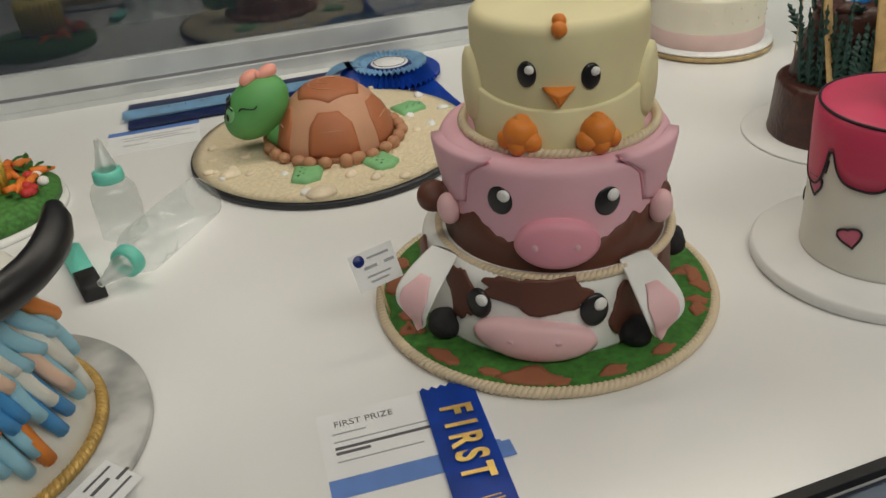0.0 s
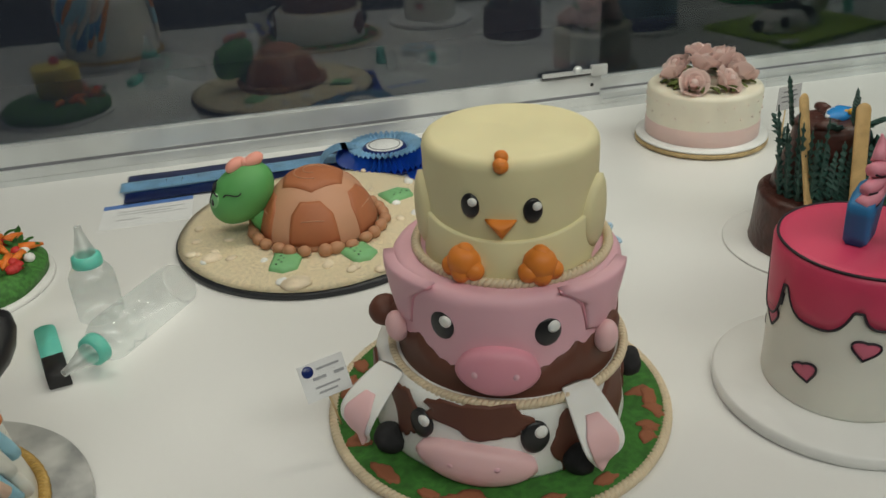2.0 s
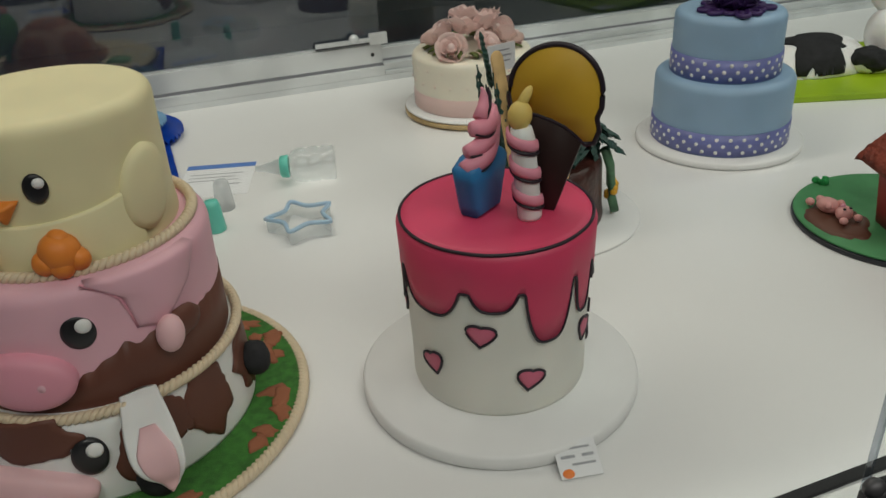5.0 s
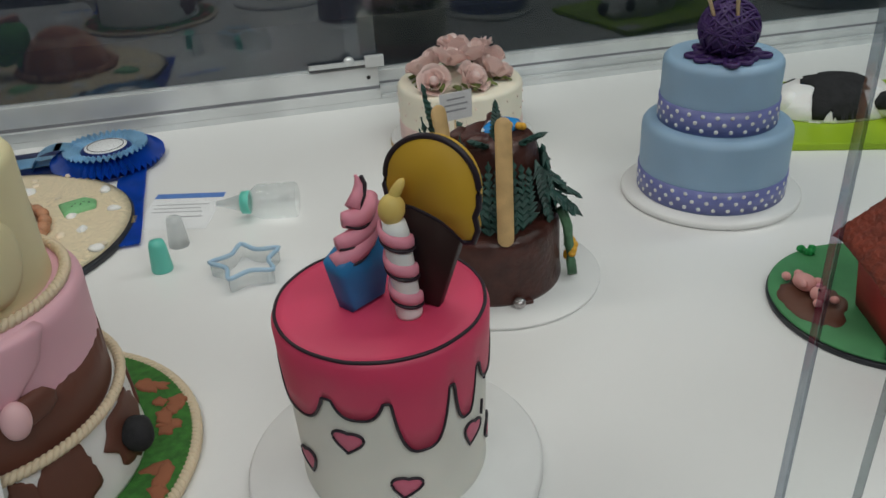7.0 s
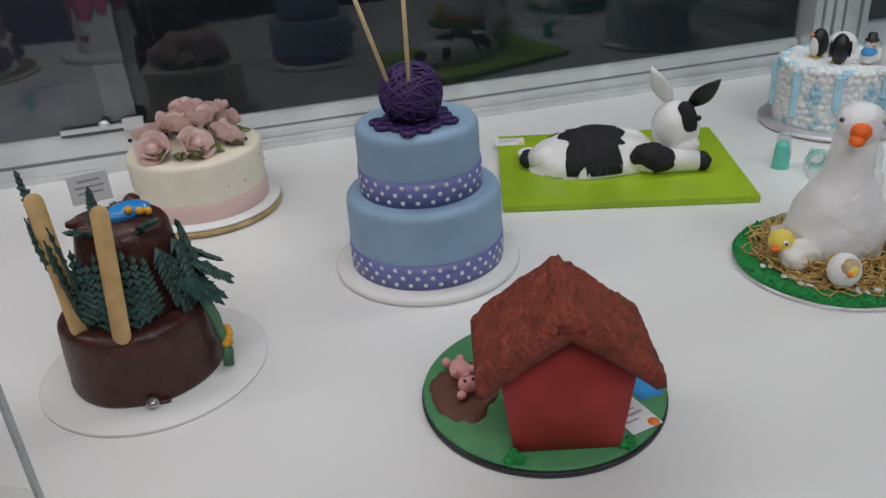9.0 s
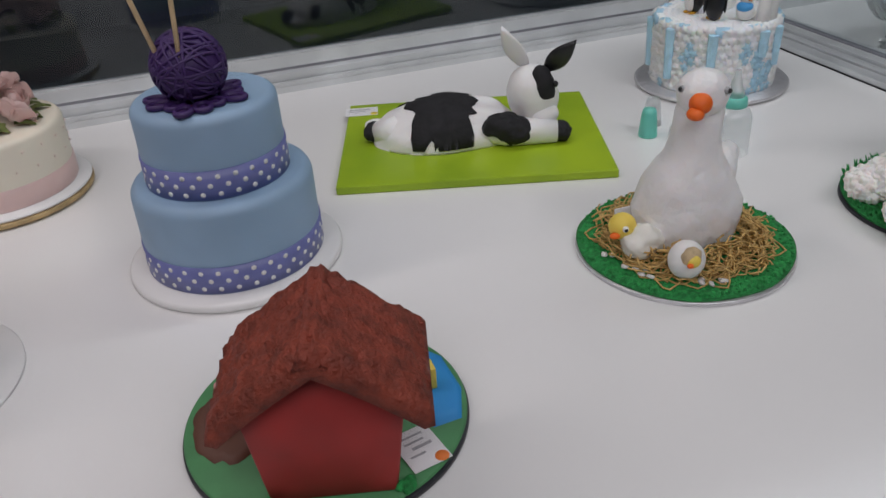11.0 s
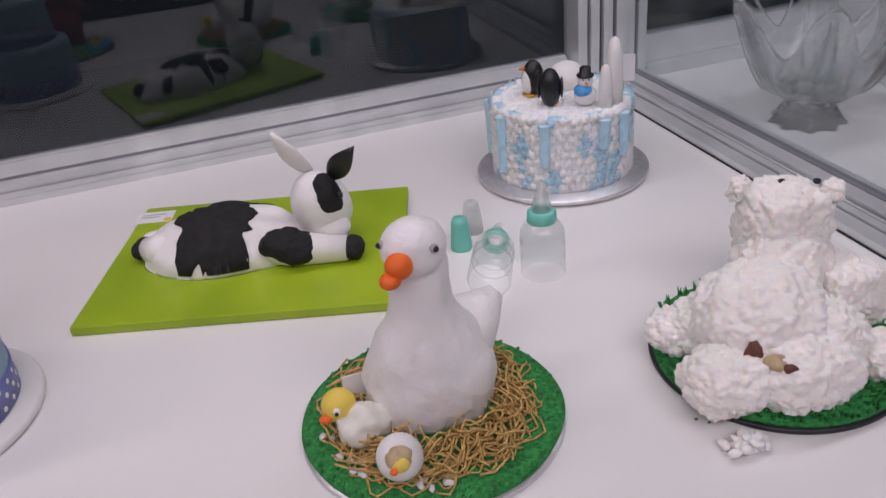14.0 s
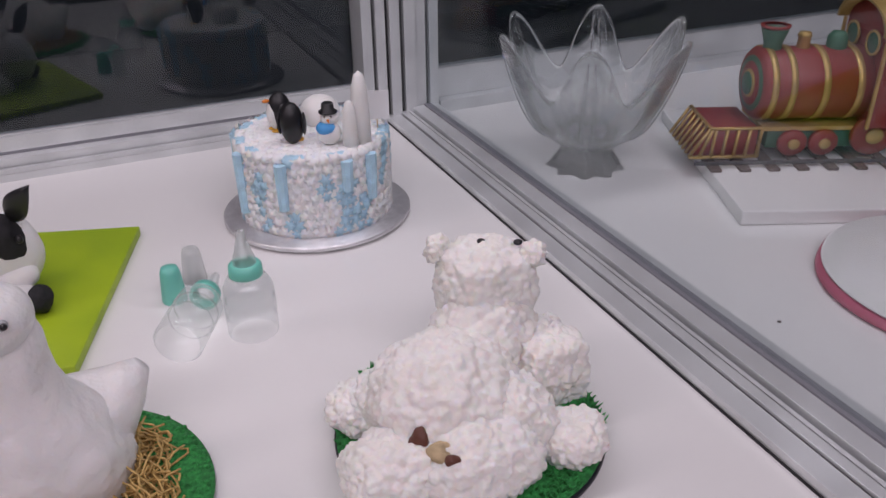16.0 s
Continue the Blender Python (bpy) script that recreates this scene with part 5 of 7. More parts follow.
def pointed_leaf(parent, x, y, z, length, turn, droop, mat, name="leaf", label=""):
    bm = bmesh.new()
    rows = []
    for i in range(6):
        f = i / 5
        w = length * 0.30 * math.sin(math.pi * (0.08 + 0.92 * f) ** 0.8) if i < 5 else 0.0004
        rows.append([bm.verts.new((length * f, w * k, 0.004 * math.sin(math.pi * f) - droop * f * f * length + (0.003 if k == 0 else 0.0) - 0.002)) for k in (-1, 0, 1)])
    for a, b in zip(rows, rows[1:]):
        for k in range(2):
            bm.faces.new((a[k], b[k], b[k + 1], a[k + 1]))
    bmesh.ops.solidify(bm, geom=bm.faces[:], thickness=0.001)
    bm.transform(pose(x, y, z, 0, 0, turn))
    return part(name, bm, mat, parent, label)


rnd = random.Random(9)
for i in range(30):
    a = 360 / 30 * i + rnd.uniform(-8, 8)
    q = rnd.uniform(0.048, 0.064)
    pointed_leaf(rose_cake, q * math.cos(radians(a)), q * math.sin(radians(a)), 0.116 + rnd.uniform(-0.003, 0.003), rnd.uniform(0.024, 0.036), a + rnd.uniform(-35, 35), 0.10, M["leaf_f"], label="olive sugar leaf")


# ---- knitting cake ----
knit = thing("knitting_cake", 1.3755, 0.967, 0, "two-tier powder blue cake with spotted ribbons and a purple yarn ball", "cake")
part("board", disc(0.124, 0.0, 0.011, edge=0.003), M["board_white"], knit, "white cake drum")
part("lower_tier", tier(0.101, 0.011, 0.113, edge=0.012, seed=51), M["blue_f"], knit, "powder blue tier")
part("upper_tier", tier(0.078, 0.111, 0.203, -0.002, 0.0, edge=0.011, seed=53), M["blue_f"], knit, "powder blue tier")
for r0, z0, z1, count in ((0.1018, 0.0125, 0.045, 34), (0.0788, 0.1145, 0.147, 27)):
    ox = 0.0 if r0 > 0.09 else -0.002
    band = part("ribbon", lathe([(r0 - 0.001, z0), (r0 + 0.0008, z0), (r0 + 0.0008, z1), (r0 - 0.001, z1)], 80, ox, wobble=0.006, seed=51 if r0 > 0.09 else 53), M["ribbon_v"], knit, "violet blue ribbon with white spots", True)
    for row in range(3):
        for k in range(count):
            pl = on_round(r0 + 0.0008, 360 * (k + 0.5 * (row % 2)) / count, ox, 0)
            part("spot", decal(oval(0, z0 + 0.0062 + row * 0.0098, 0.0029, 0.0029, 10), pl, 0.0004, 1, sink=0.001), M["white_f"], band)
YX, YY, YZ, YR = -0.010, -0.018, 0.240, 0.037
ball = part("yarn_ball", blob(YX, YY, YZ, YR, YR, YR * 0.95, 0.001, 30, 1, 4), M["yarn"], knit, "deep purple yarn ball")
rnd = random.Random(3)
for i in range(26):
    tilt_m = Euler((rnd.uniform(-0.5, 0.5) + (1.2 if i % 3 == 0 else 0), rnd.uniform(-0.6, 0.6) + (1.3 if i % 3 == 1 else 0), rnd.uniform(0, 3))).to_matrix()
    o = rnd.uniform(-0.75, 0.75)
    rr = math.sqrt(1 - o * o)
    part("yarn_strand", tube([Vector((YX, YY, YZ)) + tilt_m @ Vector((YR * 1.015 * rr * math.cos(t), YR * 1.015 * rr * math.sin(t), YR * o)) for t in (2 * math.pi * k / 30 for k in range(30))], 0.0019, 6, True), M["yarn"], ball)
for i in range(13):
    a = 2 * math.pi * i / 13
    q = 0.036 + 0.008 * math.sin(i * 2.2)
    c = Vector((YX + q * math.cos(a), YY + q * math.sin(a), 0.2068))
    part("yarn_loop", tube([c + Vector((0.011 * math.cos(t) * math.cos(a) - 0.008 * math.sin(t) * math.sin(a), 0.011 * math.cos(t) * math.sin(a) + 0.008 * math.sin(t) * math.cos(a), 0)) for t in (2 * math.pi * k / 18 for k in range(18))], 0.0033, 7, True), M["yarn"], ball)
    part("yarn_fill", blob(c.x, c.y, 0.2055, 0.008, 0.008, 0.003, sub=1), M["yarn"], ball)
for x0, y0, x1, y1, z1 in ((-0.036, -0.030, -0.085, 0.030, 0.44), (-0.018, -0.048, -0.004, 0.004, 0.44)):
    part("needle", tube([(x0, y0, 0.250), (x1, y1, z1)], 0.0026, 8), M["bamboo"], knit, "bamboo skewer needle")


# ---- barn cake ----
barn = thing("barn_cake", 1.413, 0.644, 0, "red barn cake with chocolate roof on a green board", "cake")
part("board_edge", disc(0.125, 0.0, 0.006, edge=0.001), M["board_black"], barn)
part("board", disc(0.1235, 0.0062, 0.011, edge=0.002), M["board_green"], barn, "green iced board")
BF = -15.0  # turn of the barn front
bt = pose(-0.004, -0.056, 0.011, 0, 0, BF)
hw, dp, he, hp_ = 0.056, 0.046, 0.084, 0.128
body_pts = polygon([(-hw * 0.88, 0.0), (hw * 0.88, 0.0), (hw * 1.08, he), (0.0, hp_), (-hw * 1.08, he)], 4)
part("walls", slab(body_pts, -dp, dp, bt @ pose(0, 0, 0, 90, 0, 0), round_edge=0.003), M["barn_red"], barn, "barn red fondant walls")
for sgn in (-1, 1):
    roof = bmesh.new()
    rows_t, rows_b = [], []
    NU, NV = 26, 22
    for i in range(NU + 1):
        u = i / NU
        rt, rb = [], []
        for j in range(NV + 1):
            v = j / NV
            x = sgn * (-0.004 + u * 0.086)
            y = (v - 0.5) * 2 * (dp + 0.014)
            z = 0.152 - u * 0.062 + 0.003 * math.sin(math.pi * u)
            edge_n = 0.004 * noise.noise((u * 6, v * 6, sgn * 3))
            grain = 0.0062 * noise.noise((x * 46, y * 190, 4)) + 0.0050 * noise.noise((x * 170, y * 170, 9)) - 0.004 * max(0.0, u - 0.82) / 0.18 * max(0.0, u - 0.82) / 0.18 - 0.008 * (max(0.0, abs(v - 0.5) - 0.40) / 0.1) ** 2
            if u > 0.9 or abs(v - 0.5) > 0.46:
                grain += 0.003 * noise.noise((x * 300, y * 300, 1))
            rt.append(roof.verts.new(bt @ Vector((x * (1 + edge_n), y * (1 + edge_n * 2), z + grain))))
            rb.append(roof.verts.new(bt @ Vector((x * (1 + edge_n) - sgn * 0.008, y, z - 0.015))))
        rows_t.append(rt)
        rows_b.append(rb)
    for i in range(NU):
        for j in range(NV):
            roof.faces.new((rows_t[i][j], rows_t[i + 1][j], rows_t[i + 1][j + 1], rows_t[i][j + 1]))
            roof.faces.new((rows_b[i][j + 1], rows_b[i + 1][j + 1], rows_b[i + 1][j], rows_b[i][j]))
        for j in (0, NV):
            roof.faces.new((rows_t[i][j], rows_t[i + 1][j], rows_b[i + 1][j], rows_b[i][j]))
    for i in (0, NU):
        for j in range(NV):
            roof.faces.new((rows_t[i][j], rows_t[i][j + 1], rows_b[i][j + 1], rows_b[i][j]))
    part("roof_slope", roof, M["roof_choc"], barn, "rough milk chocolate roof")
rnd = random.Random(14)
crumbs = bmesh.new()
for i in range(60):
    sg, u, v = rnd.choice((-1, 1)), rnd.uniform(0, 1) ** 0.8, rnd.uniform(-1, 1)
    if rnd.random() < 0.5:
        u = 0.04
    p = bt @ Vector((sg * (-0.004 + u * 0.084), v * (dp + 0.008), 0.151 - u * 0.062 + 0.003 * math.sin(math.pi * u)))
    blob(p.x, p.y, p.z, rnd.uniform(0.001, 0.0026), rnd.uniform(0.001, 0.0024), rnd.uniform(0.0008, 0.0016), 0.0006, 300, i, 1, bm=crumbs)
tagged(part("roof_crumbs", crumbs, M["roof_choc"], barn), kind="stuff")
part("mud_patch", decal(patch(-0.080, 0.016, 0.034, 0.046, 61, 0.25, turn=-10), on_flat(0, 0, 0.011), 0.0016, 4), M["mud"], barn, "mud brown patch")
part("pond", decal(polygon([(0.080, -0.058), (0.106, -0.056), (0.119, -0.020), (0.117, 0.030), (0.090, 0.070), (0.062, 0.060)], 4), on_flat(0, 0, 0.011), 0.0012, 4), M["pond"], barn, "blue pond")
for x, y in ((-0.066, -0.094), (0.036, -0.112), (-0.022, 0.112)):
    for k in range(6):
        part("tuft", blob(x + rnd.uniform(-0.008, 0.008), y + rnd.uniform(-0.006, 0.006), 0.0135, 0.005, 0.005, 0.005, 0.0015, 260, k, 2), M["turf"], barn)
piglet = part("piglet", blob(-0.076, 0.040, 0.021, 0.0115, 0.015, 0.0095, sub=3, turn=12), M["pig_pink"], barn, "pink sugar piglet on its back")
head_p = part("piglet_head", blob(-0.076, 0.013, 0.022, 0.0108, 0.0095, 0.0090, sub=3), M["pig_pink"], piglet)
for dx in (-0.0105, 0.0105):
    part("piglet_ear", blob(-0.076 + dx, 0.001, 0.019, 0.0052, 0.0055, 0.0045, sub=2), M["pig_pink"], piglet)
    part("piglet_foot", blob(-0.078 + dx * 0.75, 0.060, 0.019, 0.0052, 0.0062, 0.0052, sub=2), M["pig_pink"], piglet)
    part("piglet_arm", blob(-0.076 + dx * 0.9, 0.030, 0.026, 0.0045, 0.0055, 0.0045, sub=2), M["pig_pink"], piglet)
    part("piglet_eye", blob(-0.076 + dx * 0.42, 0.009, 0.0298, 0.0019, 0.0019, 0.0015, sub=2), M["black_f"], piglet)
part("piglet_snout", blob(-0.0765, 0.0160, 0.0305, 0.0040, 0.0032, 0.0030, sub=2), M["pink_snout"], piglet)
duck = part("duckling", blob(0.086, 0.036, 0.021, 0.010, 0.008, 0.009, sub=2), M["yellow_f"], barn, "yellow duckling on the pond")
part("duckling_head", blob(0.081, 0.030, 0.032, 0.0065, 0.0065, 0.0065, sub=2), M["yellow_f"], duck)
part("duckling_fence", box(0.092, -0.012, 0.0122, 0.099, 0.004, 0.034, 0.001), M["yellow_f"], barn)
tag4 = thing("price_tag", 1.474, 0.566, 0.0125, "small white price card with orange dot on the green board", "price tag", turn=12)
part("card", box(-0.017, -0.022, 0.0, 0.018, 0.024, 0.0006), M["paper"], tag4, soft_faces=False)
part("orange_dot", disc(0.006, 0.0007, 0.0010, 0.011, -0.017, edge=0.0001, seg=20), M["orange_dot"], tag4)
bars(tag4, [(-0.012, 0.016, 0.022, 0.002), (-0.010, 0.009, 0.018, 0.002), (-0.006, 0.002, 0.018, 0.003), (-0.012, -0.006, 0.014, 0.002)], 0.0007)


# ---- lying cow on a lime board ----
MT = -17.6
mat_ob = thing("cow_cake", 1.745, 1.1535, 0, "black and white lying cow cake on a lime green board", "cake", turn=MT)
part("board", box(-0.190, -0.151, 0.0, 0.190, 0.151, 0.012, 0.002), M["mat_lime"], mat_ob, "lime green iced board", False)
calf = bmesh.new()
made = bmesh.ops.create_icosphere(calf, subdivisions=5, radius=1.0)["verts"]


def cow_skin(d):
    """The cow's back: a long low mound, higher towards the shoulders."""
    x, y, z = d
    p = Vector((-0.035 + 0.112 * x, 0.000 + 0.066 * y * (1 - 0.15 * x), 0.012 + max(0.0, 0.060 * (z if z > 0 else z * 0.1) * (1.0 + 0.10 * x))))
    p += Vector((x, y, max(z, 0))) * 0.004 * noise.noise(d * 2.6)
    return p


for v in made:
    v.co = cow_skin(v.co.copy())
calf_body = part("body", calf, M["icing_white"], mat_ob, "white iced cow body")


def on_cow(x, y, h):
    """A place on the cow's back over the plan point (x, y) of the board."""
    dx = max(-0.97, min(0.97, (x + 0.035) / 0.112))
    dy = y / (0.066 * (1 - 0.15 * dx))
    k = math.hypot(dx, dy)
    if k > 0.995:
        dx, dy = dx * 0.995 / k, dy * 0.995 / k
    d = Vector((dx, dy, math.sqrt(max(0.0, 1 - dx * dx - dy * dy))))
    return cow_skin(d) + d * (h + 0.0006)


for x, y, rx, ry, sd, tn in ((-0.036, -0.020, 0.041, 0.064, 3, 6), (0.006, 0.040, 0.022, 0.012, 6, -6), (-0.100, 0.044, 0.012, 0.010, 9, 0)):
    part("hide_patch", decal(patch(x, y, rx, ry, sd, 0.55, 90, tn), on_cow, 0.0018, 10, sink=0.002), M["hide"], calf_body, "black hide patch")
part("head", blob(0.092, -0.006, 0.070, 0.037, 0.034, 0.046, 0.002, 20, 4, 4, 0, -10), M["icing_white"], mat_ob, "white cow head")
part("face_patch", blob(0.104, -0.022, 0.088, 0.0175, 0.0185, 0.0300, 0.002, 60, 5, 4, 10, -6), M["hide"], mat_ob, "black face patch")
part("muzzle", blob(0.106, -0.026, 0.048, 0.022, 0.016, 0.016, 0.001, 30, 6, 3), M["icing_white"], mat_ob)


def cow_ear(mat, root, tip, width, label):
    bm = bmesh.new()
    root, tip = Vector(root), Vector(tip)
    d = tip - root
    s = d.cross(Vector((0.35, 1, 0.1))).normalized()
    n = s.cross(d).normalized()
    rows = []
    for k in range(9):
        f = k / 8
        w = width * math.sin(math.pi * (0.16 + 0.82 * f)) ** 0.9
        rows.append([bm.verts.new(root + d * f + s * w * math.cos(t) + n * (0.0042 * math.sin(t) - 0.004 * math.sin(math.pi * f))) for t in (2 * math.pi * q / 12 for q in range(12))])
    for a, b in zip(rows, rows[1:]):
        for q in range(12):
            bm.faces.new((a[q], a[(q + 1) % 12], b[(q + 1) % 12], b[q]))
    bm.faces.new(rows[0][::-1])
    bm.faces.new(rows[-1])
    part("ear", bm, mat, mat_ob, label)


cow_ear(M["icing_white"], (0.082, 0.004, 0.112), (0.048, -0.010, 0.172), 0.014, "white ear")
cow_ear(M["black_f"], (0.112, -0.016, 0.112), (0.146, -0.042, 0.156), 0.014, "black ear")
for x in (0.121,):
    part("eye", blob(x, -0.033, 0.094, 0.004, 0.004, 0.005, sub=2), M["black_f"], mat_ob)
for x0, y0, x1, y1 in ((0.030, -0.042, 0.122, -0.046), (-0.105, -0.026, -0.137, -0.006)):
    part("leg", tube([(x0 - 0.2 * (x1 - x0), y0 - 0.2 * (y1 - y0), 0.033), (x0, y0, 0.032), (x0 + 0.25 * (x1 - x0), y0 + 0.25 * (y1 - y0), 0.032), ((x0 + x1) / 2, (y0 + y1) / 2, 0.030), (x1, y1, 0.028)], 0.014, 16, radii=[0.004, 0.018, 0.0225, 0.020, 0.0160]), M["icing_white"], mat_ob)
    dx = 1 if x1 > 0 else -1
    part("hoof", blob(x1 + 0.006 * dx, y1, 0.0275, 0.0150, 0.0165, 0.0150, 0.003, 70, 3, 4), M["hide"], mat_ob, "black hoof")
part("shoulder_patch", blob(0.054, -0.048, 0.037, 0.038, 0.0225, 0.0215, 0.005, 45, 7, 5, -4, 8), M["hide"], mat_ob, "black shoulder patch")
part("tail_tuft", blob(-0.142, 0.034, 0.022, 0.018, 0.014, 0.010, 0.001, 40, 1, 3), M["icing_white"], mat_ob)
tag5 = thing("price_tag", 1.619, 1.316, 0.0122, "white price card lying on the lime board", "price tag", turn=MT + 2)
part("card", box(-0.026, -0.016, 0.0, 0.026, 0.018, 0.0006), M["paper"], tag5, soft_faces=False)
part("yellow_dot", disc(0.006, 0.0007, 0.001, 0.020, -0.010, edge=0.0001, seg=16), M["yellow_f"], tag5)
bars(tag5, [(-0.020, 0.008, 0.034, 0.0018), (-0.020, 0.001, 0.026, 0.0018)], 0.0007)


# ---- goose on a nest ----
goose = thing("goose_cake", 1.857, 0.767, 0, "white goose cake on a noodle nest and green board", "cake")
part("board_edge", disc(0.122, 0.0, 0.005, edge=0.001), M["board_silver"], goose)
part("turf", lathe([(0, 0.0052), (0.119, 0.0052), (0.1205, 0.009), (0.113, 0.0125), (0.06, 0.0135), (0, 0.0135)], 110, wobble=0.02, seed=2), M["turf"], goose, "green sugar turf")
rnd = random.Random(31)
turf = bmesh.new()
for i in range(900):
    a, q = rnd.uniform(0, 6.283), 0.118 * math.sqrt(rnd.uniform(0.32, 1))
    blob(q * math.cos(a), q * math.sin(a), 0.0125, 0.0022, 0.0022, 0.0018, sub=1, bm=turf)
tagged(part("turf_grains", turf, M["turf"], goose), kind="stuff")
ring_z = [0.013, 0.022, 0.036, 0.052, 0.066, 0.079, 0.089, 0.097, 0.103, 0.109, 0.118, 0.132, 0.150, 0.168, 0.184]
ring_r = [0.055, 0.0585, 0.0592, 0.0580, 0.0550, 0.0510, 0.0465, 0.0422, 0.0382, 0.0345, 0.0300, 0.0268, 0.0256, 0.025, 0.022]
gb = bmesh.new()
rings = []
for z, q in zip(ring_z, ring_r):
    t = (z - 0.013) / 0.18
    cx_, cy_ = 0.006 - 0.006 * t, 0.014 - 0.018 * t
    ring = []
    for k in range(64):
        a = 2 * math.pi * k / 64
        w = 1.0 + 0.08 * noise.noise((math.cos(a) * 1.5, math.sin(a) * 1.5, z * 22)) + 0.10 * noise.noise((math.cos(a) * 3.4, math.sin(a) * 3.4, z * 52)) * min(1.0, 0.05 / z)
        ring.append(gb.verts.new((cx_ + q * w * math.cos(a) * 1.04, cy_ + q * w * math.sin(a) * 0.97, z)))
    rings.append(ring)
for a_, b_ in zip(rings, rings[1:]):
    for k in range(64):
        gb.faces.new((a_[k], a_[(k + 1) % 64], b_[(k + 1) % 64], b_[k]))
gb.faces.new(rings[0][::-1])
gb.faces.new(rings[-1])
part("body", gb, M["goose_white"], goose, "glossy white iced body and neck")
gh = part("head", blob(-0.001, -0.006, 0.188, 0.0272, 0.0290, 0.0250, 0.0014, 30, 1, 4, -40), M["goose_white"], goose, "white goose head")
gbk = blob(-0.021, -0.031, 0.187, 0.0115, 0.0115, 0.0105, 0.0012, 60, 2, 3, -40)
blob(-0.030, -0.037, 0.180, 0.0090, 0.0105, 0.0062, 0.0010, 60, 4, 3, -40, bm=gbk)
part("beak", gbk, M["beak"], goose, "orange beak")
for sx, sy in ((-0.0270, -0.0070), (0.0090, -0.0310)):
    e = part("eye", blob(sx, sy, 0.196, 0.0040, 0.0040, 0.0040, sub=2), M["path_grey"], gh)
    part("pupil", blob(sx * 1.10, sy * 1.10, 0.1965, 0.0026, 0.0026, 0.0026, sub=2), M["black_f"], e)
part("tail", tube([(0.016, 0.026, 0.052), (0.046, 0.034, 0.066), (0.068, 0.038, 0.080), (0.084, 0.040, 0.094)], 0.03, 20, radii=[0.050, 0.038, 0.022, 0.008]), M["goose_white"], goose)
nest = bmesh.new()
rnd = random.Random(77)
for i in range(420):
    a0 = rnd.uniform(0, 6.283)
    q0 = rnd.uniform(0.060, 0.094)
    z0 = 0.014 + rnd.uniform(0, 0.026) * max(0.1, 1 - (q0 - 0.06) / 0.034)
    span, curl = rnd.uniform(0.25, 0.7), rnd.uniform(-0.02, 0.02)
    wob = rnd.uniform(0, 6)
    pts = []
    for k in range(7):
        f = k / 6
        a = a0 + span * f
        q = q0 + curl * math.sin(f * 3.1 + wob) + 0.004 * math.sin(f * 9 + wob)
        pts.append((q * math.cos(a), q * math.sin(a), max(0.0145, z0 + 0.008 * math.sin(f * 4 + wob))))
    tube(pts, 0.00105, 5, bm=nest)
tagged(part("nest", nest, M["noodle"], goose, "crisp golden noodle nest"), kind="stuff")
egg = part("egg", blob(-0.050, -0.076, 0.038, 0.0195, 0.018, 0.0215, sub=4, tilt=-12), M["white_f"], goose, "cracked white egg")
part("egg_hole", blob(-0.052, -0.0845, 0.047, 0.0125, 0.0105, 0.0105, 0.002, 120, 3, 3), M["sponge"], egg)
part("egg_chick", blob(-0.053, -0.092, 0.045, 0.008, 0.006, 0.007, sub=2), M["yellow_f"], egg)
part("egg_chick_beak", blob(-0.060, -0.097, 0.0445, 0.0035, 0.0035, 0.0025, sub=2), M["beak"], egg)
ch = part("chick", blob(-0.084, -0.004, 0.049, 0.0155, 0.015, 0.015, sub=3), M["yellow_f"], goose, "yellow chick hatching from shells")
part("chick_body", blob(-0.066, -0.018, 0.033, 0.024, 0.019, 0.019, 0.005, 60, 5, 4), M["ivory_f"], ch)
part("chick_beak", blob(-0.098, -0.013, 0.0445, 0.006, 0.005, 0.0035, sub=2), M["beak"], ch)
part("chick_eye", blob(-0.088, -0.0175, 0.0525, 0.0036, 0.0034, 0.0038, sub=2), M["white_f"], ch)
part("chick_pupil", blob(-0.0888, -0.0203, 0.0525, 0.0019, 0.0019, 0.0021, sub=2), M["black_f"], ch)
for i in range(14):
    a = rnd.uniform(3.1, 4.6)
    q = rnd.uniform(0.086, 0.104)
    part("egg_shell", blob(q * math.cos(a), q * math.sin(a), 0.0155, rnd.uniform(0.003, 0.007), rnd.uniform(0.003, 0.005), 0.002, 0.0012, 200, i, 1, rnd.uniform(0, 180)), M["white_f"], goose)
part("paper_flag", box(-0.074, 0.030, 0.0135, -0.052, 0.031, 0.05), M["paper"], goose, "small paper flag", False)


# ---- polar bear ----
bear = thing("bear_cake", 2.194, 0.722, 0, "fluffy white polar bear cake on a green turf board", "cake")
part("board_edge", disc(0.119, 0.0, 0.005, edge=0.001), M["board_black"], bear)
part("turf", lathe([(0, 0.0052), (0.116, 0.0052), (0.1175, 0.010), (0.110, 0.0135), (0.05, 0.014), (0, 0.014)], 110, wobble=0.03, seed=5), M["turf"], bear, "green sugar turf")
rnd = random.Random(36)
turf = bmesh.new()
for i in range(900):
    a, q = rnd.uniform(0, 6.283), 0.116 * math.sqrt(rnd.uniform(0.5, 1))
    c = Vector((q * math.cos(a), q * math.sin(a), 0.012))
    t = c + Vector((rnd.uniform(-0.003, 0.003) + 0.003 * math.cos(a), rnd.uniform(-0.003, 0.003) + 0.003 * math.sin(a), 0.007))
    tube([c, t], 0.0013, 4, bm=turf, radii=[0.0016, 0.0005])
tagged(part("turf_blades", turf, M["turf"], bear), kind="stuff")


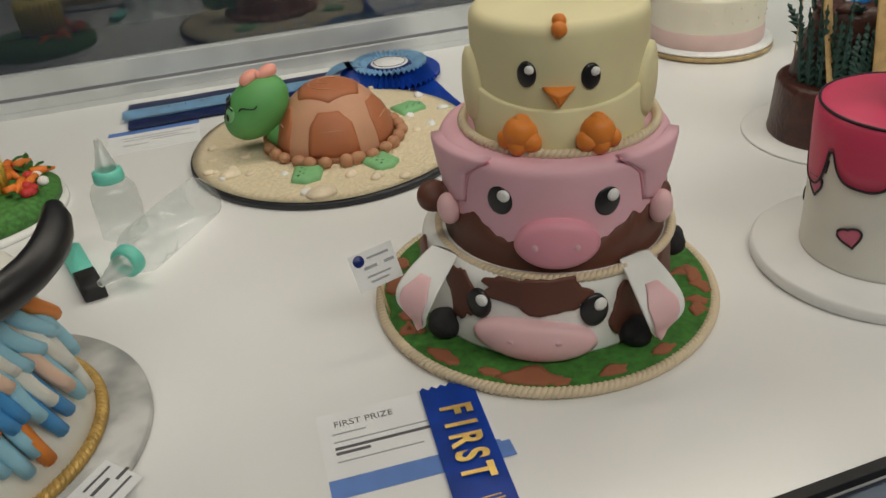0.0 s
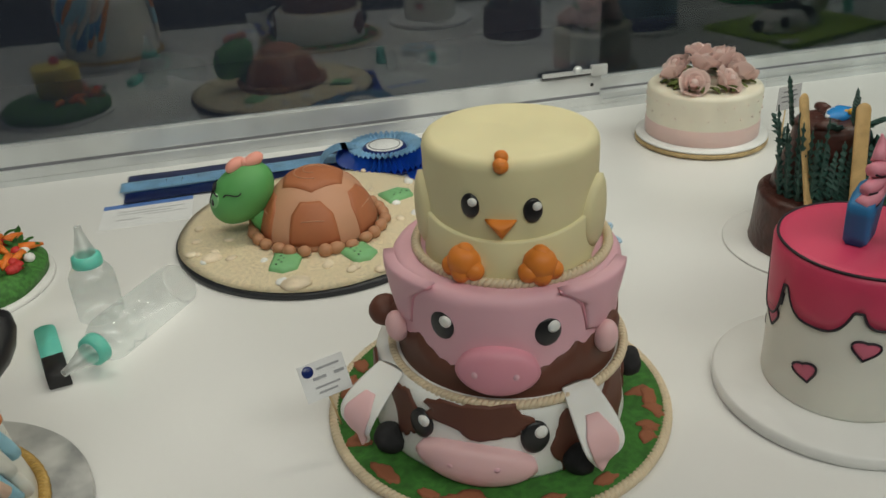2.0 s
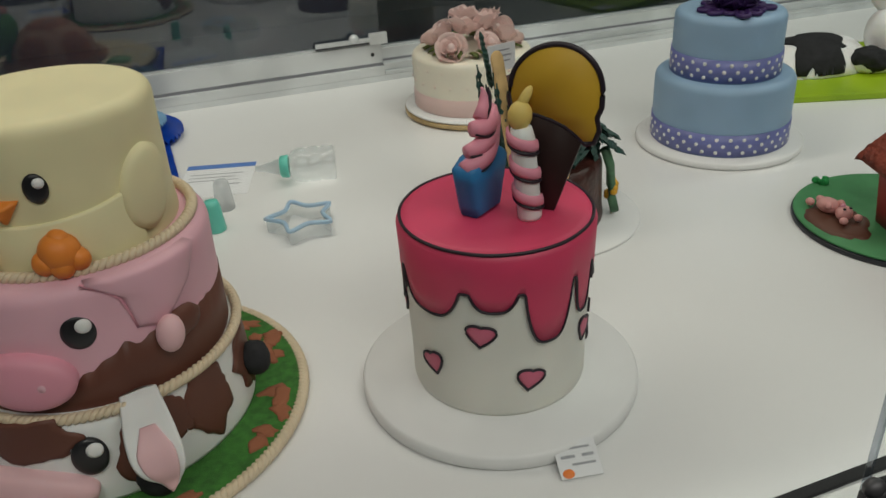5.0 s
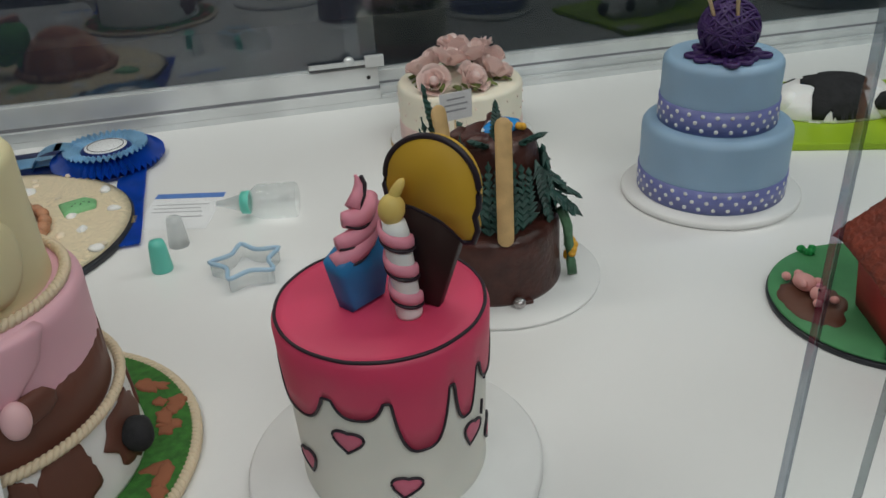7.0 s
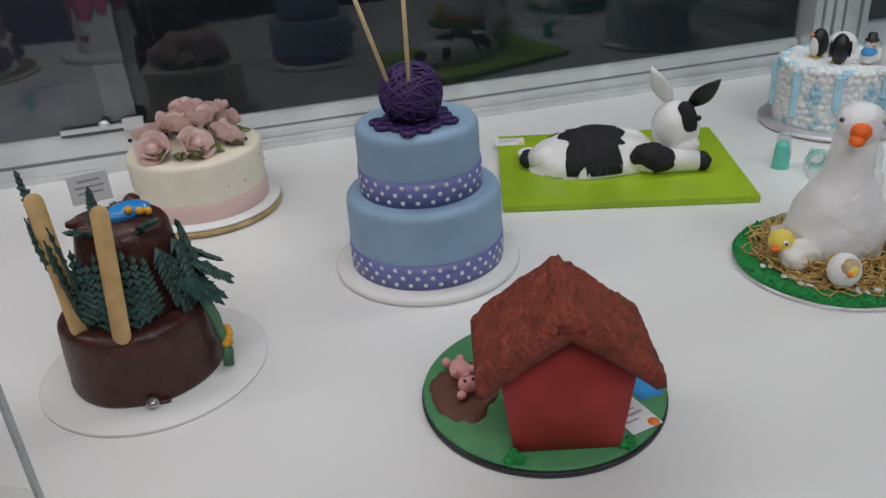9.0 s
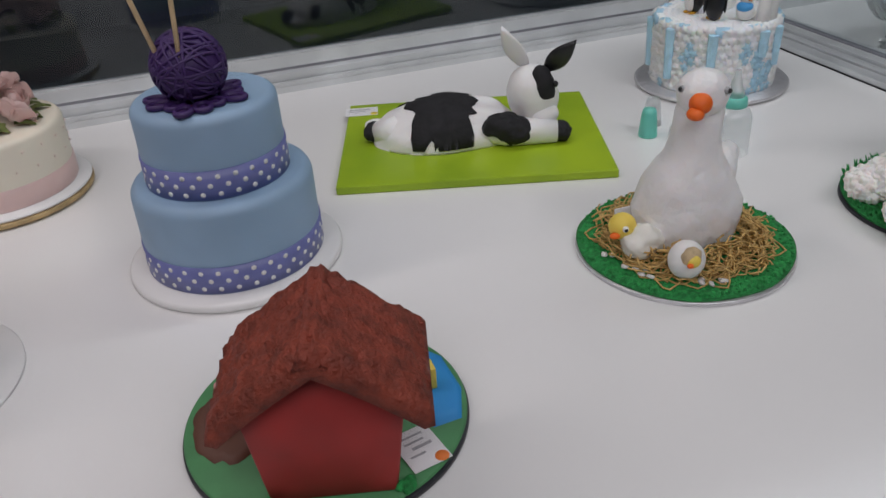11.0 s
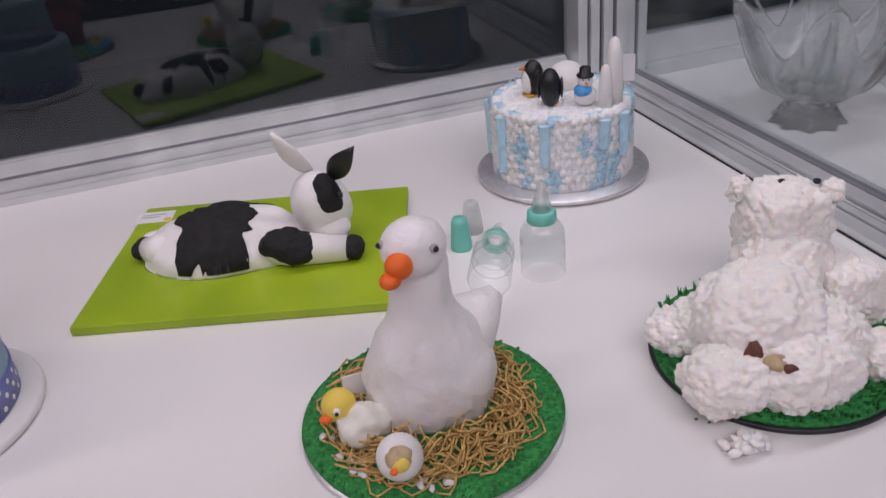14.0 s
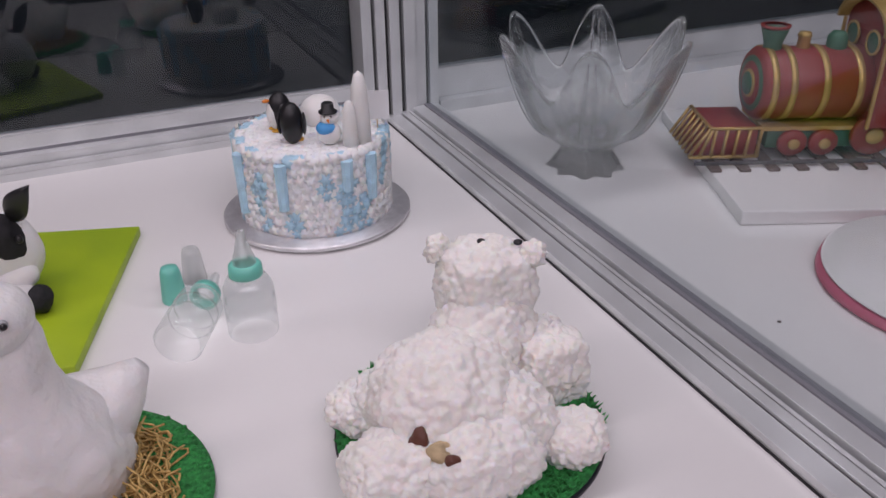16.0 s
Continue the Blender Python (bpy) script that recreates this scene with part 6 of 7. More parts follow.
def fluffy(name, x, y, z, rx, ry, rz, seed, label="", square=0.0):
    """A ragged buttercream mass, roughened at three scales."""
    c = Vector((x, y, z))
    bm = bmesh.new()
    off = Vector((seed * 3.7, seed * 1.3, 0))
    for v in bmesh.ops.create_icosphere(bm, subdivisions=6, radius=1.0)["verts"]:
        u = v.co.normalized()
        k = 1.0
        if square:
            k = 1 + square * (1 / max(abs(u.x), abs(u.y), abs(u.z)) - 1)
        p = c + Vector((u.x * rx, u.y * ry, u.z * rz)) * k
        lump = noise.noise(p * 42 + off)
        near = noise.voronoi(p * 125 + off)[0][0]
        fine = noise.noise(p * 300 + off)
        v.co = p + u * (0.0045 * lump + 0.0060 * (0.50 - near) + 0.0014 * fine)
        v.co.z = max(v.co.z, 0.0135)
    return part(name, bm, M["bear"], bear, label)


fluffy("body", -0.026, -0.006, 0.046, 0.068, 0.064, 0.058, 1, "fluffy white belly")
fluffy("head", 0.046, 0.064, 0.100, 0.045, 0.039, 0.046, 2, "fluffy white head", 0.36)
fluffy("neck", 0.034, 0.042, 0.060, 0.052, 0.046, 0.050, 12)
fluffy("hind_leg", -0.088, -0.050, 0.032, 0.047, 0.038, 0.029, 3, "", 0.08)
fluffy("hind_leg", -0.026, -0.070, 0.034, 0.054, 0.038, 0.034, 4, "", 0.10)
fluffy("haunch", 0.018, -0.044, 0.038, 0.036, 0.038, 0.038, 14, "", 0.2)
fluffy("paw", 0.058, -0.074, 0.029, 0.030, 0.027, 0.020, 5, "", 0.2)
fluffy("paw", -0.090, 0.034, 0.032, 0.030, 0.028, 0.020, 6)
fluffy("arm", -0.068, 0.020, 0.038, 0.034, 0.034, 0.028, 15)
fluffy("flank", 0.080, 0.010, 0.042, 0.032, 0.036, 0.036, 7, "", 0.5)
for x, y in ((0.008, 0.086), (0.082, 0.040)):
    fluffy("ear", x, y, 0.137, 0.012, 0.012, 0.012, 9)
for x, y in ((0.044, 0.069), (0.073, 0.054)):
    part("eye", blob(x, y, 0.1450, 0.0042, 0.0040, 0.0028, sub=2), M["black_f"], bear, "black eye")
part("split", blob(-0.060, -0.072, 0.054, 0.012, 0.011, 0.010, 0.004, 90, 1, 3, 30, 25), M["sponge"], bear, "exposed sponge in a split")
part("split_shade", blob(-0.070, -0.056, 0.058, 0.006, 0.008, 0.011, 0.003, 90, 2, 3, 30, 25), M["brown_f"], bear)
part("split_shade", blob(-0.054, -0.085, 0.056, 0.009, 0.006, 0.005, 0.003, 90, 4, 3, 30, 25), M["brown_f"], bear)
part("foil_corner", blob(-0.082, 0.056, 0.014, 0.012, 0.010, 0.006, 0.002, 60, 2, 2), M["board_silver"], bear)
fallen = thing("icing_lump", 2.090, 0.622, 0, "fallen lump of white buttercream on the table", "crumb")
bm = bmesh.new()
r = random.Random(3)
for i in range(26):
    blob(r.uniform(-0.018, 0.018), r.uniform(-0.009, 0.009), r.uniform(0.003, 0.009), r.uniform(0.004, 0.007), r.uniform(0.004, 0.007), r.uniform(0.003, 0.005), 0.002, 140, i, 2, bm=bm)
part("lump", bm, M["bear"], fallen)
for x, y, s in ((2.232, 0.580, 0.0042), (2.246, 0.555, 0.003), (2.072, 0.668, 0.0016), (2.080, 0.660, 0.0013), (2.565, 0.734, 0.002)):
    c = thing("crumb", x, y, 0, "small dark cake crumb on the white table", "crumb", group="crumbs on the table")
    part("grain", blob(0, 0, s * 0.5, s * 1.2, s, s * 0.5, s * 0.3, 200, 1, 2), M["wood_sleeper"], c)


# ---- penguin cake ----
peng = thing("penguin_cake", 2.200, 1.206, 0, "winter cake piped with white and blue stars under penguins and snowman", "cake")
part("board", disc(0.125, 0.003, 0.010, edge=0.002), M["board_silver"], peng, "silver foil board")
part("foot", disc(0.09, 0.0, 0.003), M["board_black"], peng)
part("cake_body", tier(0.0985, 0.010, 0.116, edge=0.008, seed=71, wobble=0.01), M["star_white"], peng, "white icing core")


def star_flower(bm, p, n, size, r):
    """One piped six-petal star."""
    n = Vector(n).normalized()
    s = n.cross(Vector((0.2, 0.1, 1)))
    s = s.normalized() if s.length > 0.05 else Vector((1, 0, 0))
    t = n.cross(s)
    c = bm.verts.new(p + n * size * 0.30)
    a0 = r.uniform(0, 1)
    low, high = [], []
    for k in range(12):
        a = a0 + 2 * math.pi * k / 12
        d = s * math.cos(a) + t * math.sin(a)
        q = size * (1.0 if k % 2 else 0.55)
        low.append(bm.verts.new(p + d * q - n * size * 0.10))
        high.append(bm.verts.new(p + d * q * 0.66 + n * size * (0.34 if k % 2 else 0.12)))
    for k in range(12):
        j = (k + 1) % 12
        bm.faces.new((low[k], low[j], high[j], high[k]))
        bm.faces.new((high[k], high[j], c))


rnd = random.Random(19)
white, blue = bmesh.new(), bmesh.new()
for row in range(9):
    for k in range(44):
        a = 2 * math.pi * (k + 0.5 * (row % 2) + rnd.uniform(-0.2, 0.2)) / 44
        z = 0.0165 + 0.0118 * row + rnd.uniform(-0.002, 0.002)
        p = Vector((0.0985 * math.cos(a), 0.0985 * math.sin(a), z))
        field = noise.noise((math.cos(a) * 3.6, math.sin(a) * 3.0, z * 22))
        star_flower(blue if field > 0.22 else white, p, (math.cos(a), math.sin(a), rnd.uniform(-0.15, 0.15)), rnd.uniform(0.0082, 0.0118), rnd)
for ring in range(8):
    q = 0.004 + 0.0125 * ring
    for k in range(max(1, int(6.283 * q / 0.0128))):
        a = 6.283 * (k + rnd.uniform(-0.2, 0.2)) / max(1, int(6.283 * q / 0.0128))
        edge_blue = q > 0.080 and noise.noise((a * 3, 2, 0)) > 0.0
        star_flower(blue if edge_blue else white, Vector((q * math.cos(a), q * math.sin(a), 0.1155)), (0, 0, 1), rnd.uniform(0.0080, 0.0100), rnd)
tagged(part("white_stars", white, M["star_white"], peng, "piped white stars"), kind="stuff")
tagged(part("blue_stars", blue, M["star_blue"], peng, "piped pale blue stars"), kind="stuff")
for a in (-62, -82, -128, -168, 150, 60):
    ca_, sa_ = math.cos(radians(a)), math.sin(radians(a))
    z0 = 0.03 + 0.02 * (a % 3)
    part("icicle", tube([(0.1020 * ca_, 0.1020 * sa_, z0), (0.1025 * ca_, 0.1025 * sa_, 0.110)], 0.0075, 8, radii=[0.0065, 0.0080]), M["star_blue"], peng, "pale blue icing icicle", False)


def penguin(x, y, turn, s=1.0):
    pg = thing("penguin_figure", 2.200 + x, 1.206 + y, 0.117, "small black and white fondant penguin on the cake", "figurine", turn=turn)
    part("body", blob(0, 0, 0.020 * s, 0.0125 * s, 0.0115 * s, 0.021 * s, sub=3), M["black_f"], pg)
    part("belly", blob(0.0045 * s, 0, 0.018 * s, 0.0095 * s, 0.0092 * s, 0.0165 * s, sub=3), M["white_f"], pg, "white belly")
    part("beak", blob(0.0135 * s, 0, 0.033 * s, 0.004 * s, 0.002 * s, 0.002 * s, sub=2), M["orange_f"], pg)
    for sg in (-1, 1):
        part("wing", blob(0.0, 0.012 * sg * s, 0.020 * s, 0.006 * s, 0.002 * s, 0.012 * s, sub=2), M["black_f"], pg)
        part("foot", blob(0.006 * s, 0.005 * sg * s, 0.002, 0.006 * s, 0.004 * s, 0.002, sub=2), M["amber"], pg)


penguin(-0.032, -0.034, 60, 1.28)
penguin(-0.034, 0.018, 185, 1.25)
snow = thing("snowman_figure", 2.208, 1.148, 0.117, "white fondant snowman with blue scarf and black hat", "figurine", turn=-110)
part("body", blob(0, 0, 0.015, 0.015, 0.015, 0.015, sub=3), M["white_f"], snow)
part("head", blob(0, 0, 0.034, 0.0105, 0.0105, 0.0105, sub=3), M["white_f"], snow)
part("scarf", blob(0.003, -0.003, 0.022, 0.0132, 0.0128, 0.0088, sub=3), M["scarf"], snow, "blue scarf")
part("hat", lathe([(0, 0.041), (0.0115, 0.041), (0.0115, 0.043), (0.008, 0.0435), (0.0075, 0.052), (0.006, 0.0535), (0, 0.0535)], 20), M["black_f"], snow, "black hat")
part("nose", tube([(0.010, 0, 0.034), (0.019, 0.002, 0.034)], 0.002, 6, radii=[0.002, 0.0005]), M["orange_f"], snow)
for sg in (-1, 1):
    part("eye", blob(0.009, 0.004 * sg, 0.038, 0.0013, 0.0013, 0.0013, sub=1), M["black_f"], snow)
igloo = thing("snow_dome", 2.221, 1.232, 0.117, "smooth white fondant snow dome on the cake", "figurine")
part("dome", blob(0, 0, 0.013, 0.027, 0.025, 0.024, sub=4), M["white_f"], igloo)
spires = thing("ice_spires", 2.239, 1.144, 0.117, "tall smooth white ice spires on the cake", "figurine")
for x, y, r0, h in ((-0.009, -0.012, 0.010, 0.058), (0.008, -0.004, 0.0125, 0.090)):
    part("spire", lathe([(0, 0), (r0, 0.0), (r0 * 0.95, h * 0.4), (r0 * 0.8, h * 0.75), (r0 * 0.5, h * 0.94), (0, h)], 18, x, y, wobble=0.08), M["white_f"], spires)
tag6 = thing("price_tag", 2.281, 1.176, 0.117, "small white price card standing on the winter cake", "price tag", turn=-18)
part("card", box(-0.016, 0.0, 0.012, 0.016, 0.0008, 0.050), M["paper"], tag6, soft_faces=False)
part("stick", tube([(0, 0.0016, 0), (0, 0.0016, 0.02)], 0.001, 5), M["bamboo"], tag6)


# ---- squeeze bottles, caps, brush, cutter ----
def squeeze_bottle(name, m, s, label, extra=0.0):
    b = thing(name, 0, 0, 0, label, "squeeze bottle", group="baking tools on the table")
    b.matrix_world = m
    part("bottle_body", lathe([(0.024 * s, -extra), (0.027 * s, 0.003 * s - extra), (0.027 * s, 0.004 * s), (0.027 * s, 0.020 * s), (0.0238 * s, 0.023 * s), (0.027 * s, 0.026 * s), (0.027 * s, 0.040 * s), (0.0238 * s, 0.043 * s), (0.027 * s, 0.046 * s), (0.026 * s, 0.058 * s), (0.022 * s, 0.066 * s), (0.0135 * s, 0.072 * s)], 40), M["milky"], b, "clear ribbed body")
    part("collar", lathe([(0.0130 * s, 0.0715 * s), (0.0175 * s, 0.0715 * s), (0.0178 * s, 0.074 * s), (0.0170 * s, 0.083 * s), (0.013 * s, 0.085 * s), (0.011 * s, 0.085 * s)], 36), M["teal"], b, "teal screw collar")
    part("nozzle", lathe([(0.0125 * s, 0.084 * s), (0.0105 * s, 0.095 * s), (0.0090 * s, 0.096 * s), (0.0075 * s, 0.106 * s), (0.0062 * s, 0.107 * s), (0.004 * s, 0.122 * s), (0.003 * s, 0.122 * s)], 24), M["nozzle"], b, "frosted nozzle")
    for o in b.children:
        o.visible_shadow = o.name.startswith("collar")
    return b


def lying(x, y, z, dx, dy):
    return Matrix.Translation((x, y, z)) @ Vector((dx, dy, 0)).to_track_quat("Z", "X").to_matrix().to_4x4()


STANDING, LYING = "clear plastic squeeze bottle with teal collar standing upright", "clear plastic squeeze bottle with teal collar lying on its side"
squeeze_bottle("squeeze_bottle", pose(0.040, 0.968, 0.0), 1.08, STANDING)
squeeze_bottle("squeeze_bottle", lying(0.102, 0.905, 0.030, -0.090, -0.130), 1.10, LYING, 0.075)
squeeze_bottle("squeeze_bottle", lying(0.795, 1.075, 0.027, -0.96, 0.20), 0.95, LYING)
squeeze_bottle("squeeze_bottle", pose(2.055, 0.956, 0.0), 0.98, STANDING)
squeeze_bottle("squeeze_bottle", lying(1.985, 0.945, 0.026, 0.056, 0.111), 0.92, LYING, 0.02)


def cap_cone(x, y, mat, label, turn=0):
    c = thing("bottle_cap", x, y, 0, label, "cap", group="baking tools on the table", turn=turn)
    part("shell", lathe([(0, 0), (0.0135, 0.0), (0.014, 0.002), (0.011, 0.036), (0.009, 0.042), (0, 0.044)], 28), mat, c)


cap_cone(0.610, 0.980, M["teal"], "tapered teal plastic cap standing on the table")
cap_cone(0.628, 1.042, M["nozzle"], "tapered clear plastic cap standing on the table")
cap_cone(1.988, 1.056, M["teal"], "tapered teal plastic cap standing on the table")
cap_cone(2.016, 1.090, M["nozzle"], "tapered clear plastic cap standing on the table")
brush = thing("pastry_brush", -0.001, 0.858, 0.0, "small pastry brush with teal handle and black bristles", "brush", turn=-73)
part("handle", slab([(-0.075 + 0.010 * math.cos(t), 0.013 * math.sin(t)) for t in (math.pi / 2 + math.pi * k / 12 for k in range(13))] + [(0.0, -0.0125), (0.0, 0.0125)], 0.002, 0.015, round_edge=0.004), M["teal"], brush, "teal handle")
part("bristles", slab(polygon([(0.0005, -0.0125), (0.048, -0.0125), (0.051, 0.0125), (0.0005, 0.0125)], 3), 0.0, 0.020, round_edge=0.003), M["rubber"], brush, "black bristles")
star = thing("star_cutter", 0.719, 0.935, 0.0, "pale blue star-shaped cookie cutter lying on the table", "cookie cutter", turn=8, group="baking tools on the table")
pts = []
for k in range(10):
    q = 0.050 if k % 2 == 0 else 0.026
    a = radians(90 + 36 * k)
    pts.append((q * math.cos(a), q * math.sin(a)))
outline = polygon(pts, 4)
for _ in range(1):  # round the points
    outline = [((a[0] + 2 * b[0] + c[0]) / 4, (a[1] + 2 * b[1] + c[1]) / 4) for a, b, c in zip(outline[-1:] + outline[:-1], outline, outline[1:] + outline[:1])]
M["cutter"] = material("pale_blue_plastic", (0.36, 0.52, 0.66), 0.35, 0.05, 40, 0.02, sss=0.2)
part("wall", tube([(x, y, 0.020) for x, y in outline], 0.0030, 8, True), M["cutter"], star)
skirt = bmesh.new()
lo_, hi_ = [skirt.verts.new((x * 0.99, y * 0.99, 0.0)) for x, y in outline], [skirt.verts.new((x, y, 0.018)) for x, y in outline]
for i in range(len(outline)):
    j = (i + 1) % len(outline)
    skirt.faces.new((lo_[i], lo_[j], hi_[j], hi_[i]))
bmesh.ops.solidify(skirt, geom=skirt.faces[:], thickness=0.0006)
part("blade", skirt, M["milky"], star, "", False)


# ---- unicorn cake ----
uni = thing("unicorn_cake", -0.098, 0.592, 0, "white unicorn cake with coloured rope mane on a grey marble board", "cake")
part("board", disc(0.175, 0.0, 0.010, edge=0.002), M["marble"], uni, "grey marble patterned board")
part("cake_body", tier(0.127, 0.010, 0.168, edge=0.014, r_top=0.110, seed=81), M["ivory_f"], uni, "ivory fondant body")
part("base_rope", rope(0.1325, 0.0145, 0.0065), M["gold_rope"], uni, "gold painted rope border")
rnd = random.Random(6)
mane = ["mane_sky", "mane_blue", "ivory_f", "mane_sky", "orange_f", "mane_sky", "ivory_f", "mane_sky", "mane_blue", "mane_peach"]
for i in range(150):
    row, col = i // 50, i % 50
    a = radians(-140 + 7.2 * col + 2.7 * (row % 2) + rnd.uniform(-1.5, 1.5))
    if -20 < math.degrees(a) < 70:
        continue
    pts, rad_ = [], []
    drop = (0.120, 0.088, 0.052)[row] * rnd.uniform(0.85, 1.12)
    for k in range(13):
        f = k / 12
        lift = 0.004 + 0.0052 * row
        if f < 0.5:
            q, z = 0.024 + 0.088 * (f * 2), 0.168 + lift - 0.006 * (f * 2) ** 3
        else:
            g = (f - 0.5) * 2
            z = 0.162 + lift - drop * g
            q = 0.112 + 0.006 * math.sin(g * 1.6) + 0.08 * drop * g + lift * 0.7 * (1 - 0.4 * g)
        aa = a + 0.34 * f * f + 0.04 * math.sin(f * 5 + i)
        pts.append((q * math.cos(aa), q * math.sin(aa), z))
        rad_.append(0.0080 * min(1.0, 0.35 + f * 1.6) * (1 - 0.5 * max(0, f - 0.6)))
    part("mane_strand", tube(pts, 0.009, 8, radii=rad_), M[mane[(i * 7 + row) % 10]], uni, "rolled icing strand")
ua = on_round(0.126, -92)
eye(uni, ua, -0.03, 0.085, 0.016, 0.020, 1)
hat = []
for k in range(13):
    a = radians(-96 + 110 * k / 12)
    hat.append((0.104 * math.cos(a) + 0.046, 0.104 * math.sin(a), 0.190 + 0.020 * (k / 12) ** 2))
part("dark_band", tube(hat, 0.018, 12, radii=[0.015] * 10 + [0.014, 0.012, 0.008]), M["black_f"], uni, "dark brown icing band")
tag7 = thing("price_tag", 0.043, 0.490, 0.010, "white price card with red dot propped on the marble board", "price tag", turn=50)
t7 = pose(0.0, 0.0, 0.005, 10, 0, 0)
part("card", slab(polygon([(-0.022, -0.019), (0.022, -0.019), (0.022, 0.020), (-0.022, 0.020)], 2), -0.0004, 0.0004, t7, round_edge=0.0002), M["paper"], tag7, soft_faces=False)
part("red_dot", slab(oval(-0.022, -0.012, 0.0075, 0.0065, 18), 0.0005, 0.0008, t7, round_edge=0.0001), M["red_dot"], tag7)
bars(tag7, [(-0.012, 0.012, 0.030, 0.002), (-0.012, 0.004, 0.020, 0.003), (0.010, -0.002, 0.014, 0.003), (-0.008, -0.010, 0.026, 0.002)], 0.0005, M["print"], m=t7)


# ---- garden cake ----
garden = thing("garden_cake", -0.168, 1.105, 0, "vegetable garden cake with carrots, tomatoes and a yellow hut", "cake")
part("board", disc(0.126, 0.0, 0.008, edge=0.002), M["board_white"], garden)
part("lawn", lathe([(0, 0.008), (0.116, 0.008), (0.118, 0.022), (0.105, 0.034), (0.05, 0.040), (0, 0.042)], 90, wobble=0.04, seed=4), M["lettuce"], garden, "rough green icing garden")
rnd = random.Random(41)
for i in range(12):
    a, q = rnd.uniform(-1.6, 1.2), rnd.uniform(0.060, 0.104)
    x, y, tn = q * math.cos(a), q * math.sin(a), rnd.uniform(0, 6.28)
    part("carrot", tube([(x, y, 0.044), (x + 0.014 * math.cos(tn), y + 0.014 * math.sin(tn), 0.043), (x + 0.032 * math.cos(tn), y + 0.032 * math.sin(tn), 0.040)], 0.006, 8, radii=[0.0065, 0.006, 0.002]), M["carrot_o"], garden, "orange fondant carrot")
for i in range(12):
    a, q = rnd.uniform(-1.6, 1.2), rnd.uniform(0.070, 0.108)
    part("tomato", blob(q * math.cos(a), q * math.sin(a), 0.040, 0.008, 0.008, 0.007, sub=2), M["tomato"] if i % 3 else M["white_f"], garden)
for i in range(40):
    a, q = rnd.uniform(-2.0, 1.4), rnd.uniform(0.040, 0.110)
    pointed_leaf(garden, q * math.cos(a), q * math.sin(a), 0.040, 0.016, rnd.uniform(0, 360), -0.3, M["lettuce"])
part("hut", tier(0.042, 0.040, 0.110, 0.012, -0.012, edge=0.01, r_top=0.046, wobble=0.03), M["hut"], garden, "yellow straw hut")
for k in range(26):
    a = 2 * math.pi * k / 26
    part("straw", tube([(0.012 + 0.044 * math.cos(a), -0.012 + 0.044 * math.sin(a), 0.042), (0.012 + 0.047 * math.cos(a), -0.012 + 0.047 * math.sin(a), 0.110)], 0.004, 6), M["hut"], garden)
part("hut_ball", blob(0.012, -0.020, 0.118, 0.012, 0.012, 0.011, sub=3), M["tomato"], garden)


# ---- neighbouring case: crystal bowl, train cake, plate ----
bowl = thing("crystal_bowl", 2.617, 1.188, 0, "clear heavy crystal bowl with six flaring pointed lobes", "bowl", turn=-5)
bowl.scale = (0.93, 0.93, 0.97)


def bowl_at(a, f, out=0.0):
    """The outer skin of the bowl: a fluted foot, a narrow waist and six pointed lobes."""
    point = (1 - abs(math.sin(3 * a)) ** 1.9) ** 1.0
    if f < 0.24:
        g = f / 0.24
        q = 0.058 - 0.024 * g ** 0.7 + 0.007 * math.cos(9 * a) * (1 - g) ** 1.5
        z = 0.046 * g + 0.004 * math.cos(9 * a) * (1 - g) * g
    else:
        g = (f - 0.24) / 0.76
        q = 0.034 + (0.082 + 0.040 * point) * g ** 0.50
        z = 0.046 + (0.082 + 0.088 * point) * g ** 1.35 + 0.008 * math.cos(6 * a) * math.sin(math.pi * g)
    q += out
    return Vector((q * math.cos(a), q * math.sin(a), z))


cr = bmesh.new()
NA, NR = 192, 30
outer = [[cr.verts.new(bowl_at(2 * math.pi * i / NA, j / NR)) for i in range(NA)] for j in range(NR + 1)]
inner = []
start = 9
for j in range(start, NR + 1):
    g = (j - start) / (NR - start)
    ring = []
    for i in range(NA):
        a = 2 * math.pi * i / NA
        p = bowl_at(a, j / NR, -(0.013 - 0.008 * g) - 0.003 * math.cos(12 * a) * math.sin(math.pi * g))
        p.z = max(p.z, 0.060) + 0.002
        ring.append(cr.verts.new(p))
    inner.append(ring)
for i in range(NA):
    k = (i + 1) % NA
    for j in range(NR):
        cr.faces.new((outer[j][i], outer[j][k], outer[j + 1][k], outer[j + 1][i]))
    for j in range(len(inner) - 1):
        cr.faces.new((inner[j][k], inner[j][i], inner[j + 1][i], inner[j + 1][k]))
    cr.faces.new((outer[NR][i], outer[NR][k], inner[-1][k], inner[-1][i]))
cr.faces.new(inner[0])
cr.faces.new(outer[0][::-1])
part("glass_body", cr, M["crystal"], bowl, "clear heavy glass body")
for k in range(6):
    for da in (-0.11, 0.11):
        part("cut_ridge", tube([bowl_at(k * math.pi / 3 + da * (1 - 0.75 * j / 12), 0.34 + 0.60 * j / 12, 0.0012) for j in range(13)], 0.003, 7, radii=[0.0008] + [0.0038 - 0.0018 * j / 11 for j in range(11)] + [0.0006]), M["crystal"], bowl, "bright cut ridge")

train = thing("train_cake", 2.685, 0.926, 0, "red and green steam train cake with gold trim on white plinth", "cake", turn=-23)
train.scale = (1, 1, 0.92)
part("plinth", box(0.0, 0.0, 0.0, 0.62, 0.40, 0.022, 0.003), M["board_white"], train, "white plinth", False)
TYM = 0.210
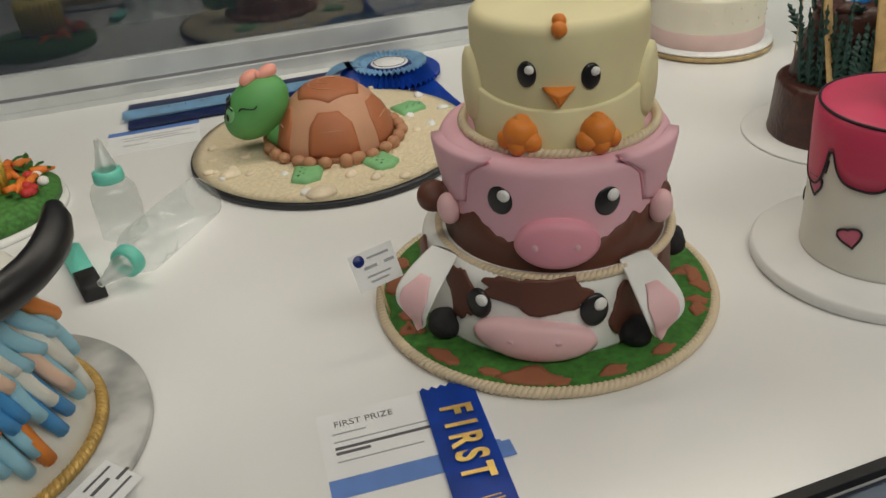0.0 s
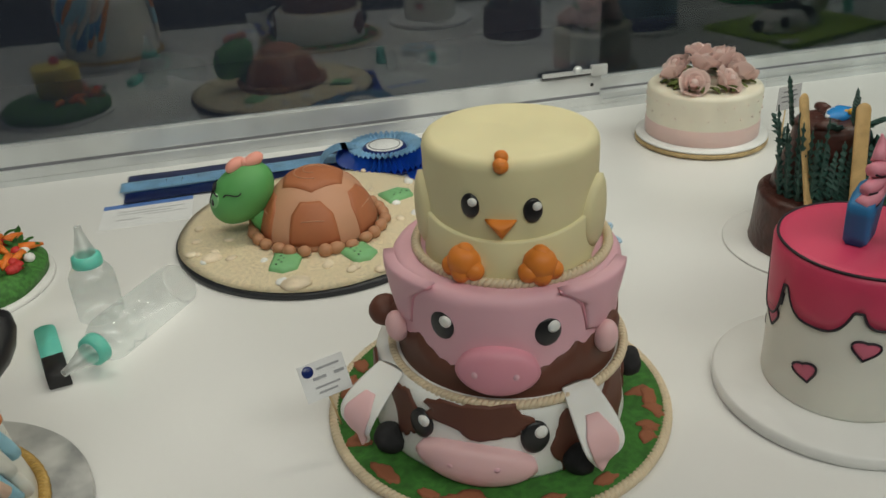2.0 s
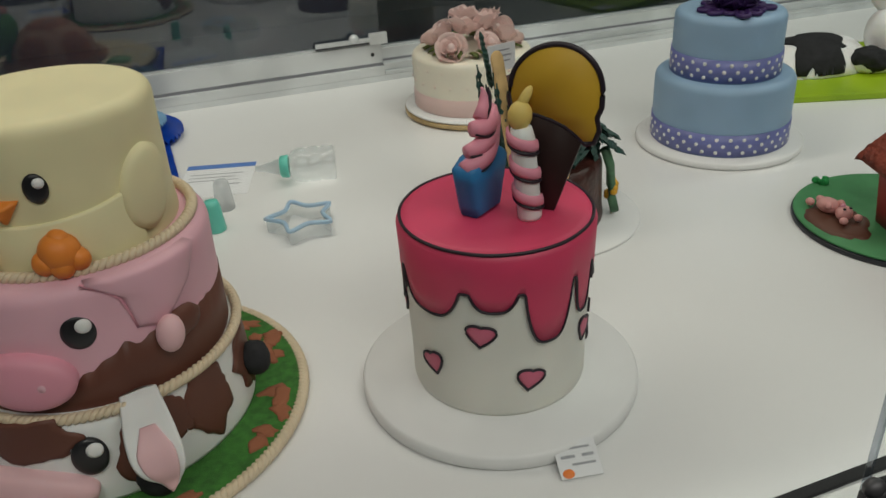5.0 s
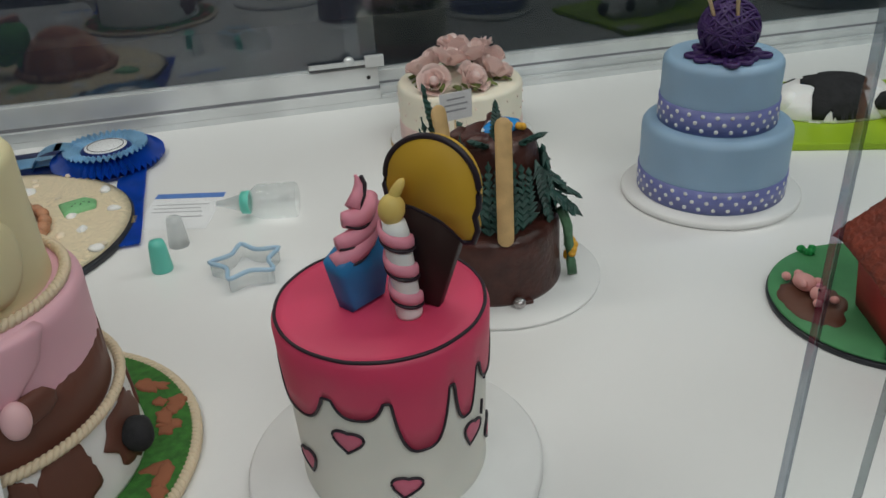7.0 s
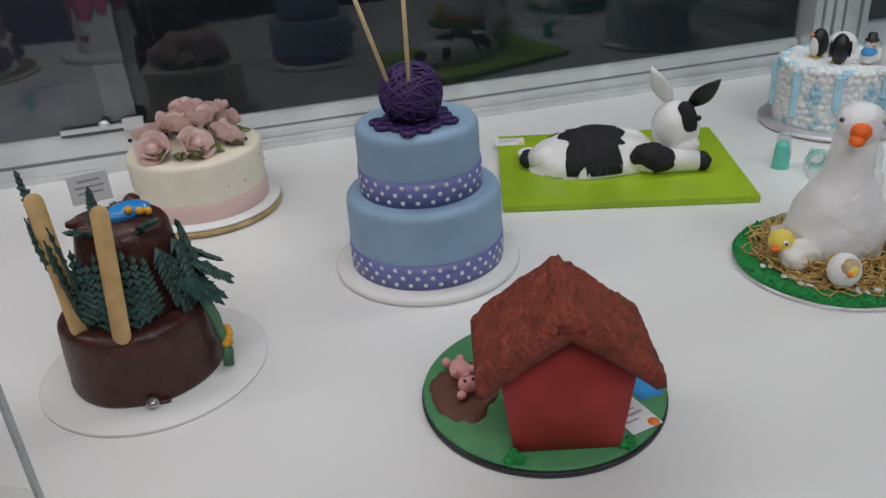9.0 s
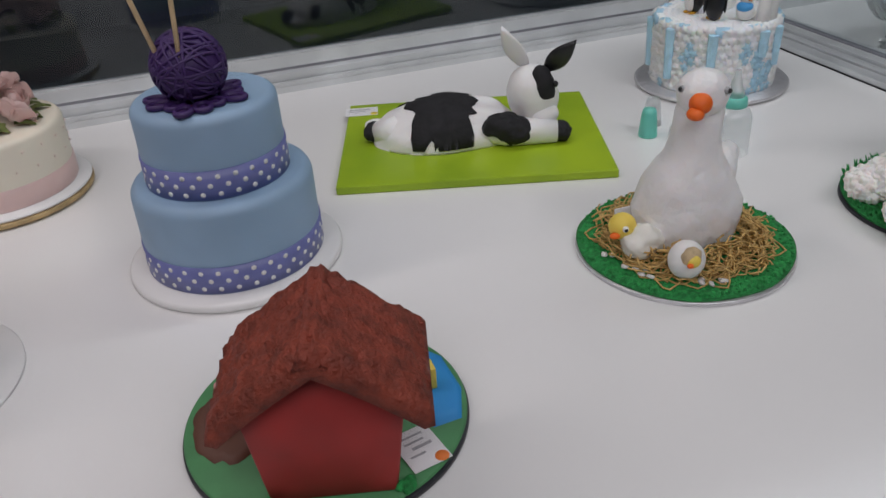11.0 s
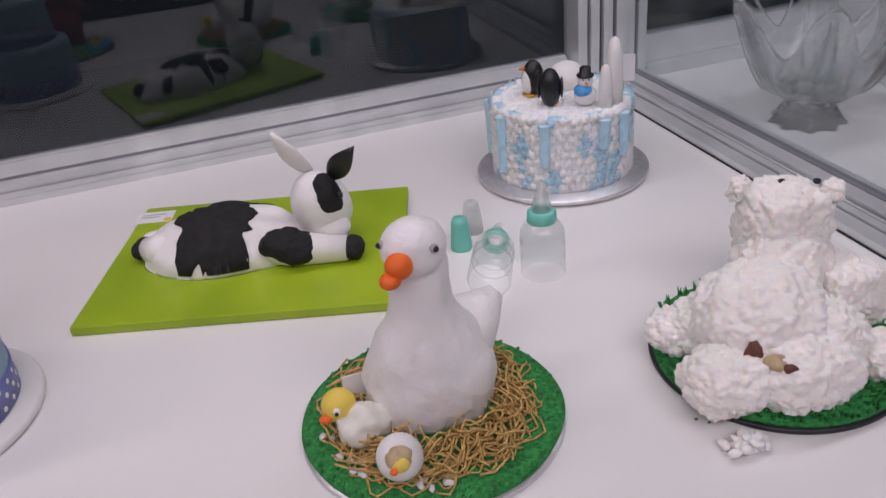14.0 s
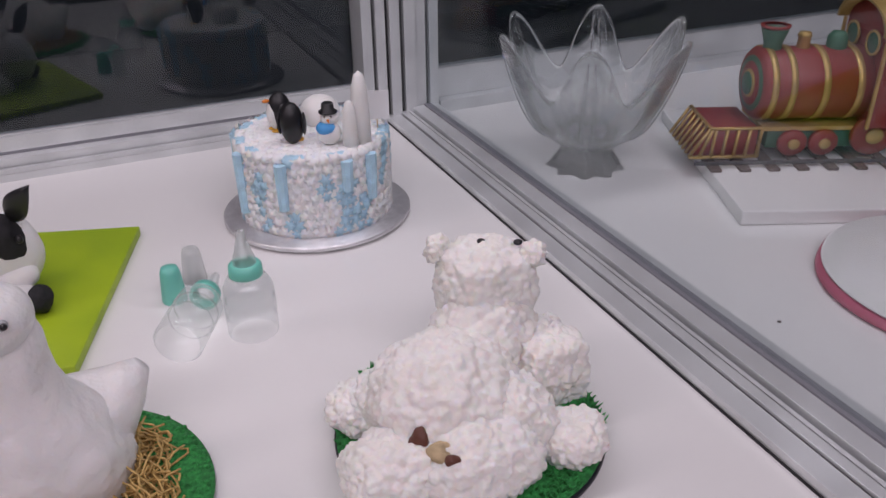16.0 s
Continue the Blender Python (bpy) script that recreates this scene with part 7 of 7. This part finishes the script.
for y in (TYM - 0.066, TYM + 0.040):
    part("track_rail", box(-0.004, y - 0.0025, 0.027, 0.60, y + 0.0025, 0.033, 0.001), M["alu_shade"], train, soft_faces=False)
for k in range(14):
    part("sleeper", box(0.015 + 0.042 * k, TYM - 0.084, 0.022, 0.031 + 0.042 * k, TYM + 0.062, 0.027, 0.001), M["wood_sleeper"], train, soft_faces=False)
part("chassis", box(0.105, TYM - 0.040, 0.042, 0.58, TYM + 0.040, 0.072, 0.003), M["train_green"], train, "bottle green chassis", False)
part("footplate", box(0.095, TYM - 0.046, 0.0725, 0.58, TYM + 0.046, 0.080, 0.002), M["train_gold"], train, soft_faces=False)
boil = lathe([(0, 0.0), (0.050, 0.0), (0.056, 0.006), (0.056, 0.165), (0, 0.165)], 48)
boil.transform(pose(0.085, TYM, 0.136, 0, 90, 0))
boiler = part("boiler", boil, M["train_red"], train, "dark red boiler")
for x in (0.094, 0.120, 0.166, 0.214):
    b = lathe([(0.0562, 0.0), (0.0582, 0.0), (0.0582, 0.009), (0.0562, 0.009)], 48)
    b.transform(pose(x, TYM, 0.136, 0, 90, 0))
    part("gold_band", b, M["train_gold"], boiler)
for r0, x, mat in ((0.043, 0.083, "train_green"), (0.034, 0.0815, "train_red"), (0.022, 0.079, "train_gold"), (0.018, 0.077, "train_green")):
    b = disc(r0, 0, 0.006)
    b.transform(pose(x, TYM, 0.136, 0, 90, 0))
    part("front_disc", b, M[mat], boiler)
part("chimney", lathe([(0.013, 0.184), (0.013, 0.200), (0.0185, 0.219), (0.0185, 0.222), (0.014, 0.222), (0.012, 0.212)], 28, 0.106, TYM), M["train_green"], train, "green chimney")
part("chimney_rim", lathe([(0.018, 0.2225), (0.0205, 0.224), (0.0205, 0.227), (0.015, 0.227)], 28, 0.106, TYM), M["train_red"], train)
part("steam_dome", lathe([(0.0095, 0.188), (0.0085, 0.207), (0.0105, 0.209), (0.008, 0.215), (0, 0.217)], 24, 0.150, TYM), M["train_gold"], train)
part("sand_dome", lathe([(0.014, 0.186), (0.014, 0.208), (0.009, 0.215), (0, 0.217)], 24, 0.198, TYM), M["train_green"], train)
cab = part("cab", box(0.238, TYM - 0.064, 0.080, 0.37, TYM + 0.064, 0.222, 0.006), M["train_red"], train, "dark red cab", False)
gable = lathe([(0, 0), (0.064, 0.0), (0.064, 0.128), (0, 0.128)], 40)
gable.transform(pose(0.240, TYM, 0.220, 0, 90, 0) @ Matrix.Diagonal((0.60, 1.0, 1, 1)))
part("cab_gable", gable, M["train_red"], cab)
roof_c = bmesh.new()
rows = []
for k in range(21):
    t = math.pi * k / 20
    rows.append([roof_c.verts.new((x, TYM + q * math.cos(t), 0.222 + 0.62 * q * math.sin(t))) for x, q in ((0.226, 0.0655), (0.226, 0.073), (0.385, 0.073), (0.385, 0.0655))])
for a, b in zip(rows, rows[1:]):
    for k in range(4):
        roof_c.faces.new((a[k], b[k], b[(k + 1) % 4], a[(k + 1) % 4]))
for a in (rows[0], rows[-1]):
    roof_c.faces.new(a)
part("cab_roof", roof_c, M["train_gold"], train, "gold curved roof")
for y in (TYM - 0.066, TYM + 0.061):
    part("cab_trim", box(0.233, y, 0.080, 0.2375, y + 0.005, 0.222, 0.001), M["train_gold"], cab, soft_faces=False)
for y in (TYM - 0.030, TYM + 0.030):
    wn = part("cab_window", disc(0.017, 0, 0.003, seg=28), M["train_green"], cab)
    wn.matrix_basis = pose(0.2365, y, 0.205, 0, -90, 0)
    part("window_ring", tube([(0.2335, y + 0.0175 * math.cos(t), 0.205 + 0.0175 * math.sin(t)) for t in (2 * math.pi * k / 24 for k in range(24))], 0.0022, 6, True), M["train_gold"], cab)
part("cab_window", box(0.268, TYM - 0.067, 0.150, 0.340, TYM - 0.0645, 0.205, 0.001), M["train_green"], cab, soft_faces=False)
catch = slab(polygon([(-0.006, 0.034), (0.088, 0.034), (0.088, 0.079), (0.020, 0.079)], 3), TYM - 0.050, TYM + 0.050, pose(0, 0, 0, 90, 0, 0) @ pose(0, 0, -2 * TYM, 0, 0, 0), round_edge=0.002)
part("cowcatcher", catch, M["train_red"], train, "dark red cowcatcher with gold bars")
for k in range(7):
    y = TYM - 0.050 + 0.0167 * k
    part("catcher_bar", tube([(-0.009, y, 0.034), (0.018, y, 0.081)], 0.0026, 6), M["train_gold"], train)
for k in range(6):
    x = 0.006 + 0.0165 * k
    part("catcher_bar", tube([(x, TYM - 0.052, 0.034), (x + 0.014 if k < 1 else x + 0.003, TYM - 0.052, 0.079)], 0.0026, 6), M["train_gold"], train)
part("catcher_rim", tube([(-0.009, TYM - 0.052, 0.034), (0.090, TYM - 0.052, 0.034)], 0.0030, 6), M["train_gold"], train)
part("catcher_rim", tube([(0.018, TYM + 0.050, 0.081), (0.018, TYM - 0.052, 0.081), (0.090, TYM - 0.052, 0.081), (0.090, TYM - 0.052, 0.034)], 0.0030, 6), M["train_gold"], train)
for k, (x, r0) in enumerate(((0.140, 0.021), (0.185, 0.021), (0.255, 0.032), (0.335, 0.032))):
    b = disc(r0, 0, 0.010, edge=0.002, seg=36)
    b.transform(pose(x, TYM - 0.042, 0.033 + r0, 90, 0, 0))
    w = part("wheel", b, M["train_red"], train, "dark red wheel")
    hb = disc(r0 * 0.4, 0, 0.004, edge=0.001, seg=24)
    hb.transform(pose(x, TYM - 0.0525, 0.033 + r0, 90, 0, 0))
    part("hub", hb, M["train_gold"], w)

for o in train.children:
    if not o.name.startswith("plinth"):
        o.location.x -= 0.017

plate = thing("iced_plate", 2.805, 0.695, 0, "white iced round board with a red piped rim", "cake board")
part("red_rim", lathe([(0, 0.0), (0.156, 0.0), (0.161, 0.004), (0.159, 0.010), (0.155, 0.0135), (0, 0.0135)], 96, wobble=0.015, seed=8), M["heart_f"], plate, "rough red iced rim")
part("iced_top", disc(0.156, 0.0137, 0.018, edge=0.003, wobble=0.006, seed=4), M["board_white"], plate)
r = random.Random(5)
for i in range(9):
    part("icing_swirl", blob(0.01 + r.uniform(-0.05, 0.05), 0.02 + r.uniform(-0.05, 0.05), 0.023, 0.024, 0.020, 0.012, 0.006, 80, i, 3), M["icing_white"] if i % 2 else M["heart_f"], plate)
